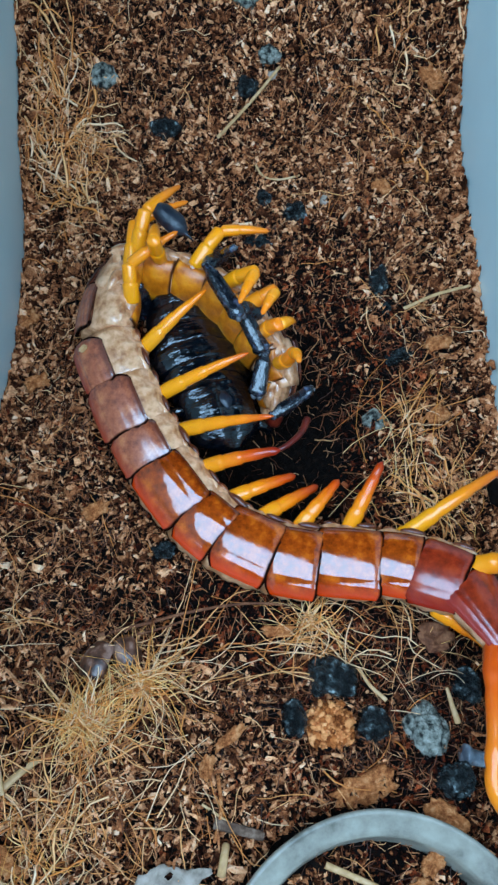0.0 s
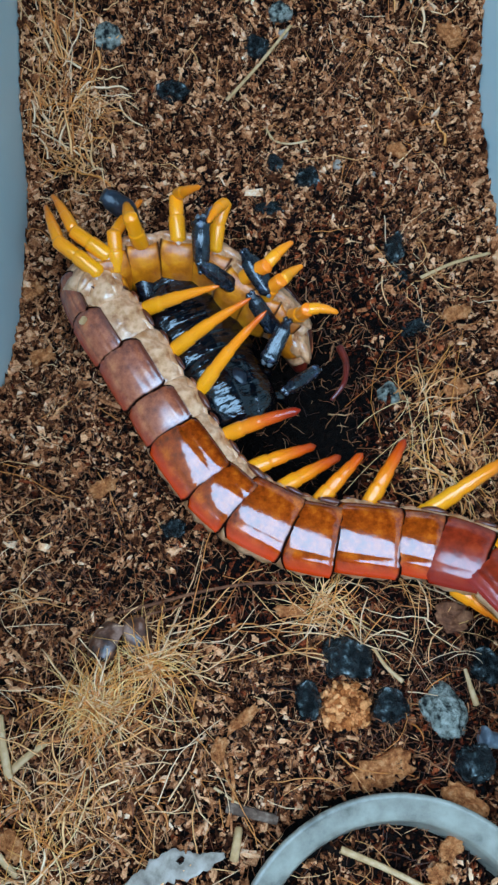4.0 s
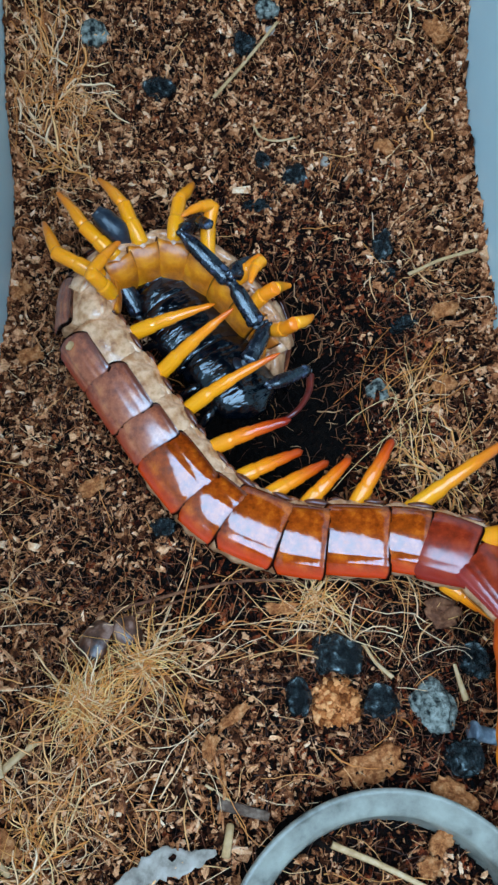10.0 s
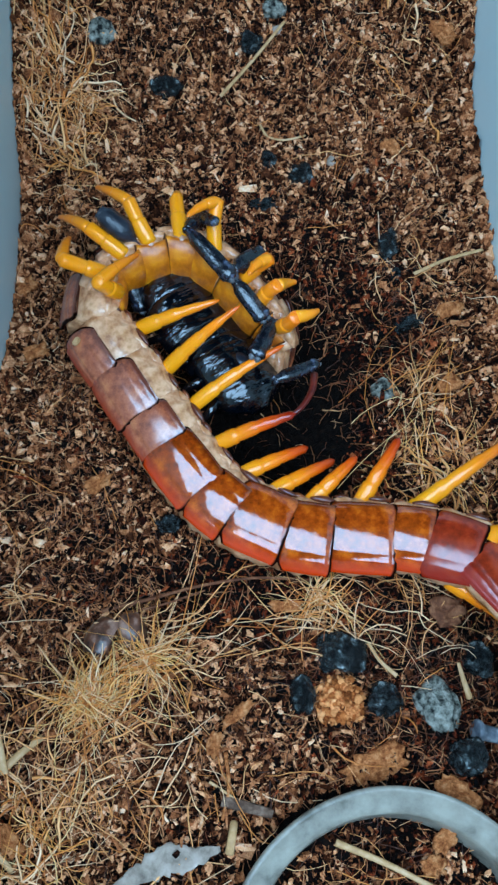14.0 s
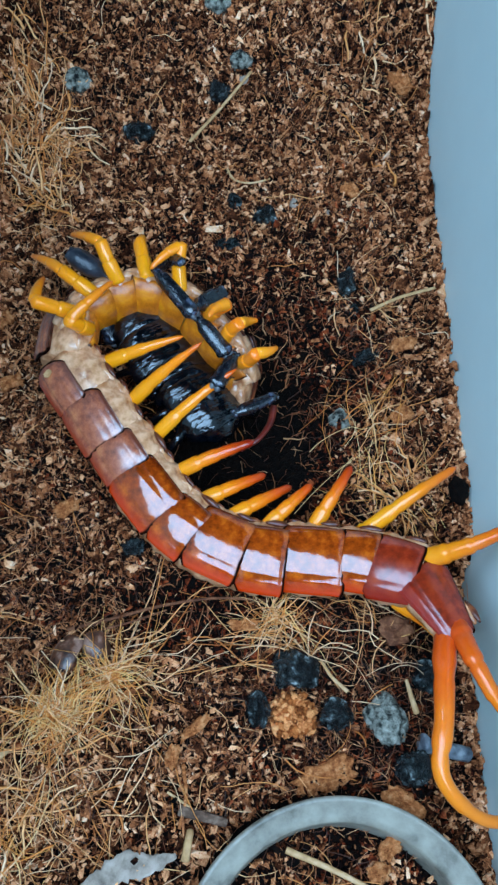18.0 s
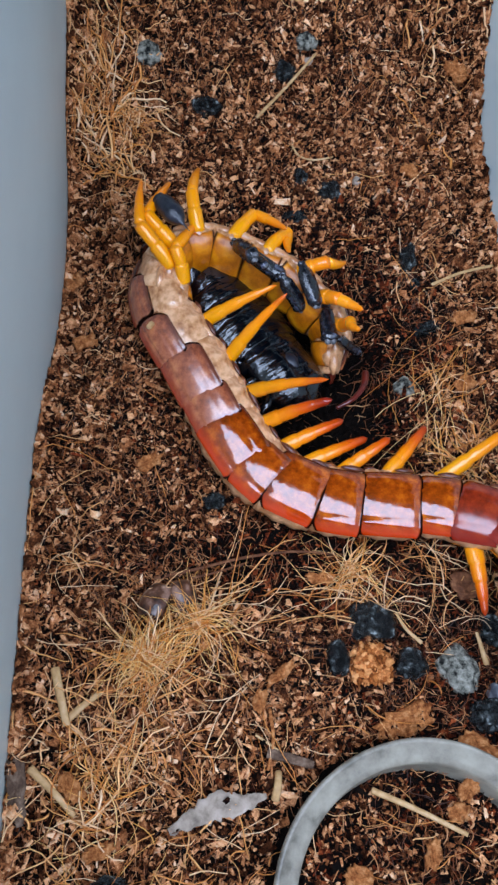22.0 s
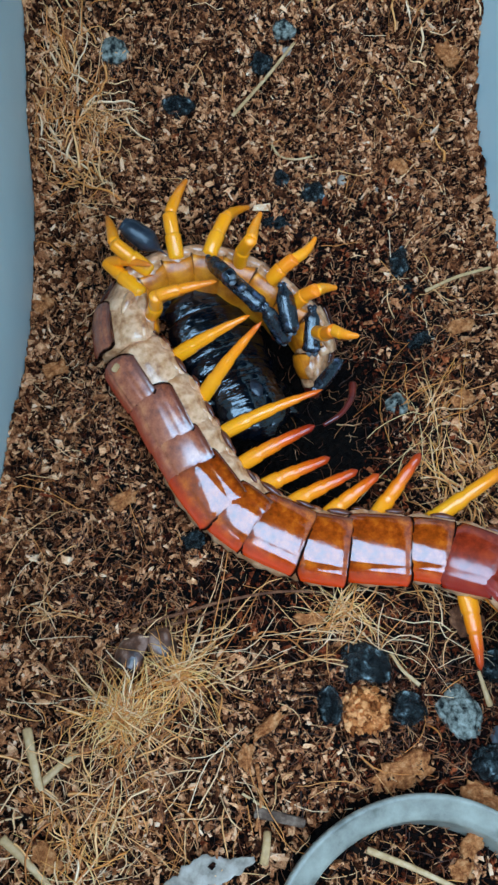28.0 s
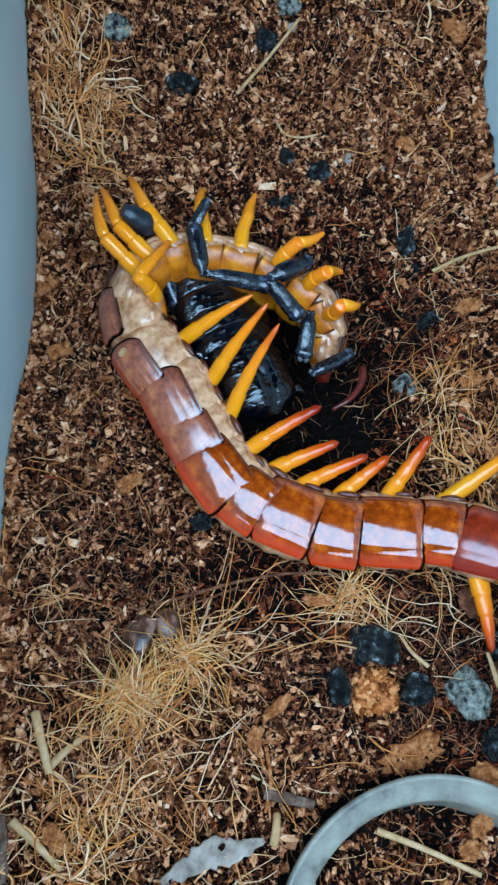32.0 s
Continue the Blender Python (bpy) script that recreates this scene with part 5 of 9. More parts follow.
def motions():
    go(SEGMENTS["L"], [(0, 39.32, -36.01, 14.5, -0, 21.96, 112.61), (0.5, 39.28, -35.66, 14.5, -0, 21.96, 112.61), (1, 38.85, -35.3, 14.5, -0, 21.96, 112.61), (1.5, 38.83, -35.48, 14.5, -0, 21.96, 112.61), (2.5, 39.04, -35.41, 14.5, -0, 21.96, 112.61), (3, 38.94, -35.15, 14.5, -0, 21.96, 112.61), (3.5, 39.72, -35.96, 14.5, -0, 21.96, 112.61), (6, 39.78, -35.97, 14.5, -0, 21.96, 112.61), (7.5, 39.45, -35.81, 14.5, -0, 21.96, 112.61), (9, 39.65, -35.88, 14.5, -0, 21.96, 112.61), (11, 39.62, -35.64, 14.5, -0, 21.96, 112.61), (13, 39.68, -35.83, 14.5, -0, 21.96, 112.61), (13.5, 39.61, -35.89, 14.5, -0, 21.96, 112.61), (14.5, 39.67, -35.7, 14.5, -0, 21.96, 112.61), (17, 39.65, -35.58, 14.5, -0, 21.96, 112.61), (17.5, 39.35, -35.68, 14.5, -0, 21.96, 112.61), (18, 38.61, -35.34, 14.5, -0, 21.96, 112.61), (18.5, 38.4, -34.72, 14.5, -0, 21.96, 112.61), (19.5, 39.48, -33.84, 14.5, -0, 21.96, 112.61), (20, 40.65, -33.44, 14.5, -0, 21.96, 112.61), (20.5, 41.19, -33.99, 14.5, -0, 21.96, 112.61), (21, 40.83, -34.01, 14.5, -0, 21.96, 112.61), (21.5, 40.58, -33.41, 14.5, -0, 21.96, 112.61), (22, 40.74, -33.52, 14.5, -0, 21.96, 112.61), (22.5, 40.47, -33.59, 14.5, -0, 21.96, 112.61), (23, 40.35, -34.45, 14.5, -0, 21.96, 112.61), (23.5, 40.19, -34.79, 14.5, -0, 21.96, 112.61), (24, 39.34, -35.63, 14.5, -0, 21.96, 112.61), (24.5, 40.05, -34.95, 14.5, -0, 21.96, 112.61), (27.5, 39.7, -35.34, 14.5, -0, 21.96, 112.61), (28, 39.55, -36, 14.5, -0, 21.96, 112.61), (28.5, 39.63, -35.81, 14.5, -0, 21.96, 112.61), (29, 39.7, -36.77, 14.5, -0, 21.96, 112.61), (29.5, 39.74, -36.29, 14.5, -0, 21.96, 112.61), (32, 39.83, -36.25, 14.5, -0, 21.96, 112.61)])
    go(SEGMENTS["K"], [(0, 33.35, -28.67, 10.5, -2.14, 20.89, 155.67), (0.5, 33.31, -28.4, 10.5, -2.14, 21.02, 156.88), (1, 32.87, -28.05, 10.5, -2.14, 21.02, 156.95), (1.5, 32.86, -28.24, 10.5, -2.14, 21.05, 157.05), (3, 32.88, -28.01, 10.5, -2.14, 20.82, 158.84), (3.5, 33.88, -28.73, 10.5, -2.15, 21.72, 156.39), (6, 33.78, -28.74, 10.5, -2.14, 20.96, 157.24), (7, 33.63, -28.62, 10.5, -2.14, 20.96, 157.7), (7.5, 33.45, -28.52, 10.5, -2.14, 20.83, 156.56), (9.5, 33.64, -28.51, 10.5, -2.15, 21.25, 155.77), (10.5, 33.63, -28.55, 10.5, -2.14, 21.09, 158.43), (13, 33.64, -28.62, 10.5, -2.14, 20.81, 157.88), (13.5, 33.66, -28.62, 10.5, -2.14, 21.1, 156.46), (14, 33.71, -28.49, 10.5, -2.14, 20.84, 157.59), (14.5, 33.72, -28.44, 10.5, -2.14, 21.14, 156.71), (16.5, 33.63, -28.33, 10.5, -2.15, 21.24, 157.66), (17, 33.65, -28.3, 10.5, -2.14, 20.84, 156.72), (17.5, 33.37, -28.47, 10.5, -2.14, 21.08, 157.54), (18, 32.69, -28.33, 10.5, -2.15, 21.77, 160.03), (18.5, 32.48, -27.92, 10.5, -2.16, 22.13, 163.03), (19.5, 33.38, -27.06, 10.5, -2.15, 21.24, 164.06), (20, 34.47, -26.55, 10.5, -2.14, 20.68, 162.88), (20.5, 34.99, -26.87, 10.5, -2.13, 20.23, 159.83), (21, 34.75, -26.8, 10.5, -2.14, 20.6, 158.06), (21.5, 34.46, -26.1, 10.5, -2.13, 20.31, 157.06), (22, 34.54, -26.29, 10.5, -2.13, 20.1, 158.44), (22.5, 34.29, -26.3, 10.5, -2.13, 20.07, 157.52), (23, 34.08, -27.17, 10.5, -2.12, 19.7, 158.15), (23.5, 33.95, -27.43, 10.5, -2.12, 19.7, 156.92), (24, 33.16, -28.19, 10.5, -2.13, 19.79, 155.58), (24.5, 33.8, -27.62, 10.5, -2.12, 19.7, 157.5), (27.5, 33.59, -28.02, 10.5, -2.13, 20.3, 156.75), (28, 33.41, -28.56, 10.5, -2.13, 19.96, 155.48), (28.5, 33.41, -28.36, 10.5, -2.12, 19.63, 155.66), (29, 33.57, -29.34, 10.5, -2.13, 20.01, 155.4), (29.5, 33.6, -28.91, 10.5, -2.13, 20.04, 156.13), (30, 33.62, -28.9, 10.5, -2.13, 19.86, 156.95), (31, 33.71, -28.77, 10.5, -2.13, 19.98, 154.81), (31.5, 33.64, -28.81, 10.5, -2.12, 19.75, 155.68), (32, 33.74, -28.76, 10.5, -2.13, 20.06, 154.54)])
    go(SEGMENTS["J"], [(0, 26.37, -25.89, 8, -3.1, 14.31, 166.58), (1, 25.97, -25.39, 8, -3.1, 14.51, 167.37), (2, 25.9, -25.61, 8, -3.1, 14.58, 167.89), (2.5, 26.04, -25.6, 8, -3.1, 14.54, 167.98), (3, 25.92, -25.54, 8, -3.1, 14.51, 168.21), (3.5, 26.97, -25.86, 8, -3.1, 14.4, 165.25), (6, 26.89, -26.19, 8, -3.1, 14.59, 168.01), (8, 26.66, -26, 8, -3.1, 14.64, 167.68), (10, 26.78, -25.97, 8, -3.1, 14.65, 167.52), (14, 26.7, -26.01, 8, -3.1, 14.44, 168.15), (17, 26.66, -25.85, 8, -3.1, 14.45, 168.35), (18, 26.13, -25.96, 8, -3.11, 15.28, 167.69), (19, 26.19, -25.61, 8, -3.11, 15.2, 170.85), (19.5, 26.39, -25.37, 8, -3.1, 14.75, 172.31), (20, 27.15, -24.93, 8, -3.09, 14.13, 173.33), (20.5, 27.47, -24.9, 8, -3.09, 13.71, 171.36), (21, 27.27, -24.73, 8, -3.09, 13.72, 170.2), (21.5, 26.95, -23.74, 8, -3.09, 13.57, 168.8), (22.5, 26.85, -23.95, 8, -3.09, 13.67, 168.5), (23, 26.46, -24.65, 8, -3.08, 13.33, 167.79), (23.5, 26.43, -24.71, 8, -3.08, 13.48, 167.45), (24, 25.9, -25.27, 8, -3.09, 13.83, 165.9), (24.5, 26.31, -25.05, 8, -3.09, 13.62, 168.25), (27.5, 26.33, -25.29, 8, -3.09, 13.9, 166.97), (28, 26.03, -25.74, 8, -3.09, 13.7, 167.09), (28.5, 26.03, -25.55, 8, -3.09, 13.72, 167.05), (29, 26.26, -26.43, 8, -3.09, 13.77, 166.18), (29.5, 26.28, -26.13, 8, -3.09, 13.82, 167.04), (31, 26.43, -26.01, 8, -3.09, 13.84, 167.18), (31.5, 26.25, -26.04, 8, -3.09, 13.69, 167.39), (32, 26.37, -25.98, 8, -3.09, 13.72, 167.34)])
    go(SEGMENTS["I"], [(0, 17.38, -25.12, 6.5, -4.03, 6.79, 173.33), (1, 17, -24.79, 6.5, -4.03, 6.9, 173.75), (2.5, 17.12, -25.09, 6.5, -4.03, 7.02, 174.04), (3, 17.05, -24.95, 6.5, -4.03, 6.98, 174.39), (3.5, 18.09, -24.73, 6.5, -4.03, 6.72, 170.83), (5.5, 17.97, -25.61, 6.5, -4.03, 6.95, 173.97), (8.5, 17.83, -25.49, 6.5, -4.03, 7, 174.36), (10.5, 17.96, -25.46, 6.5, -4.03, 7.03, 173.93), (17, 17.8, -25.29, 6.5, -4.03, 6.93, 174.44), (18, 17.66, -25.3, 6.5, -4.03, 7.37, 173.31), (19.5, 17.61, -25.14, 6.5, -4.03, 7.11, 176.17), (20, 17.9, -24.87, 6.5, -4.03, 6.73, 177.45), (20.5, 18.06, -24.56, 6.5, -4.03, 6.51, 176.42), (21, 17.86, -24.17, 6.5, -4.03, 6.44, 175.81), (21.5, 17.45, -23.01, 6.5, -4.02, 6.37, 174.92), (22, 17.42, -23.2, 6.5, -4.02, 6.37, 174.95), (22.5, 17.46, -23.13, 6.5, -4.03, 6.51, 175.48), (23, 16.82, -23.67, 6.5, -4.02, 6.33, 174.26), (23.5, 17.02, -23.88, 6.5, -4.03, 6.44, 173.53), (24, 16.84, -24.28, 6.5, -4.03, 6.69, 172.65), (24.5, 17.08, -24.34, 6.5, -4.03, 6.57, 174.16), (27.5, 17.22, -24.44, 6.5, -4.03, 6.64, 173.12), (28, 16.83, -24.97, 6.5, -4.03, 6.55, 173.46), (28.5, 16.92, -24.77, 6.5, -4.03, 6.65, 173.33), (29, 17.18, -25.48, 6.5, -4.03, 6.61, 172.21), (31, 17.27, -25.28, 6.5, -4.03, 6.64, 173.49), (31.5, 17.01, -25.32, 6.5, -4.03, 6.58, 173.48), (32, 17.14, -25.27, 6.5, -4.03, 6.53, 173.83)])
    go(SEGMENTS["H"], [(0, 7.72, -24.86, 6, -5, 1.56, 169.9), (1, 7.41, -24.66, 6, -5, 1.54, 170), (2.5, 7.54, -24.95, 6, -5, 1.53, 170.65), (3, 7.6, -24.87, 6, -5, 1.56, 171.15), (3.5, 8.55, -24.04, 6, -5, 1.61, 166.88), (5.5, 8.51, -25.51, 6, -5, 1.57, 170.85), (8.5, 8.39, -25.38, 6, -5, 1.56, 171.14), (11.5, 8.53, -25.2, 6, -5, 1.58, 170.79), (17, 8.39, -25.03, 6, -5, 1.59, 170.52), (17.5, 8.26, -25.06, 6, -5, 1.58, 170.33), (18.5, 8.4, -25.02, 6, -5, 1.61, 170.86), (19.5, 8.18, -25.02, 6, -5, 1.58, 171.24), (20, 8.25, -24.81, 6, -5, 1.52, 171.92), (20.5, 8.32, -24.34, 6, -5, 1.52, 171.23), (21, 8.09, -23.77, 6, -5, 1.55, 169.93), (21.5, 7.58, -22.61, 6, -5, 1.53, 169.78), (22.5, 7.57, -22.89, 6, -5, 1.52, 171.54), (23, 6.86, -23.32, 6, -5, 1.47, 170.26), (24, 7.17, -23.87, 6, -5, 1.56, 169.51), (25.5, 7.51, -24.15, 6, -5, 1.56, 170.27), (27.5, 7.57, -24.05, 6, -5, 1.56, 169.71), (28, 7.19, -24.62, 6, -5, 1.57, 169.31), (28.5, 7.24, -24.36, 6, -5, 1.57, 169.27), (29, 7.5, -24.91, 6, -5, 1.59, 167.71), (30.5, 7.55, -24.85, 6, -5, 1.56, 169.64), (31.5, 7.32, -24.93, 6, -5, 1.54, 169.51), (32, 7.47, -24.89, 6, -5, 1.57, 169.72)])
    go(SEGMENTS["G"], [(0, -0.79, -22.09, 6, -6, -0, 154.5), (0.5, -0.95, -21.8, 6, -6, -0, 153.75), (2.5, -0.78, -22.37, 6, -6, -0, 155.51), (3, -0.72, -22.39, 6, -6, -0, 155.91), (3.5, 0.19, -20.73, 6, -6, -0, 151.66), (5.5, 0.22, -22.96, 6, -6, -0, 155.89), (8.5, 0.15, -22.95, 6, -6, -0, 156.41), (11.5, 0.24, -22.7, 6, -6, -0, 155.61), (14.5, 0.17, -22.55, 6, -6, -0, 155.79), (17, 0.05, -22.51, 6, -6, -0, 155.54), (17.5, -0.02, -22.47, 6, -6, -0, 155.12), (18, 0.21, -22.55, 6, -6, -0, 155.17), (20, -0.05, -22.58, 6, -6, -0, 156.53), (21, -0.35, -21.24, 6, -6, -0, 154.55), (21.5, -0.79, -20.07, 6, -6, -0, 154.54), (22, -0.87, -20.53, 6, -6, -0, 155.61), (22.5, -0.95, -20.72, 6, -6, -0, 156.45), (23, -1.47, -20.88, 6, -6, -0, 155.9), (23.5, -1.29, -20.73, 6, -6, -0, 154.84), (24, -1.15, -21.22, 6, -6, -0, 154.64), (25.5, -0.87, -21.61, 6, -6, -0, 155.8), (27.5, -0.74, -21.42, 6, -6, -0, 154.96), (28, -1.08, -21.85, 6, -6, -0, 154.43), (28.5, -1.08, -21.62, 6, -6, -0, 154.53), (29, -0.72, -21.86, 6, -6, -0, 152.1), (29.5, -0.76, -22.13, 6, -6, -0, 154.47), (31, -0.76, -22.16, 6, -6, -0, 155.3), (31.5, -0.97, -22.25, 6, -6, -0, 155.14), (32, -0.88, -22.25, 6, -6, -0, 155.48)])
    go(SEGMENTS["F"], [(0, -7.82, -17.64, 6, -9, -0.78, 139.26), (0.5, -7.89, -17.25, 6, -9, -0.79, 138.46), (1.5, -7.64, -17.67, 6, -9, -0.84, 138.48), (2, -7.64, -18.13, 6, -9, -0.84, 140.08), (3, -7.67, -18.26, 6, -9, -0.84, 140.59), (3.5, -6.59, -16.02, 6, -9, -0.78, 136.22), (5.5, -6.73, -18.93, 6, -9, -0.81, 140.78), (7.5, -6.84, -18.83, 6, -9, -0.79, 140.52), (8.5, -6.76, -19, 6, -9, -0.8, 141.2), (10, -6.62, -18.76, 6, -9, -0.81, 139.89), (12.5, -6.67, -18.6, 6, -9, -0.82, 140.1), (17, -6.77, -18.46, 6, -9, -0.82, 139.7), (17.5, -6.84, -18.39, 6, -9, -0.83, 139.52), (18, -6.6, -18.42, 6, -9, -0.82, 140.05), (20, -6.89, -18.57, 6, -9, -0.81, 138.82), (20.5, -6.89, -17.94, 6, -9, -0.85, 137.9), (21, -6.92, -16.91, 6, -9, -0.85, 135.92), (21.5, -7.16, -15.92, 6, -9, -0.91, 136.41), (22, -7.37, -16.5, 6, -9, -0.93, 137.3), (22.5, -7.46, -16.73, 6, -9, -0.91, 138.24), (23, -7.97, -16.89, 6, -9, -0.93, 138.53), (23.5, -7.78, -16.76, 6, -9, -0.94, 139.38), (24, -7.58, -17.24, 6, -9, -0.96, 139.94), (24.5, -7.69, -17.55, 6, -9, -0.97, 140.53), (25.5, -7.38, -17.82, 6, -9, -0.96, 142.03), (27.5, -7.19, -17.54, 6, -9, -0.96, 141.4), (28, -7.42, -17.96, 6, -9, -0.95, 140.98), (28.5, -7.41, -17.75, 6, -9, -0.95, 140.75), (29, -6.82, -17.72, 6, -9, -0.98, 138.12), (29.5, -7.07, -18.29, 6, -9, -0.95, 141.73), (30.5, -7.23, -18.5, 6, -9, -0.96, 142.7), (31, -7.17, -18.4, 6, -9, -0.96, 142.32), (31.5, -7.38, -18.49, 6, -9, -0.96, 142.09), (32, -7.31, -18.51, 6, -9, -0.97, 142.09)])
    go(SEGMENTS["E"], [(0, -13.68, -10.75, 6.25, -11.01, -2.21, 126.65), (0.5, -13.59, -10.42, 6.25, -11.01, -2.17, 125.67), (1.5, -13.03, -11.13, 6.25, -11.01, -2.24, 124.95), (2, -13.21, -11.78, 6.25, -11.01, -2.27, 126.05), (2.5, -13.33, -12.05, 6.25, -11.01, -2.28, 127.26), (3, -13.33, -11.91, 6.25, -11.01, -2.29, 126.47), (3.5, -11.93, -8.85, 6.25, -11.01, -2.11, 124.74), (5.5, -12.45, -12.39, 6.25, -11.01, -2.37, 127.43), (7.5, -12.6, -12.21, 6.25, -11.01, -2.34, 127.82), (8.5, -12.56, -12.46, 6.25, -11.01, -2.3, 128.19), (9, -12.24, -12.32, 6.25, -11.01, -2.34, 127.62), (12, -12.13, -12.09, 6.25, -11.01, -2.36, 127.17), (14, -12.22, -12, 6.25, -11.01, -2.38, 127.6), (17.5, -12.27, -11.84, 6.25, -11.01, -2.37, 127.38), (18.5, -12.29, -11.94, 6.25, -11.01, -2.34, 127.55), (20, -12.17, -11.69, 6.25, -11.01, -2.34, 125.95), (20.5, -11.87, -11.21, 6.25, -11.01, -2.4, 125.7), (21, -11.64, -10.12, 6.25, -11.01, -2.46, 124.91), (21.5, -11.67, -9.64, 6.25, -11.01, -2.64, 122.73), (22, -11.93, -10.31, 6.25, -11.01, -2.71, 122.98), (23, -12.68, -10.99, 6.25, -11.01, -2.77, 122.3), (23.5, -12.63, -11.03, 6.25, -11.01, -2.73, 124.24), (24, -12.55, -11.69, 6.25, -11.01, -2.73, 123.55), (24.5, -12.69, -12.04, 6.25, -11.01, -2.73, 123.84), (25.5, -12.59, -12.5, 6.25, -11.01, -2.7, 125.17), (27.5, -12.36, -12.2, 6.25, -11.01, -2.66, 125.04), (28, -12.51, -12.64, 6.25, -11.01, -2.67, 124.96), (28.5, -12.45, -12.37, 6.25, -11.01, -2.71, 124.24), (29, -11.53, -12.24, 6.25, -11.01, -2.6, 122.15), (29.5, -12.27, -13.1, 6.25, -11.01, -2.68, 124.62), (30.5, -12.45, -13.37, 6.25, -11.01, -2.67, 124.98), (31, -12.39, -13.21, 6.25, -11.01, -2.68, 124.76), (32, -12.44, -13.31, 6.25, -11.01, -2.68, 124.48)])
    go(SEGMENTS["D"], [(0, -18.59, -2.89, 6.75, -13.02, -3.18, 119.44), (0.5, -18.38, -2.4, 6.75, -13.02, -3.13, 118.97), (1, -17.78, -2.82, 6.75, -13.02, -3.18, 116.94), (1.5, -17.46, -3.27, 6.75, -13.02, -3.18, 117.99), (2, -17.78, -4.13, 6.75, -13.02, -3.2, 119.24), (2.5, -18.07, -4.52, 6.75, -13.02, -3.22, 120.42), (3, -17.92, -4.33, 6.75, -13.02, -3.25, 119.44), (3.5, -16.65, -0.48, 6.75, -13.02, -2.95, 120.46), (5.5, -17.13, -5, 6.75, -13.02, -3.36, 122.14), (6.5, -17.22, -4.84, 6.75, -13.02, -3.32, 123.03), (7.5, -17.46, -4.82, 6.75, -13.02, -3.34, 123.48), (8.5, -17.47, -4.97, 6.75, -13.02, -3.29, 123.42), (9, -17.03, -4.91, 6.75, -13.02, -3.33, 123.4), (11, -16.96, -4.85, 6.75, -13.02, -3.33, 123.51), (12, -16.84, -4.74, 6.75, -13.02, -3.33, 123.72), (12.5, -16.98, -4.82, 6.75, -13.02, -3.35, 123.85), (13, -16.92, -4.58, 6.75, -13.02, -3.34, 123.55), (14.5, -16.9, -4.73, 6.75, -13.02, -3.31, 123.83), (17.5, -16.99, -4.55, 6.75, -13.02, -3.35, 123.58), (18.5, -17.06, -4.58, 6.75, -13.02, -3.33, 123.46), (19.5, -16.87, -4.23, 6.75, -13.02, -3.31, 122.93), (20, -16.71, -4.13, 6.75, -13.02, -3.35, 121.97), (20.5, -16.25, -3.86, 6.75, -13.02, -3.41, 122.09), (21, -15.84, -2.84, 6.75, -13.02, -3.47, 121.35), (21.5, -15.24, -2.65, 6.75, -13.03, -3.7, 117.45), (22, -15.47, -3.52, 6.75, -13.03, -3.78, 117.79), (22.5, -15.78, -4, 6.75, -13.03, -3.89, 117.69), (23, -15.96, -4.2, 6.75, -13.03, -3.96, 115.77), (23.5, -16.18, -4.36, 6.75, -13.03, -3.85, 117.84), (24, -16.02, -5.08, 6.75, -13.03, -3.84, 117.63), (24.5, -16.17, -5.46, 6.75, -13.03, -3.84, 117.69), (25.5, -16.22, -5.93, 6.75, -13.03, -3.76, 117.98), (27.5, -16.06, -5.59, 6.75, -13.03, -3.72, 118.5), (28, -16.19, -6, 6.75, -13.03, -3.74, 118.2), (28.5, -16, -5.76, 6.75, -13.03, -3.83, 117.13), (29, -14.87, -5.29, 6.75, -13.03, -3.63, 115.77), (29.5, -15.81, -6.48, 6.75, -13.03, -3.73, 117.21), (30, -15.96, -6.73, 6.75, -13.03, -3.74, 117.39), (31.5, -15.93, -6.59, 6.75, -13.03, -3.73, 117.12), (32, -15.91, -6.64, 6.75, -13.03, -3.73, 117.45)])
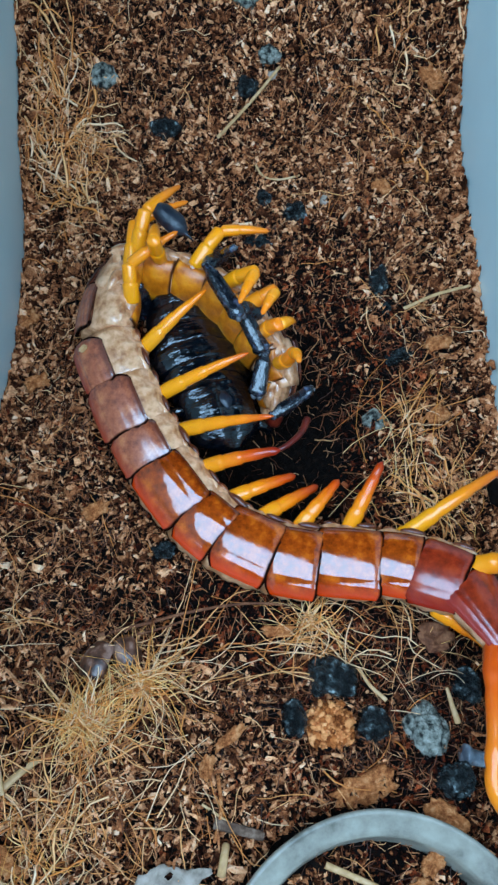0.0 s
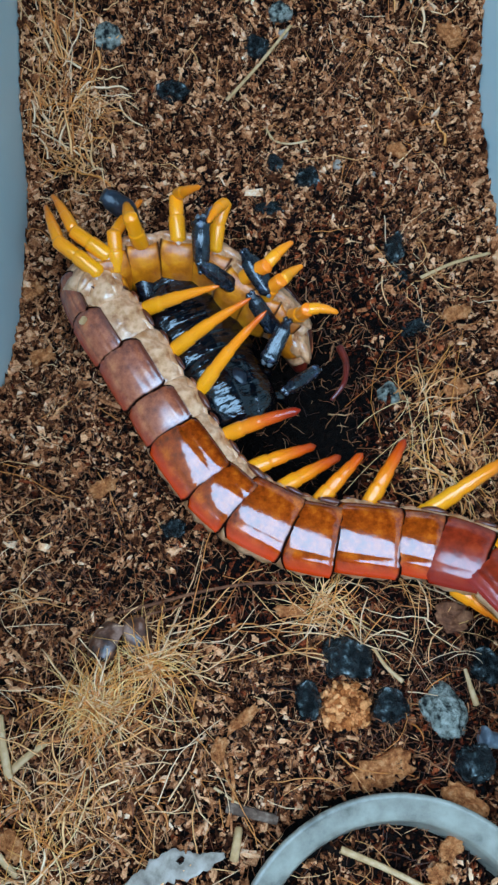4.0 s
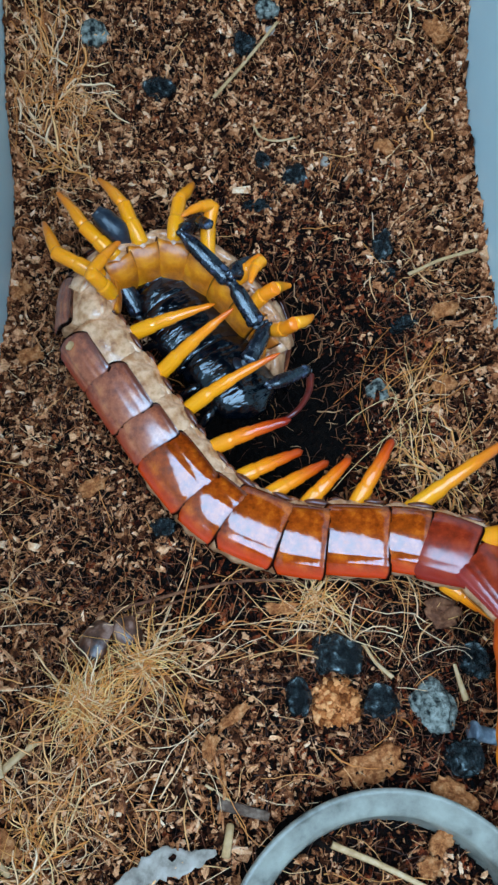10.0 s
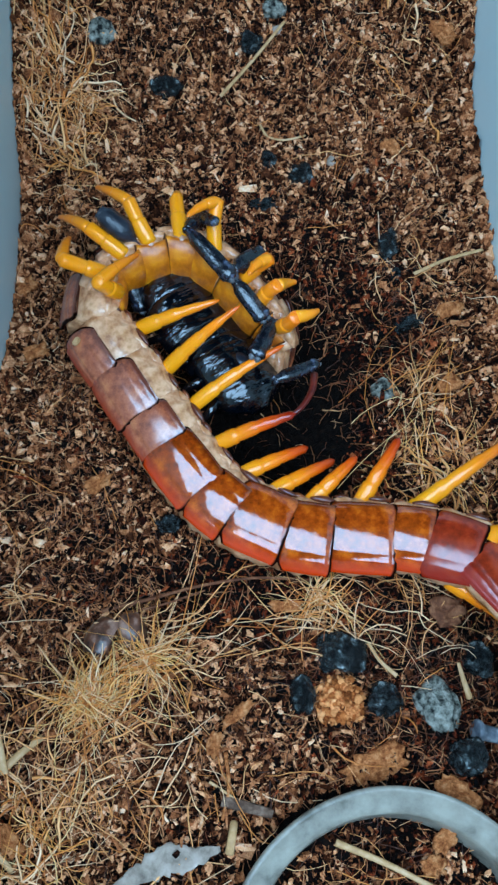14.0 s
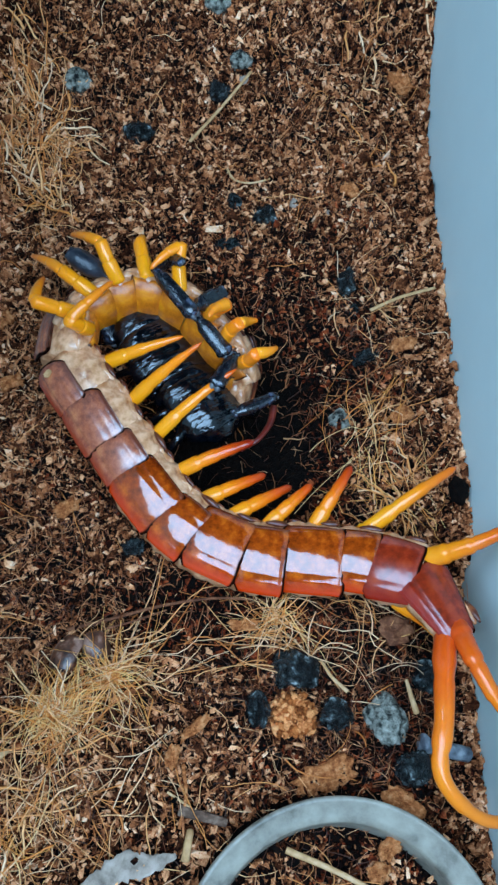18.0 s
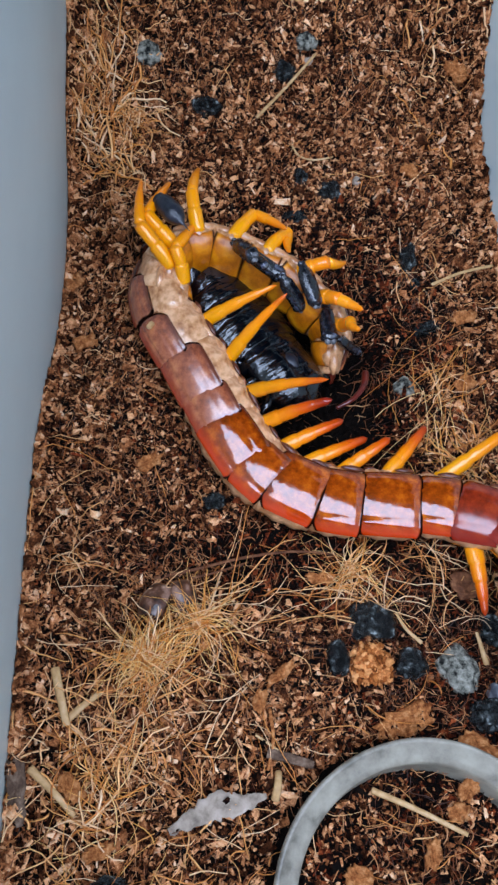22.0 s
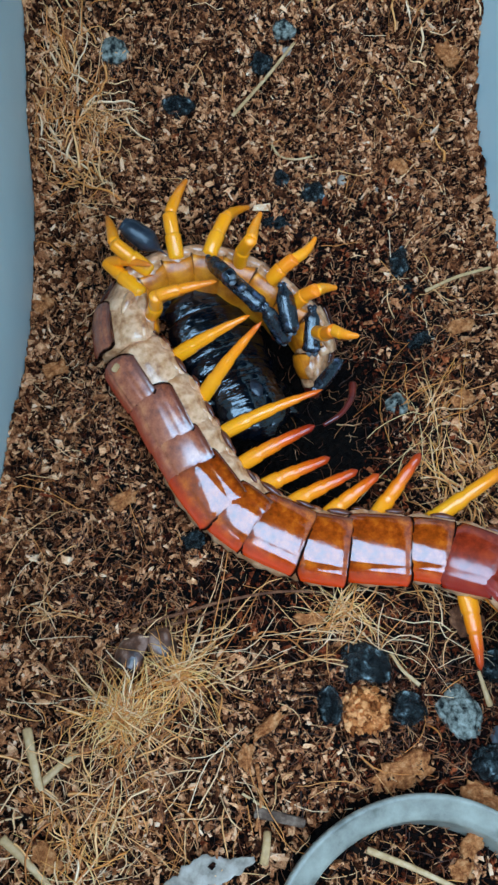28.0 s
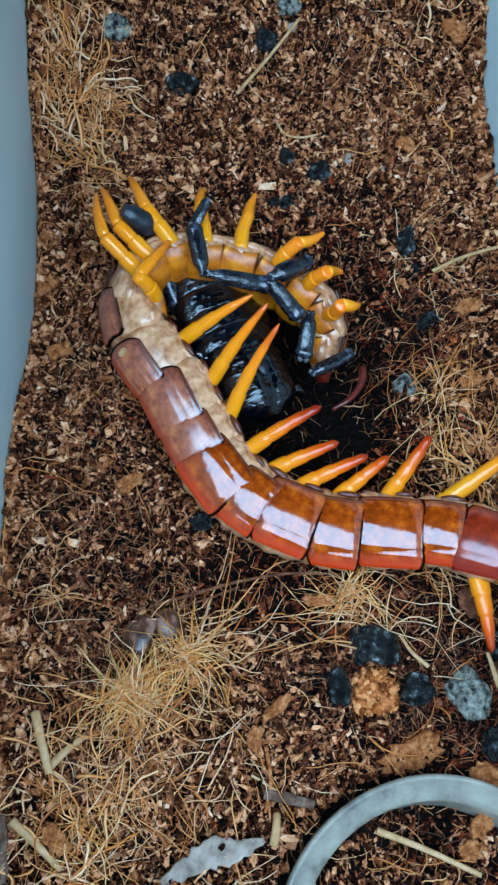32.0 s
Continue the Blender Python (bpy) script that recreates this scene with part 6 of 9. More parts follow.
    go(SEGMENTS["C"], [(0, -22.52, 4.86, 7.25, -15.02, -3.18, 113.2), (0.5, -22.38, 5.51, 7.25, -15.02, -3.15, 113.24), (1, -21.36, 5.16, 7.25, -15.02, -3.14, 112.12), (1.5, -21.35, 4.67, 7.25, -15.02, -3.13, 113.76), (2, -21.82, 3.76, 7.25, -15.02, -3.16, 114.84), (2.5, -22.22, 3.2, 7.25, -15.02, -3.17, 115.33), (3, -21.88, 3.35, 7.25, -15.02, -3.19, 114.84), (3.5, -21.7, 7.79, 7.25, -15.02, -3.09, 121.42), (5.5, -21.57, 2.07, 7.25, -15.02, -3.38, 120.7), (7, -22.11, 2.08, 7.25, -15.03, -3.41, 121.97), (8.5, -22.18, 2.11, 7.25, -15.02, -3.35, 121.71), (9, -21.73, 2.07, 7.25, -15.02, -3.37, 122.2), (12, -21.7, 2.25, 7.25, -15.02, -3.38, 123.23), (12.5, -21.81, 2.19, 7.25, -15.03, -3.39, 122.49), (13, -21.7, 2.39, 7.25, -15.02, -3.38, 122.82), (14, -21.74, 2.23, 7.25, -15.03, -3.39, 122.54), (16.5, -21.69, 2.29, 7.25, -15.03, -3.39, 122.98), (17.5, -21.76, 2.45, 7.25, -15.03, -3.39, 122.38), (18.5, -21.77, 2.4, 7.25, -15.03, -3.39, 122.34), (19.5, -21.64, 2.78, 7.25, -15.02, -3.37, 122.84), (20.5, -20.79, 3.03, 7.25, -15.03, -3.41, 122.51), (21, -20.26, 4.05, 7.25, -15.03, -3.46, 121.25), (21.5, -18.86, 4.15, 7.25, -15.03, -3.59, 117.92), (22, -19.08, 3.18, 7.25, -15.03, -3.64, 118.35), (22.5, -19.29, 2.57, 7.25, -15.03, -3.73, 117.62), (23, -19.02, 2.09, 7.25, -15.03, -3.83, 116.11), (23.5, -19.59, 2.12, 7.25, -15.03, -3.75, 117.29), (24, -19.39, 1.49, 7.25, -15.03, -3.69, 116.82), (24.5, -19.52, 1.14, 7.25, -15.03, -3.68, 117.05), (25, -19.41, 1.12, 7.25, -15.03, -3.63, 116.75), (25.5, -19.6, 0.92, 7.25, -15.03, -3.6, 116.57), (27.5, -19.53, 1.29, 7.25, -15.03, -3.55, 116.66), (28, -19.6, 0.8, 7.25, -15.03, -3.58, 116.32), (28.5, -19.16, 0.9, 7.25, -15.03, -3.67, 115.13), (29, -18.09, 1.91, 7.25, -15.03, -3.44, 114.99), (29.5, -19.12, 0.52, 7.25, -15.03, -3.55, 115.18), (30, -19.24, 0.21, 7.25, -15.03, -3.55, 114.96), (32, -19.3, 0.27, 7.25, -15.03, -3.58, 115.91)])
    go(SEGMENTS["B"], [(0, -26.05, 14.13, 7.75, -18.02, -2.89, 112.07), (0.5, -26.01, 14.61, 7.75, -18.02, -2.91, 113.01), (1, -24.98, 14.35, 7.75, -18.02, -2.91, 112.44), (1.5, -25.27, 13.77, 7.75, -18.02, -2.89, 114.3), (2, -26.01, 12.67, 7.75, -18.02, -2.89, 116.05), (2.5, -26.36, 12.19, 7.75, -18.02, -2.88, 115.87), (3, -26.03, 12.31, 7.75, -18.02, -2.9, 115.94), (3.5, -27.06, 16.13, 7.75, -18.02, -2.86, 122.82), (5.5, -26.59, 10.13, 7.75, -18.02, -2.99, 122.52), (7, -27.23, 9.98, 7.75, -18.02, -3.01, 123.47), (7.5, -27.25, 10.1, 7.75, -18.02, -3, 123.42), (8, -27.27, 9.95, 7.75, -18.02, -3.01, 123.72), (8.5, -27.28, 10.04, 7.75, -18.02, -3.01, 123.35), (9, -26.9, 9.99, 7.75, -18.02, -3, 123.73), (12.5, -27.03, 10.09, 7.75, -18.02, -2.99, 123.99), (13, -26.95, 10.25, 7.75, -18.02, -3, 124.22), (16.5, -26.93, 10.17, 7.75, -18.02, -3, 124.12), (17.5, -26.88, 10.36, 7.75, -18.02, -3.01, 123.43), (18.5, -26.97, 10.17, 7.75, -18.02, -3.04, 124.36), (19.5, -26.89, 10.57, 7.75, -18.02, -3.02, 124.41), (20.5, -25.81, 10.92, 7.75, -18.02, -3.04, 122.8), (21, -24.99, 12.14, 7.75, -18.02, -3.03, 120.66), (21.5, -23.41, 12.2, 7.75, -18.02, -3.08, 119.73), (22, -23.75, 11.18, 7.75, -18.02, -3.08, 120.46), (22.5, -23.98, 10.48, 7.75, -18.02, -3.1, 121.08), (23, -23.4, 9.64, 7.75, -18.03, -3.31, 120.78), (23.5, -24.04, 9.64, 7.75, -18.03, -3.27, 121.25), (24.5, -24.27, 8.64, 7.75, -18.03, -3.23, 123.2), (25, -24.17, 8.73, 7.75, -18.03, -3.19, 122.84), (25.5, -24.38, 8.53, 7.75, -18.03, -3.17, 122.83), (27.5, -24.34, 9.02, 7.75, -18.03, -3.14, 122.85), (28, -24.3, 8.55, 7.75, -18.03, -3.16, 122.25), (28.5, -23.61, 8.62, 7.75, -18.03, -3.23, 121.05), (29, -22.81, 9.94, 7.75, -18.02, -3.09, 121.23), (29.5, -23.92, 8.34, 7.75, -18.02, -3.11, 122.48), (30, -24.04, 8.05, 7.75, -18.02, -3.11, 122.72), (31.5, -24.08, 8, 7.75, -18.03, -3.15, 123.56), (32, -24.12, 7.91, 7.75, -18.03, -3.16, 123.34)])
    go(SEGMENTS["A"], [(0, -27.34, 25.24, 7.63, -46.01, 1.37, 84.8), (1, -27.61, 24.39, 7.63, -46.01, 1.55, 93.11), (2, -29.2, 22.78, 7.63, -46.01, 1.51, 96.95), (3, -30.05, 22.22, 7.63, -46.01, 1.63, 104.88), (3.5, -31.32, 23.37, 7.63, -46.03, 2.6, 115.45), (6, -29.81, 19.48, 7.63, -46.01, 1.71, 96.13), (9, -29.79, 19.83, 7.63, -46.01, 1.7, 90.98), (13, -29.92, 20.03, 7.63, -46.01, 1.73, 88.21), (17, -29.55, 19.89, 7.63, -46.01, 1.85, 85.72), (20, -29.49, 19.86, 7.63, -46.02, 1.94, 88.43), (21, -29.24, 20.81, 7.63, -46.02, 1.99, 100.04), (22, -27.35, 19.79, 7.63, -46.02, 1.88, 103.48), (23, -28.08, 19.75, 7.63, -46.01, 1.59, 103.17), (24, -28.08, 18.87, 7.63, -46.01, 1.66, 99.74), (25, -28.72, 18.03, 7.63, -46.01, 1.64, 100.8), (28, -28.17, 18.44, 7.63, -46.01, 1.6, 97.46), (29, -27.08, 20.56, 7.63, -46.01, 1.49, 105.76), (30, -27.81, 18.33, 7.63, -46.01, 1.55, 98.96), (31, -27.76, 18.37, 7.63, -46.01, 1.59, 96.13), (32, -27.92, 17.53, 7.63, -46.01, 1.63, 101.45)])
    go(SEGMENTS["Z1"], [(0, -26.09, 32.2, 7.68, -66, -0.84, 64.03), (1, -27.1, 30.86, 7.68, -66, -0.92, 61.78), (2, -29.08, 29.18, 7.68, -66, -0.95, 57.31), (3, -30.53, 27.82, 7.68, -66, -1.04, 63), (3.5, -32.3, 26.06, 7.68, -66.01, -1.59, 62.3), (6, -29.99, 24.66, 7.68, -66, -1.09, 61.54), (9, -29.21, 24.6, 7.68, -66, -1.07, 57.55), (13, -28.79, 24.58, 7.68, -66, -1.06, 54.8), (17, -28.37, 23.86, 7.68, -66, -1.11, 53.27), (20, -28.38, 23.83, 7.68, -66, -1.11, 53.69), (21, -28.66, 25.05, 7.68, -66, -1.17, 59.62), (22, -28.22, 24.55, 7.68, -66, -1.02, 79.46), (23, -28.11, 24.86, 7.68, -66, -1.07, 67.32), (24, -27.99, 23.83, 7.68, -66, -1, 73.38), (25, -28.4, 23.63, 7.68, -66, -0.94, 68.7), (28, -27.8, 23.92, 7.68, -66, -0.93, 67.11), (29, -28.26, 25.91, 7.68, -66, -1.05, 90.35), (30, -27.81, 23.84, 7.68, -66, -0.94, 74.42), (31, -27.07, 23.56, 7.68, -66, -0.94, 70.52), (32, -28.29, 22.84, 7.68, -66, -1.02, 72.54)])
    go(SEGMENTS["Z2"], [(0, -22.13, 35.95, 7.8, -84, -1.24, 11.76), (1, -22.49, 33.93, 7.8, -84, -1.09, 12.81), (2, -23.53, 31.62, 7.8, -84, -0.95, 12.44), (3, -25.71, 30.74, 7.8, -84, -0.97, 19.8), (3.5, -28.41, 28.91, 7.8, -84, -1.04, 25.38), (6, -25.44, 27.53, 7.8, -84, -1.04, 22.28), (9, -24.77, 27.73, 7.8, -84, -1.06, 27.83), (13, -24.51, 27.71, 7.8, -84, -1.09, 27.8), (17, -24.15, 27.12, 7.8, -84, -1.09, 30.19), (20, -24.15, 27.12, 7.8, -84, -1.09, 30.31), (21, -24.93, 28.17, 7.8, -84, -1.04, 31.21), (22, -25.55, 29.44, 7.8, -84, -1.02, 43.64), (23, -24.51, 28.3, 7.8, -84, -1.11, 31.75), (24, -25.22, 28.45, 7.8, -84, -1.1, 41.62), (25, -24.85, 27.96, 7.8, -84, -1.03, 37.36), (28, -23.99, 28.33, 7.8, -84, -1.02, 33.77), (29, -27.14, 30.06, 7.8, -84, -1.32, 45.07), (30, -24.95, 28.56, 7.8, -84, -1.09, 47.64), (31, -24.22, 28.37, 7.8, -84, -1.06, 52.2), (32, -24.98, 26.89, 7.8, -84, -1.12, 36.82)])
    go(SEGMENTS["Z3"], [(0, -17.07, 34.08, 7.88, -93, -0.48, -19.25), (1, -16.85, 33.2, 7.88, -93, -0.48, -10), (2, -17.25, 31.78, 7.88, -93, -0.46, -2.86), (3, -19.43, 31.82, 7.88, -93, -0.44, 4.21), (3.5, -22.33, 30.79, 7.88, -93, -0.43, 9.31), (6, -19.77, 28.85, 7.88, -93, -0.47, 8.7), (9, -19.66, 29.65, 7.88, -93, -0.51, 10.77), (13, -19.45, 29.5, 7.88, -93, -0.51, 13.73), (17, -19.28, 29.15, 7.88, -93, -0.52, 14), (20, -19.28, 29.15, 7.88, -93, -0.52, 14), (21, -19.27, 30.74, 7.88, -93, -0.45, 11.61), (22, -20.09, 32.31, 7.88, -93, -0.46, 8.24), (23, -19.35, 30.27, 7.88, -93, -0.49, 9.04), (24, -20.19, 30.76, 7.88, -93, -0.47, 10.17), (25, -19.56, 30.38, 7.88, -93, -0.49, 12.66), (28, -18.5, 30.14, 7.88, -93, -0.49, 11.8), (29, -22.15, 32.04, 7.88, -93, -0.47, 4.62), (30, -20.72, 31.62, 7.88, -93, -0.52, 11.57), (31, -20.47, 32.07, 7.88, -93, -0.57, 12.62), (32, -20.14, 28.95, 7.88, -93, -0.52, 9.49)])
    go(SEGMENTS["Z4"], [(0, -10.81, 32, 7.9, -96, 0.23, -24.44), (1, -10.7, 31.85, 7.9, -96, 0.24, -20.49), (2, -11.18, 31.01, 7.9, -96, 0.26, -16.68), (3, -12.85, 31.68, 7.9, -96, 0.24, -10.91), (3.5, -15.41, 31.04, 7.9, -96, 0.22, -7.43), (6, -13.29, 29.39, 7.9, -96, 0.24, -5.18), (9, -13.8, 29.82, 7.9, -96, 0.25, -10.18), (13, -13.5, 30.4, 7.9, -96, 0.25, -7.45), (17, -13.55, 29.77, 7.9, -96, 0.25, -8.2), (20, -13.55, 29.77, 7.9, -96, 0.25, -8.2), (21, -12.38, 30.75, 7.9, -96, 0.24, -8.79), (22, -13.22, 31.23, 7.9, -96, 0.21, -15.69), (23, -12.89, 30.15, 7.9, -96, 0.22, -6.53), (24, -13.12, 30.62, 7.9, -96, 0.21, -7.01), (25, -13.4, 30.53, 7.9, -96, 0.25, -7.76), (28, -12.52, 30.72, 7.9, -96, 0.26, -3.7), (29, -15.1, 31.03, 7.9, -96, 0.21, -9.13), (30, -14.17, 30.77, 7.9, -96, 0.22, -11.96), (31, -14.43, 30.56, 7.9, -96, 0.23, -16.09), (32, -14.19, 28.69, 7.9, -96, 0.25, -5.82)])
    go(SEGMENTS["Z5"], [(0, -4.81, 28.51, 7.83, -96, 2.12, -37.06), (1, -4.98, 28.76, 7.83, -96, 2.16, -36.4), (2, -5.68, 28.32, 7.83, -96, 2.19, -35.75), (3, -6.72, 29.37, 7.83, -96, 2.04, -32.43), (3.5, -8.69, 29.01, 7.83, -96, 1.97, -29.7), (6, -6.99, 27.69, 7.83, -96, 2.14, -30.5), (9, -7.41, 27.45, 7.83, -96, 2.04, -30.95), (13, -7.37, 27.92, 7.83, -96, 2.02, -34.17), (17, -7.16, 27.41, 7.83, -96, 1.98, -31.51), (20, -7.16, 27.41, 7.83, -96, 1.98, -31.51), (21, -6.54, 28.77, 7.83, -96, 2.18, -27.24), (22, -6.23, 28.41, 7.83, -96, 1.81, -25.32), (23, -5.43, 28.68, 7.83, -96, 1.81, -19.34), (24, -5.86, 29, 7.83, -96, 1.81, -21.2), (25, -7.09, 28.68, 7.83, -96, 2.06, -22.84), (28, -6.7, 29.38, 7.83, -96, 2.21, -21.2), (29, -7.77, 29.73, 7.83, -96, 1.85, -14.25), (30, -7.23, 28.76, 7.83, -96, 1.92, -20.18), (31, -7.5, 28.32, 7.83, -96, 1.89, -18.78), (32, -7.75, 27.68, 7.83, -96, 2.02, -14.24)])
    go(SEGMENTS["Z6"], [(0, -0.65, 24.33, 7.43, -93.98, 5.67, -50.61), (1, -0.61, 24.41, 7.43, -93.98, 5.3, -48.34), (2, -1.18, 23.81, 7.43, -93.98, 4.99, -46.89), (3, -1.69, 24.59, 7.43, -93.99, 4.97, -45.42), (3.5, -3.5, 24.24, 7.43, -93.98, 5.4, -40), (6, -2.39, 22.97, 7.43, -93.98, 5.68, -48.75), (9, -2.41, 22.99, 7.43, -93.98, 5.58, -46.18), (13, -2.43, 22.88, 7.43, -93.98, 5.56, -47.75), (17, -1.92, 22.64, 7.43, -93.98, 5.51, -44.95), (20, -1.92, 22.64, 7.43, -93.98, 5.51, -44.95), (21, -1.36, 25.07, 7.43, -93.99, 4.67, -43.73), (22, 0.3, 24.83, 7.43, -93.99, 4.86, -36.52), (23, 1.17, 25.22, 7.43, -93.99, 4.93, -40.82), (24, 0.83, 25.21, 7.43, -93.99, 4.66, -35.49), (25, -1.31, 25.44, 7.43, -93.98, 5.19, -36.47), (28, -1.11, 26.3, 7.43, -93.98, 5.29, -33.11), (29, -0.95, 27.44, 7.43, -93.98, 5.08, -26.8), (30, -0.93, 25.9, 7.43, -93.98, 5.3, -31.09), (31, -0.91, 25.96, 7.43, -93.98, 5.09, -28), (32, -1.2, 25.4, 7.43, -93.99, 4.91, -24.63)])
    go(SEGMENTS["Z7"], [(0, 2.63, 19.44, 6.66, -91.98, 8.37, -54.98), (1, 3.36, 19.39, 6.66, -91.98, 7.94, -54.12), (2, 3.42, 18.59, 6.66, -91.98, 7.54, -53.5), (3, 2.69, 19.83, 6.66, -91.98, 8.08, -49.44), (3.5, 0.74, 21.1, 6.66, -91.97, 9.77, -28.33), (6, 0.72, 18.89, 6.66, -91.97, 9.91, -48.22), (9, 0.84, 18.85, 6.66, -91.97, 9.93, -47.1), (13, 0.67, 19.07, 6.66, -91.97, 10.31, -46.84), (17, 1.38, 18.88, 6.66, -91.97, 10.27, -46.95), (20, 1.38, 18.88, 6.66, -91.97, 10.27, -46.95), (21, 3.76, 18.91, 6.66, -91.99, 7.02, -54.06), (22, 4.77, 20.27, 6.66, -91.98, 8.19, -46.22), (23, 4.78, 19.86, 6.66, -91.98, 7.95, -53.57), (24, 5.76, 20.72, 6.66, -91.98, 8.08, -47.02), (25, 3.2, 21.07, 6.66, -91.98, 7.72, -45.16), (28, 3.83, 22.51, 6.66, -91.98, 8, -41.06), (29, 3.92, 23.83, 6.66, -91.98, 8.69, -42.38), (30, 3.51, 22.28, 6.66, -91.97, 9.29, -42.64), (31, 4.04, 22.19, 6.66, -91.98, 8.14, -45.44), (32, 4.58, 22.03, 6.66, -91.98, 7.71, -37.97)])
    go(SEGMENTS["Z8"], [(0, 6.08, 14.72, 5.7, -88.1, 18.41, -73.34), (1, 6.65, 14.37, 5.7, -88.1, 17.98, -76.28), (2, 6.59, 13.31, 5.7, -88.09, 17.56, -78.55), (3, 6.23, 15.34, 5.7, -88.11, 18.84, -71.21), (3.5, 5.33, 19.48, 5.7, -88.14, 21.81, -38.89), (6, 4.2, 15.6, 5.7, -88.15, 22.14, -62.99), (9, 4.31, 15.76, 5.7, -88.16, 22.76, -61.22), (13, 4.07, 15.96, 5.7, -88.16, 22.92, -62.07), (17, 4.59, 15.67, 5.7, -88.16, 23.24, -64.52), (20, 4.59, 15.67, 5.7, -88.16, 23.24, -64.52), (21, 6.88, 13.71, 5.7, -88.1, 17.81, -78.61), (22, 8.61, 16.16, 5.7, -88.11, 19.13, -66.47), (23, 8.52, 15.26, 5.7, -88.1, 18.2, -70.4), (24, 9.13, 16.3, 5.7, -88.11, 19.33, -72.18), (25, 7.68, 16.4, 5.7, -88.08, 16.77, -65.73), (28, 8.16, 18.22, 5.7, -88.1, 17.75, -64.22), (29, 7.4, 19.82, 5.7, -88.12, 20.17, -68.5), (30, 6.84, 18.74, 5.7, -88.14, 21.85, -66.28), (31, 7.56, 17.36, 5.7, -88.1, 18.06, -73.42), (32, 8.86, 17.54, 5.7, -88.09, 17.44, -65.86)])
    go(SEGMENTS["Z9"], [(0, 5.61, 9.47, 3.2, -80.95, 25.4, -95.17), (1, 5.89, 9.02, 3.2, -80.91, 24.84, -98.1), (2, 5.6, 7.86, 3.2, -80.87, 24.3, -100.37), (3, 5.95, 10.22, 3.2, -80.99, 25.96, -93.03), (3.5, 7.47, 15.66, 3.2, -81.29, 29.73, -60.71), (6, 4.59, 11.31, 3.2, -81.33, 30.14, -84.82), (9, 4.82, 11.61, 3.2, -81.4, 30.89, -83.04), (13, 4.51, 11.83, 3.2, -81.41, 31.1, -83.89), (17, 4.85, 11.6, 3.2, -81.45, 31.49, -86.34), (20, 4.85, 11.6, 3.2, -81.45, 31.49, -86.34), (21, 5.89, 8.34, 3.2, -80.89, 24.61, -100.43), (22, 8.76, 11.12, 3.2, -81.02, 26.33, -88.29), (23, 8.32, 9.94, 3.2, -80.93, 25.13, -92.22), (24, 8.78, 11.32, 3.2, -81.04, 26.59, -94.01), (25, 7.93, 10.59, 3.2, -80.8, 23.26, -87.55), (28, 8.53, 12.76, 3.2, -80.89, 24.54, -86.04), (29, 7.37, 15.05, 3.2, -81.12, 27.65, -90.33), (30, 6.99, 14.37, 3.2, -81.3, 29.77, -88.1), (31, 7.07, 12.01, 3.2, -80.92, 24.95, -95.24), (32, 9.08, 11.97, 3.2, -80.86, 24.14, -87.68)])
    go(UPPER["A"], [(0, -22.61, 24.9, 11.39, -0, -44.2, 95.56), (1, -22.88, 24.75, 11.39, 33.79, -18.77, 36.43), (1.5, -23.69, 24.1, 11.39, 13.78, -33.28, 79.92), (2, -24.51, 23.45, 11.39, -13.11, -30.15, 128.82), (3, -25.5, 23.54, 11.39, -49.74, -69.58, 173.17), (3.5, -27.12, 25.56, 11.38, 25.81, -33.87, 86.74), (6, -25.1, 20.1, 11.39, -31.06, -49.64, 164.44), (9, -25.05, 20.03, 11.39, -30.06, -60.52, 163.22), (13, -25.18, 20, 11.39, -64.45, -63.42, 201.85), (17, -24.81, 19.66, 11.39, -68.79, -61.44, 206.74), (20, -24.81, 19.66, 11.39, -68.79, -61.44, 206.74), (21, -24.6, 21.76, 11.39, -219.2, -51.92, 361.77), (22, -22.77, 21.01, 11.39, -314.7, -44.16, 473.57), (23, -23.49, 20.93, 11.39, -229.23, -71.01, 379.99), (24, -23.42, 19.78, 11.39, -343.38, -64.48, 498.04), (25, -24.08, 19.03, 11.39, -349.01, -76.89, 503.97), (28, -23.48, 19.16, 11.39, -205.13, -82.96, 359.61), (29, -22.55, 21.95, 11.39, -261.94, -54.58, 418.32), (30, -23.14, 19.16, 11.39, -255.21, -70.96, 410.84), (31, -23.06, 18.98, 11.39, -197.63, -88.57, 353.05), (32, -23.3, 18.58, 11.39, -370.81, -63.09, 526.28)])
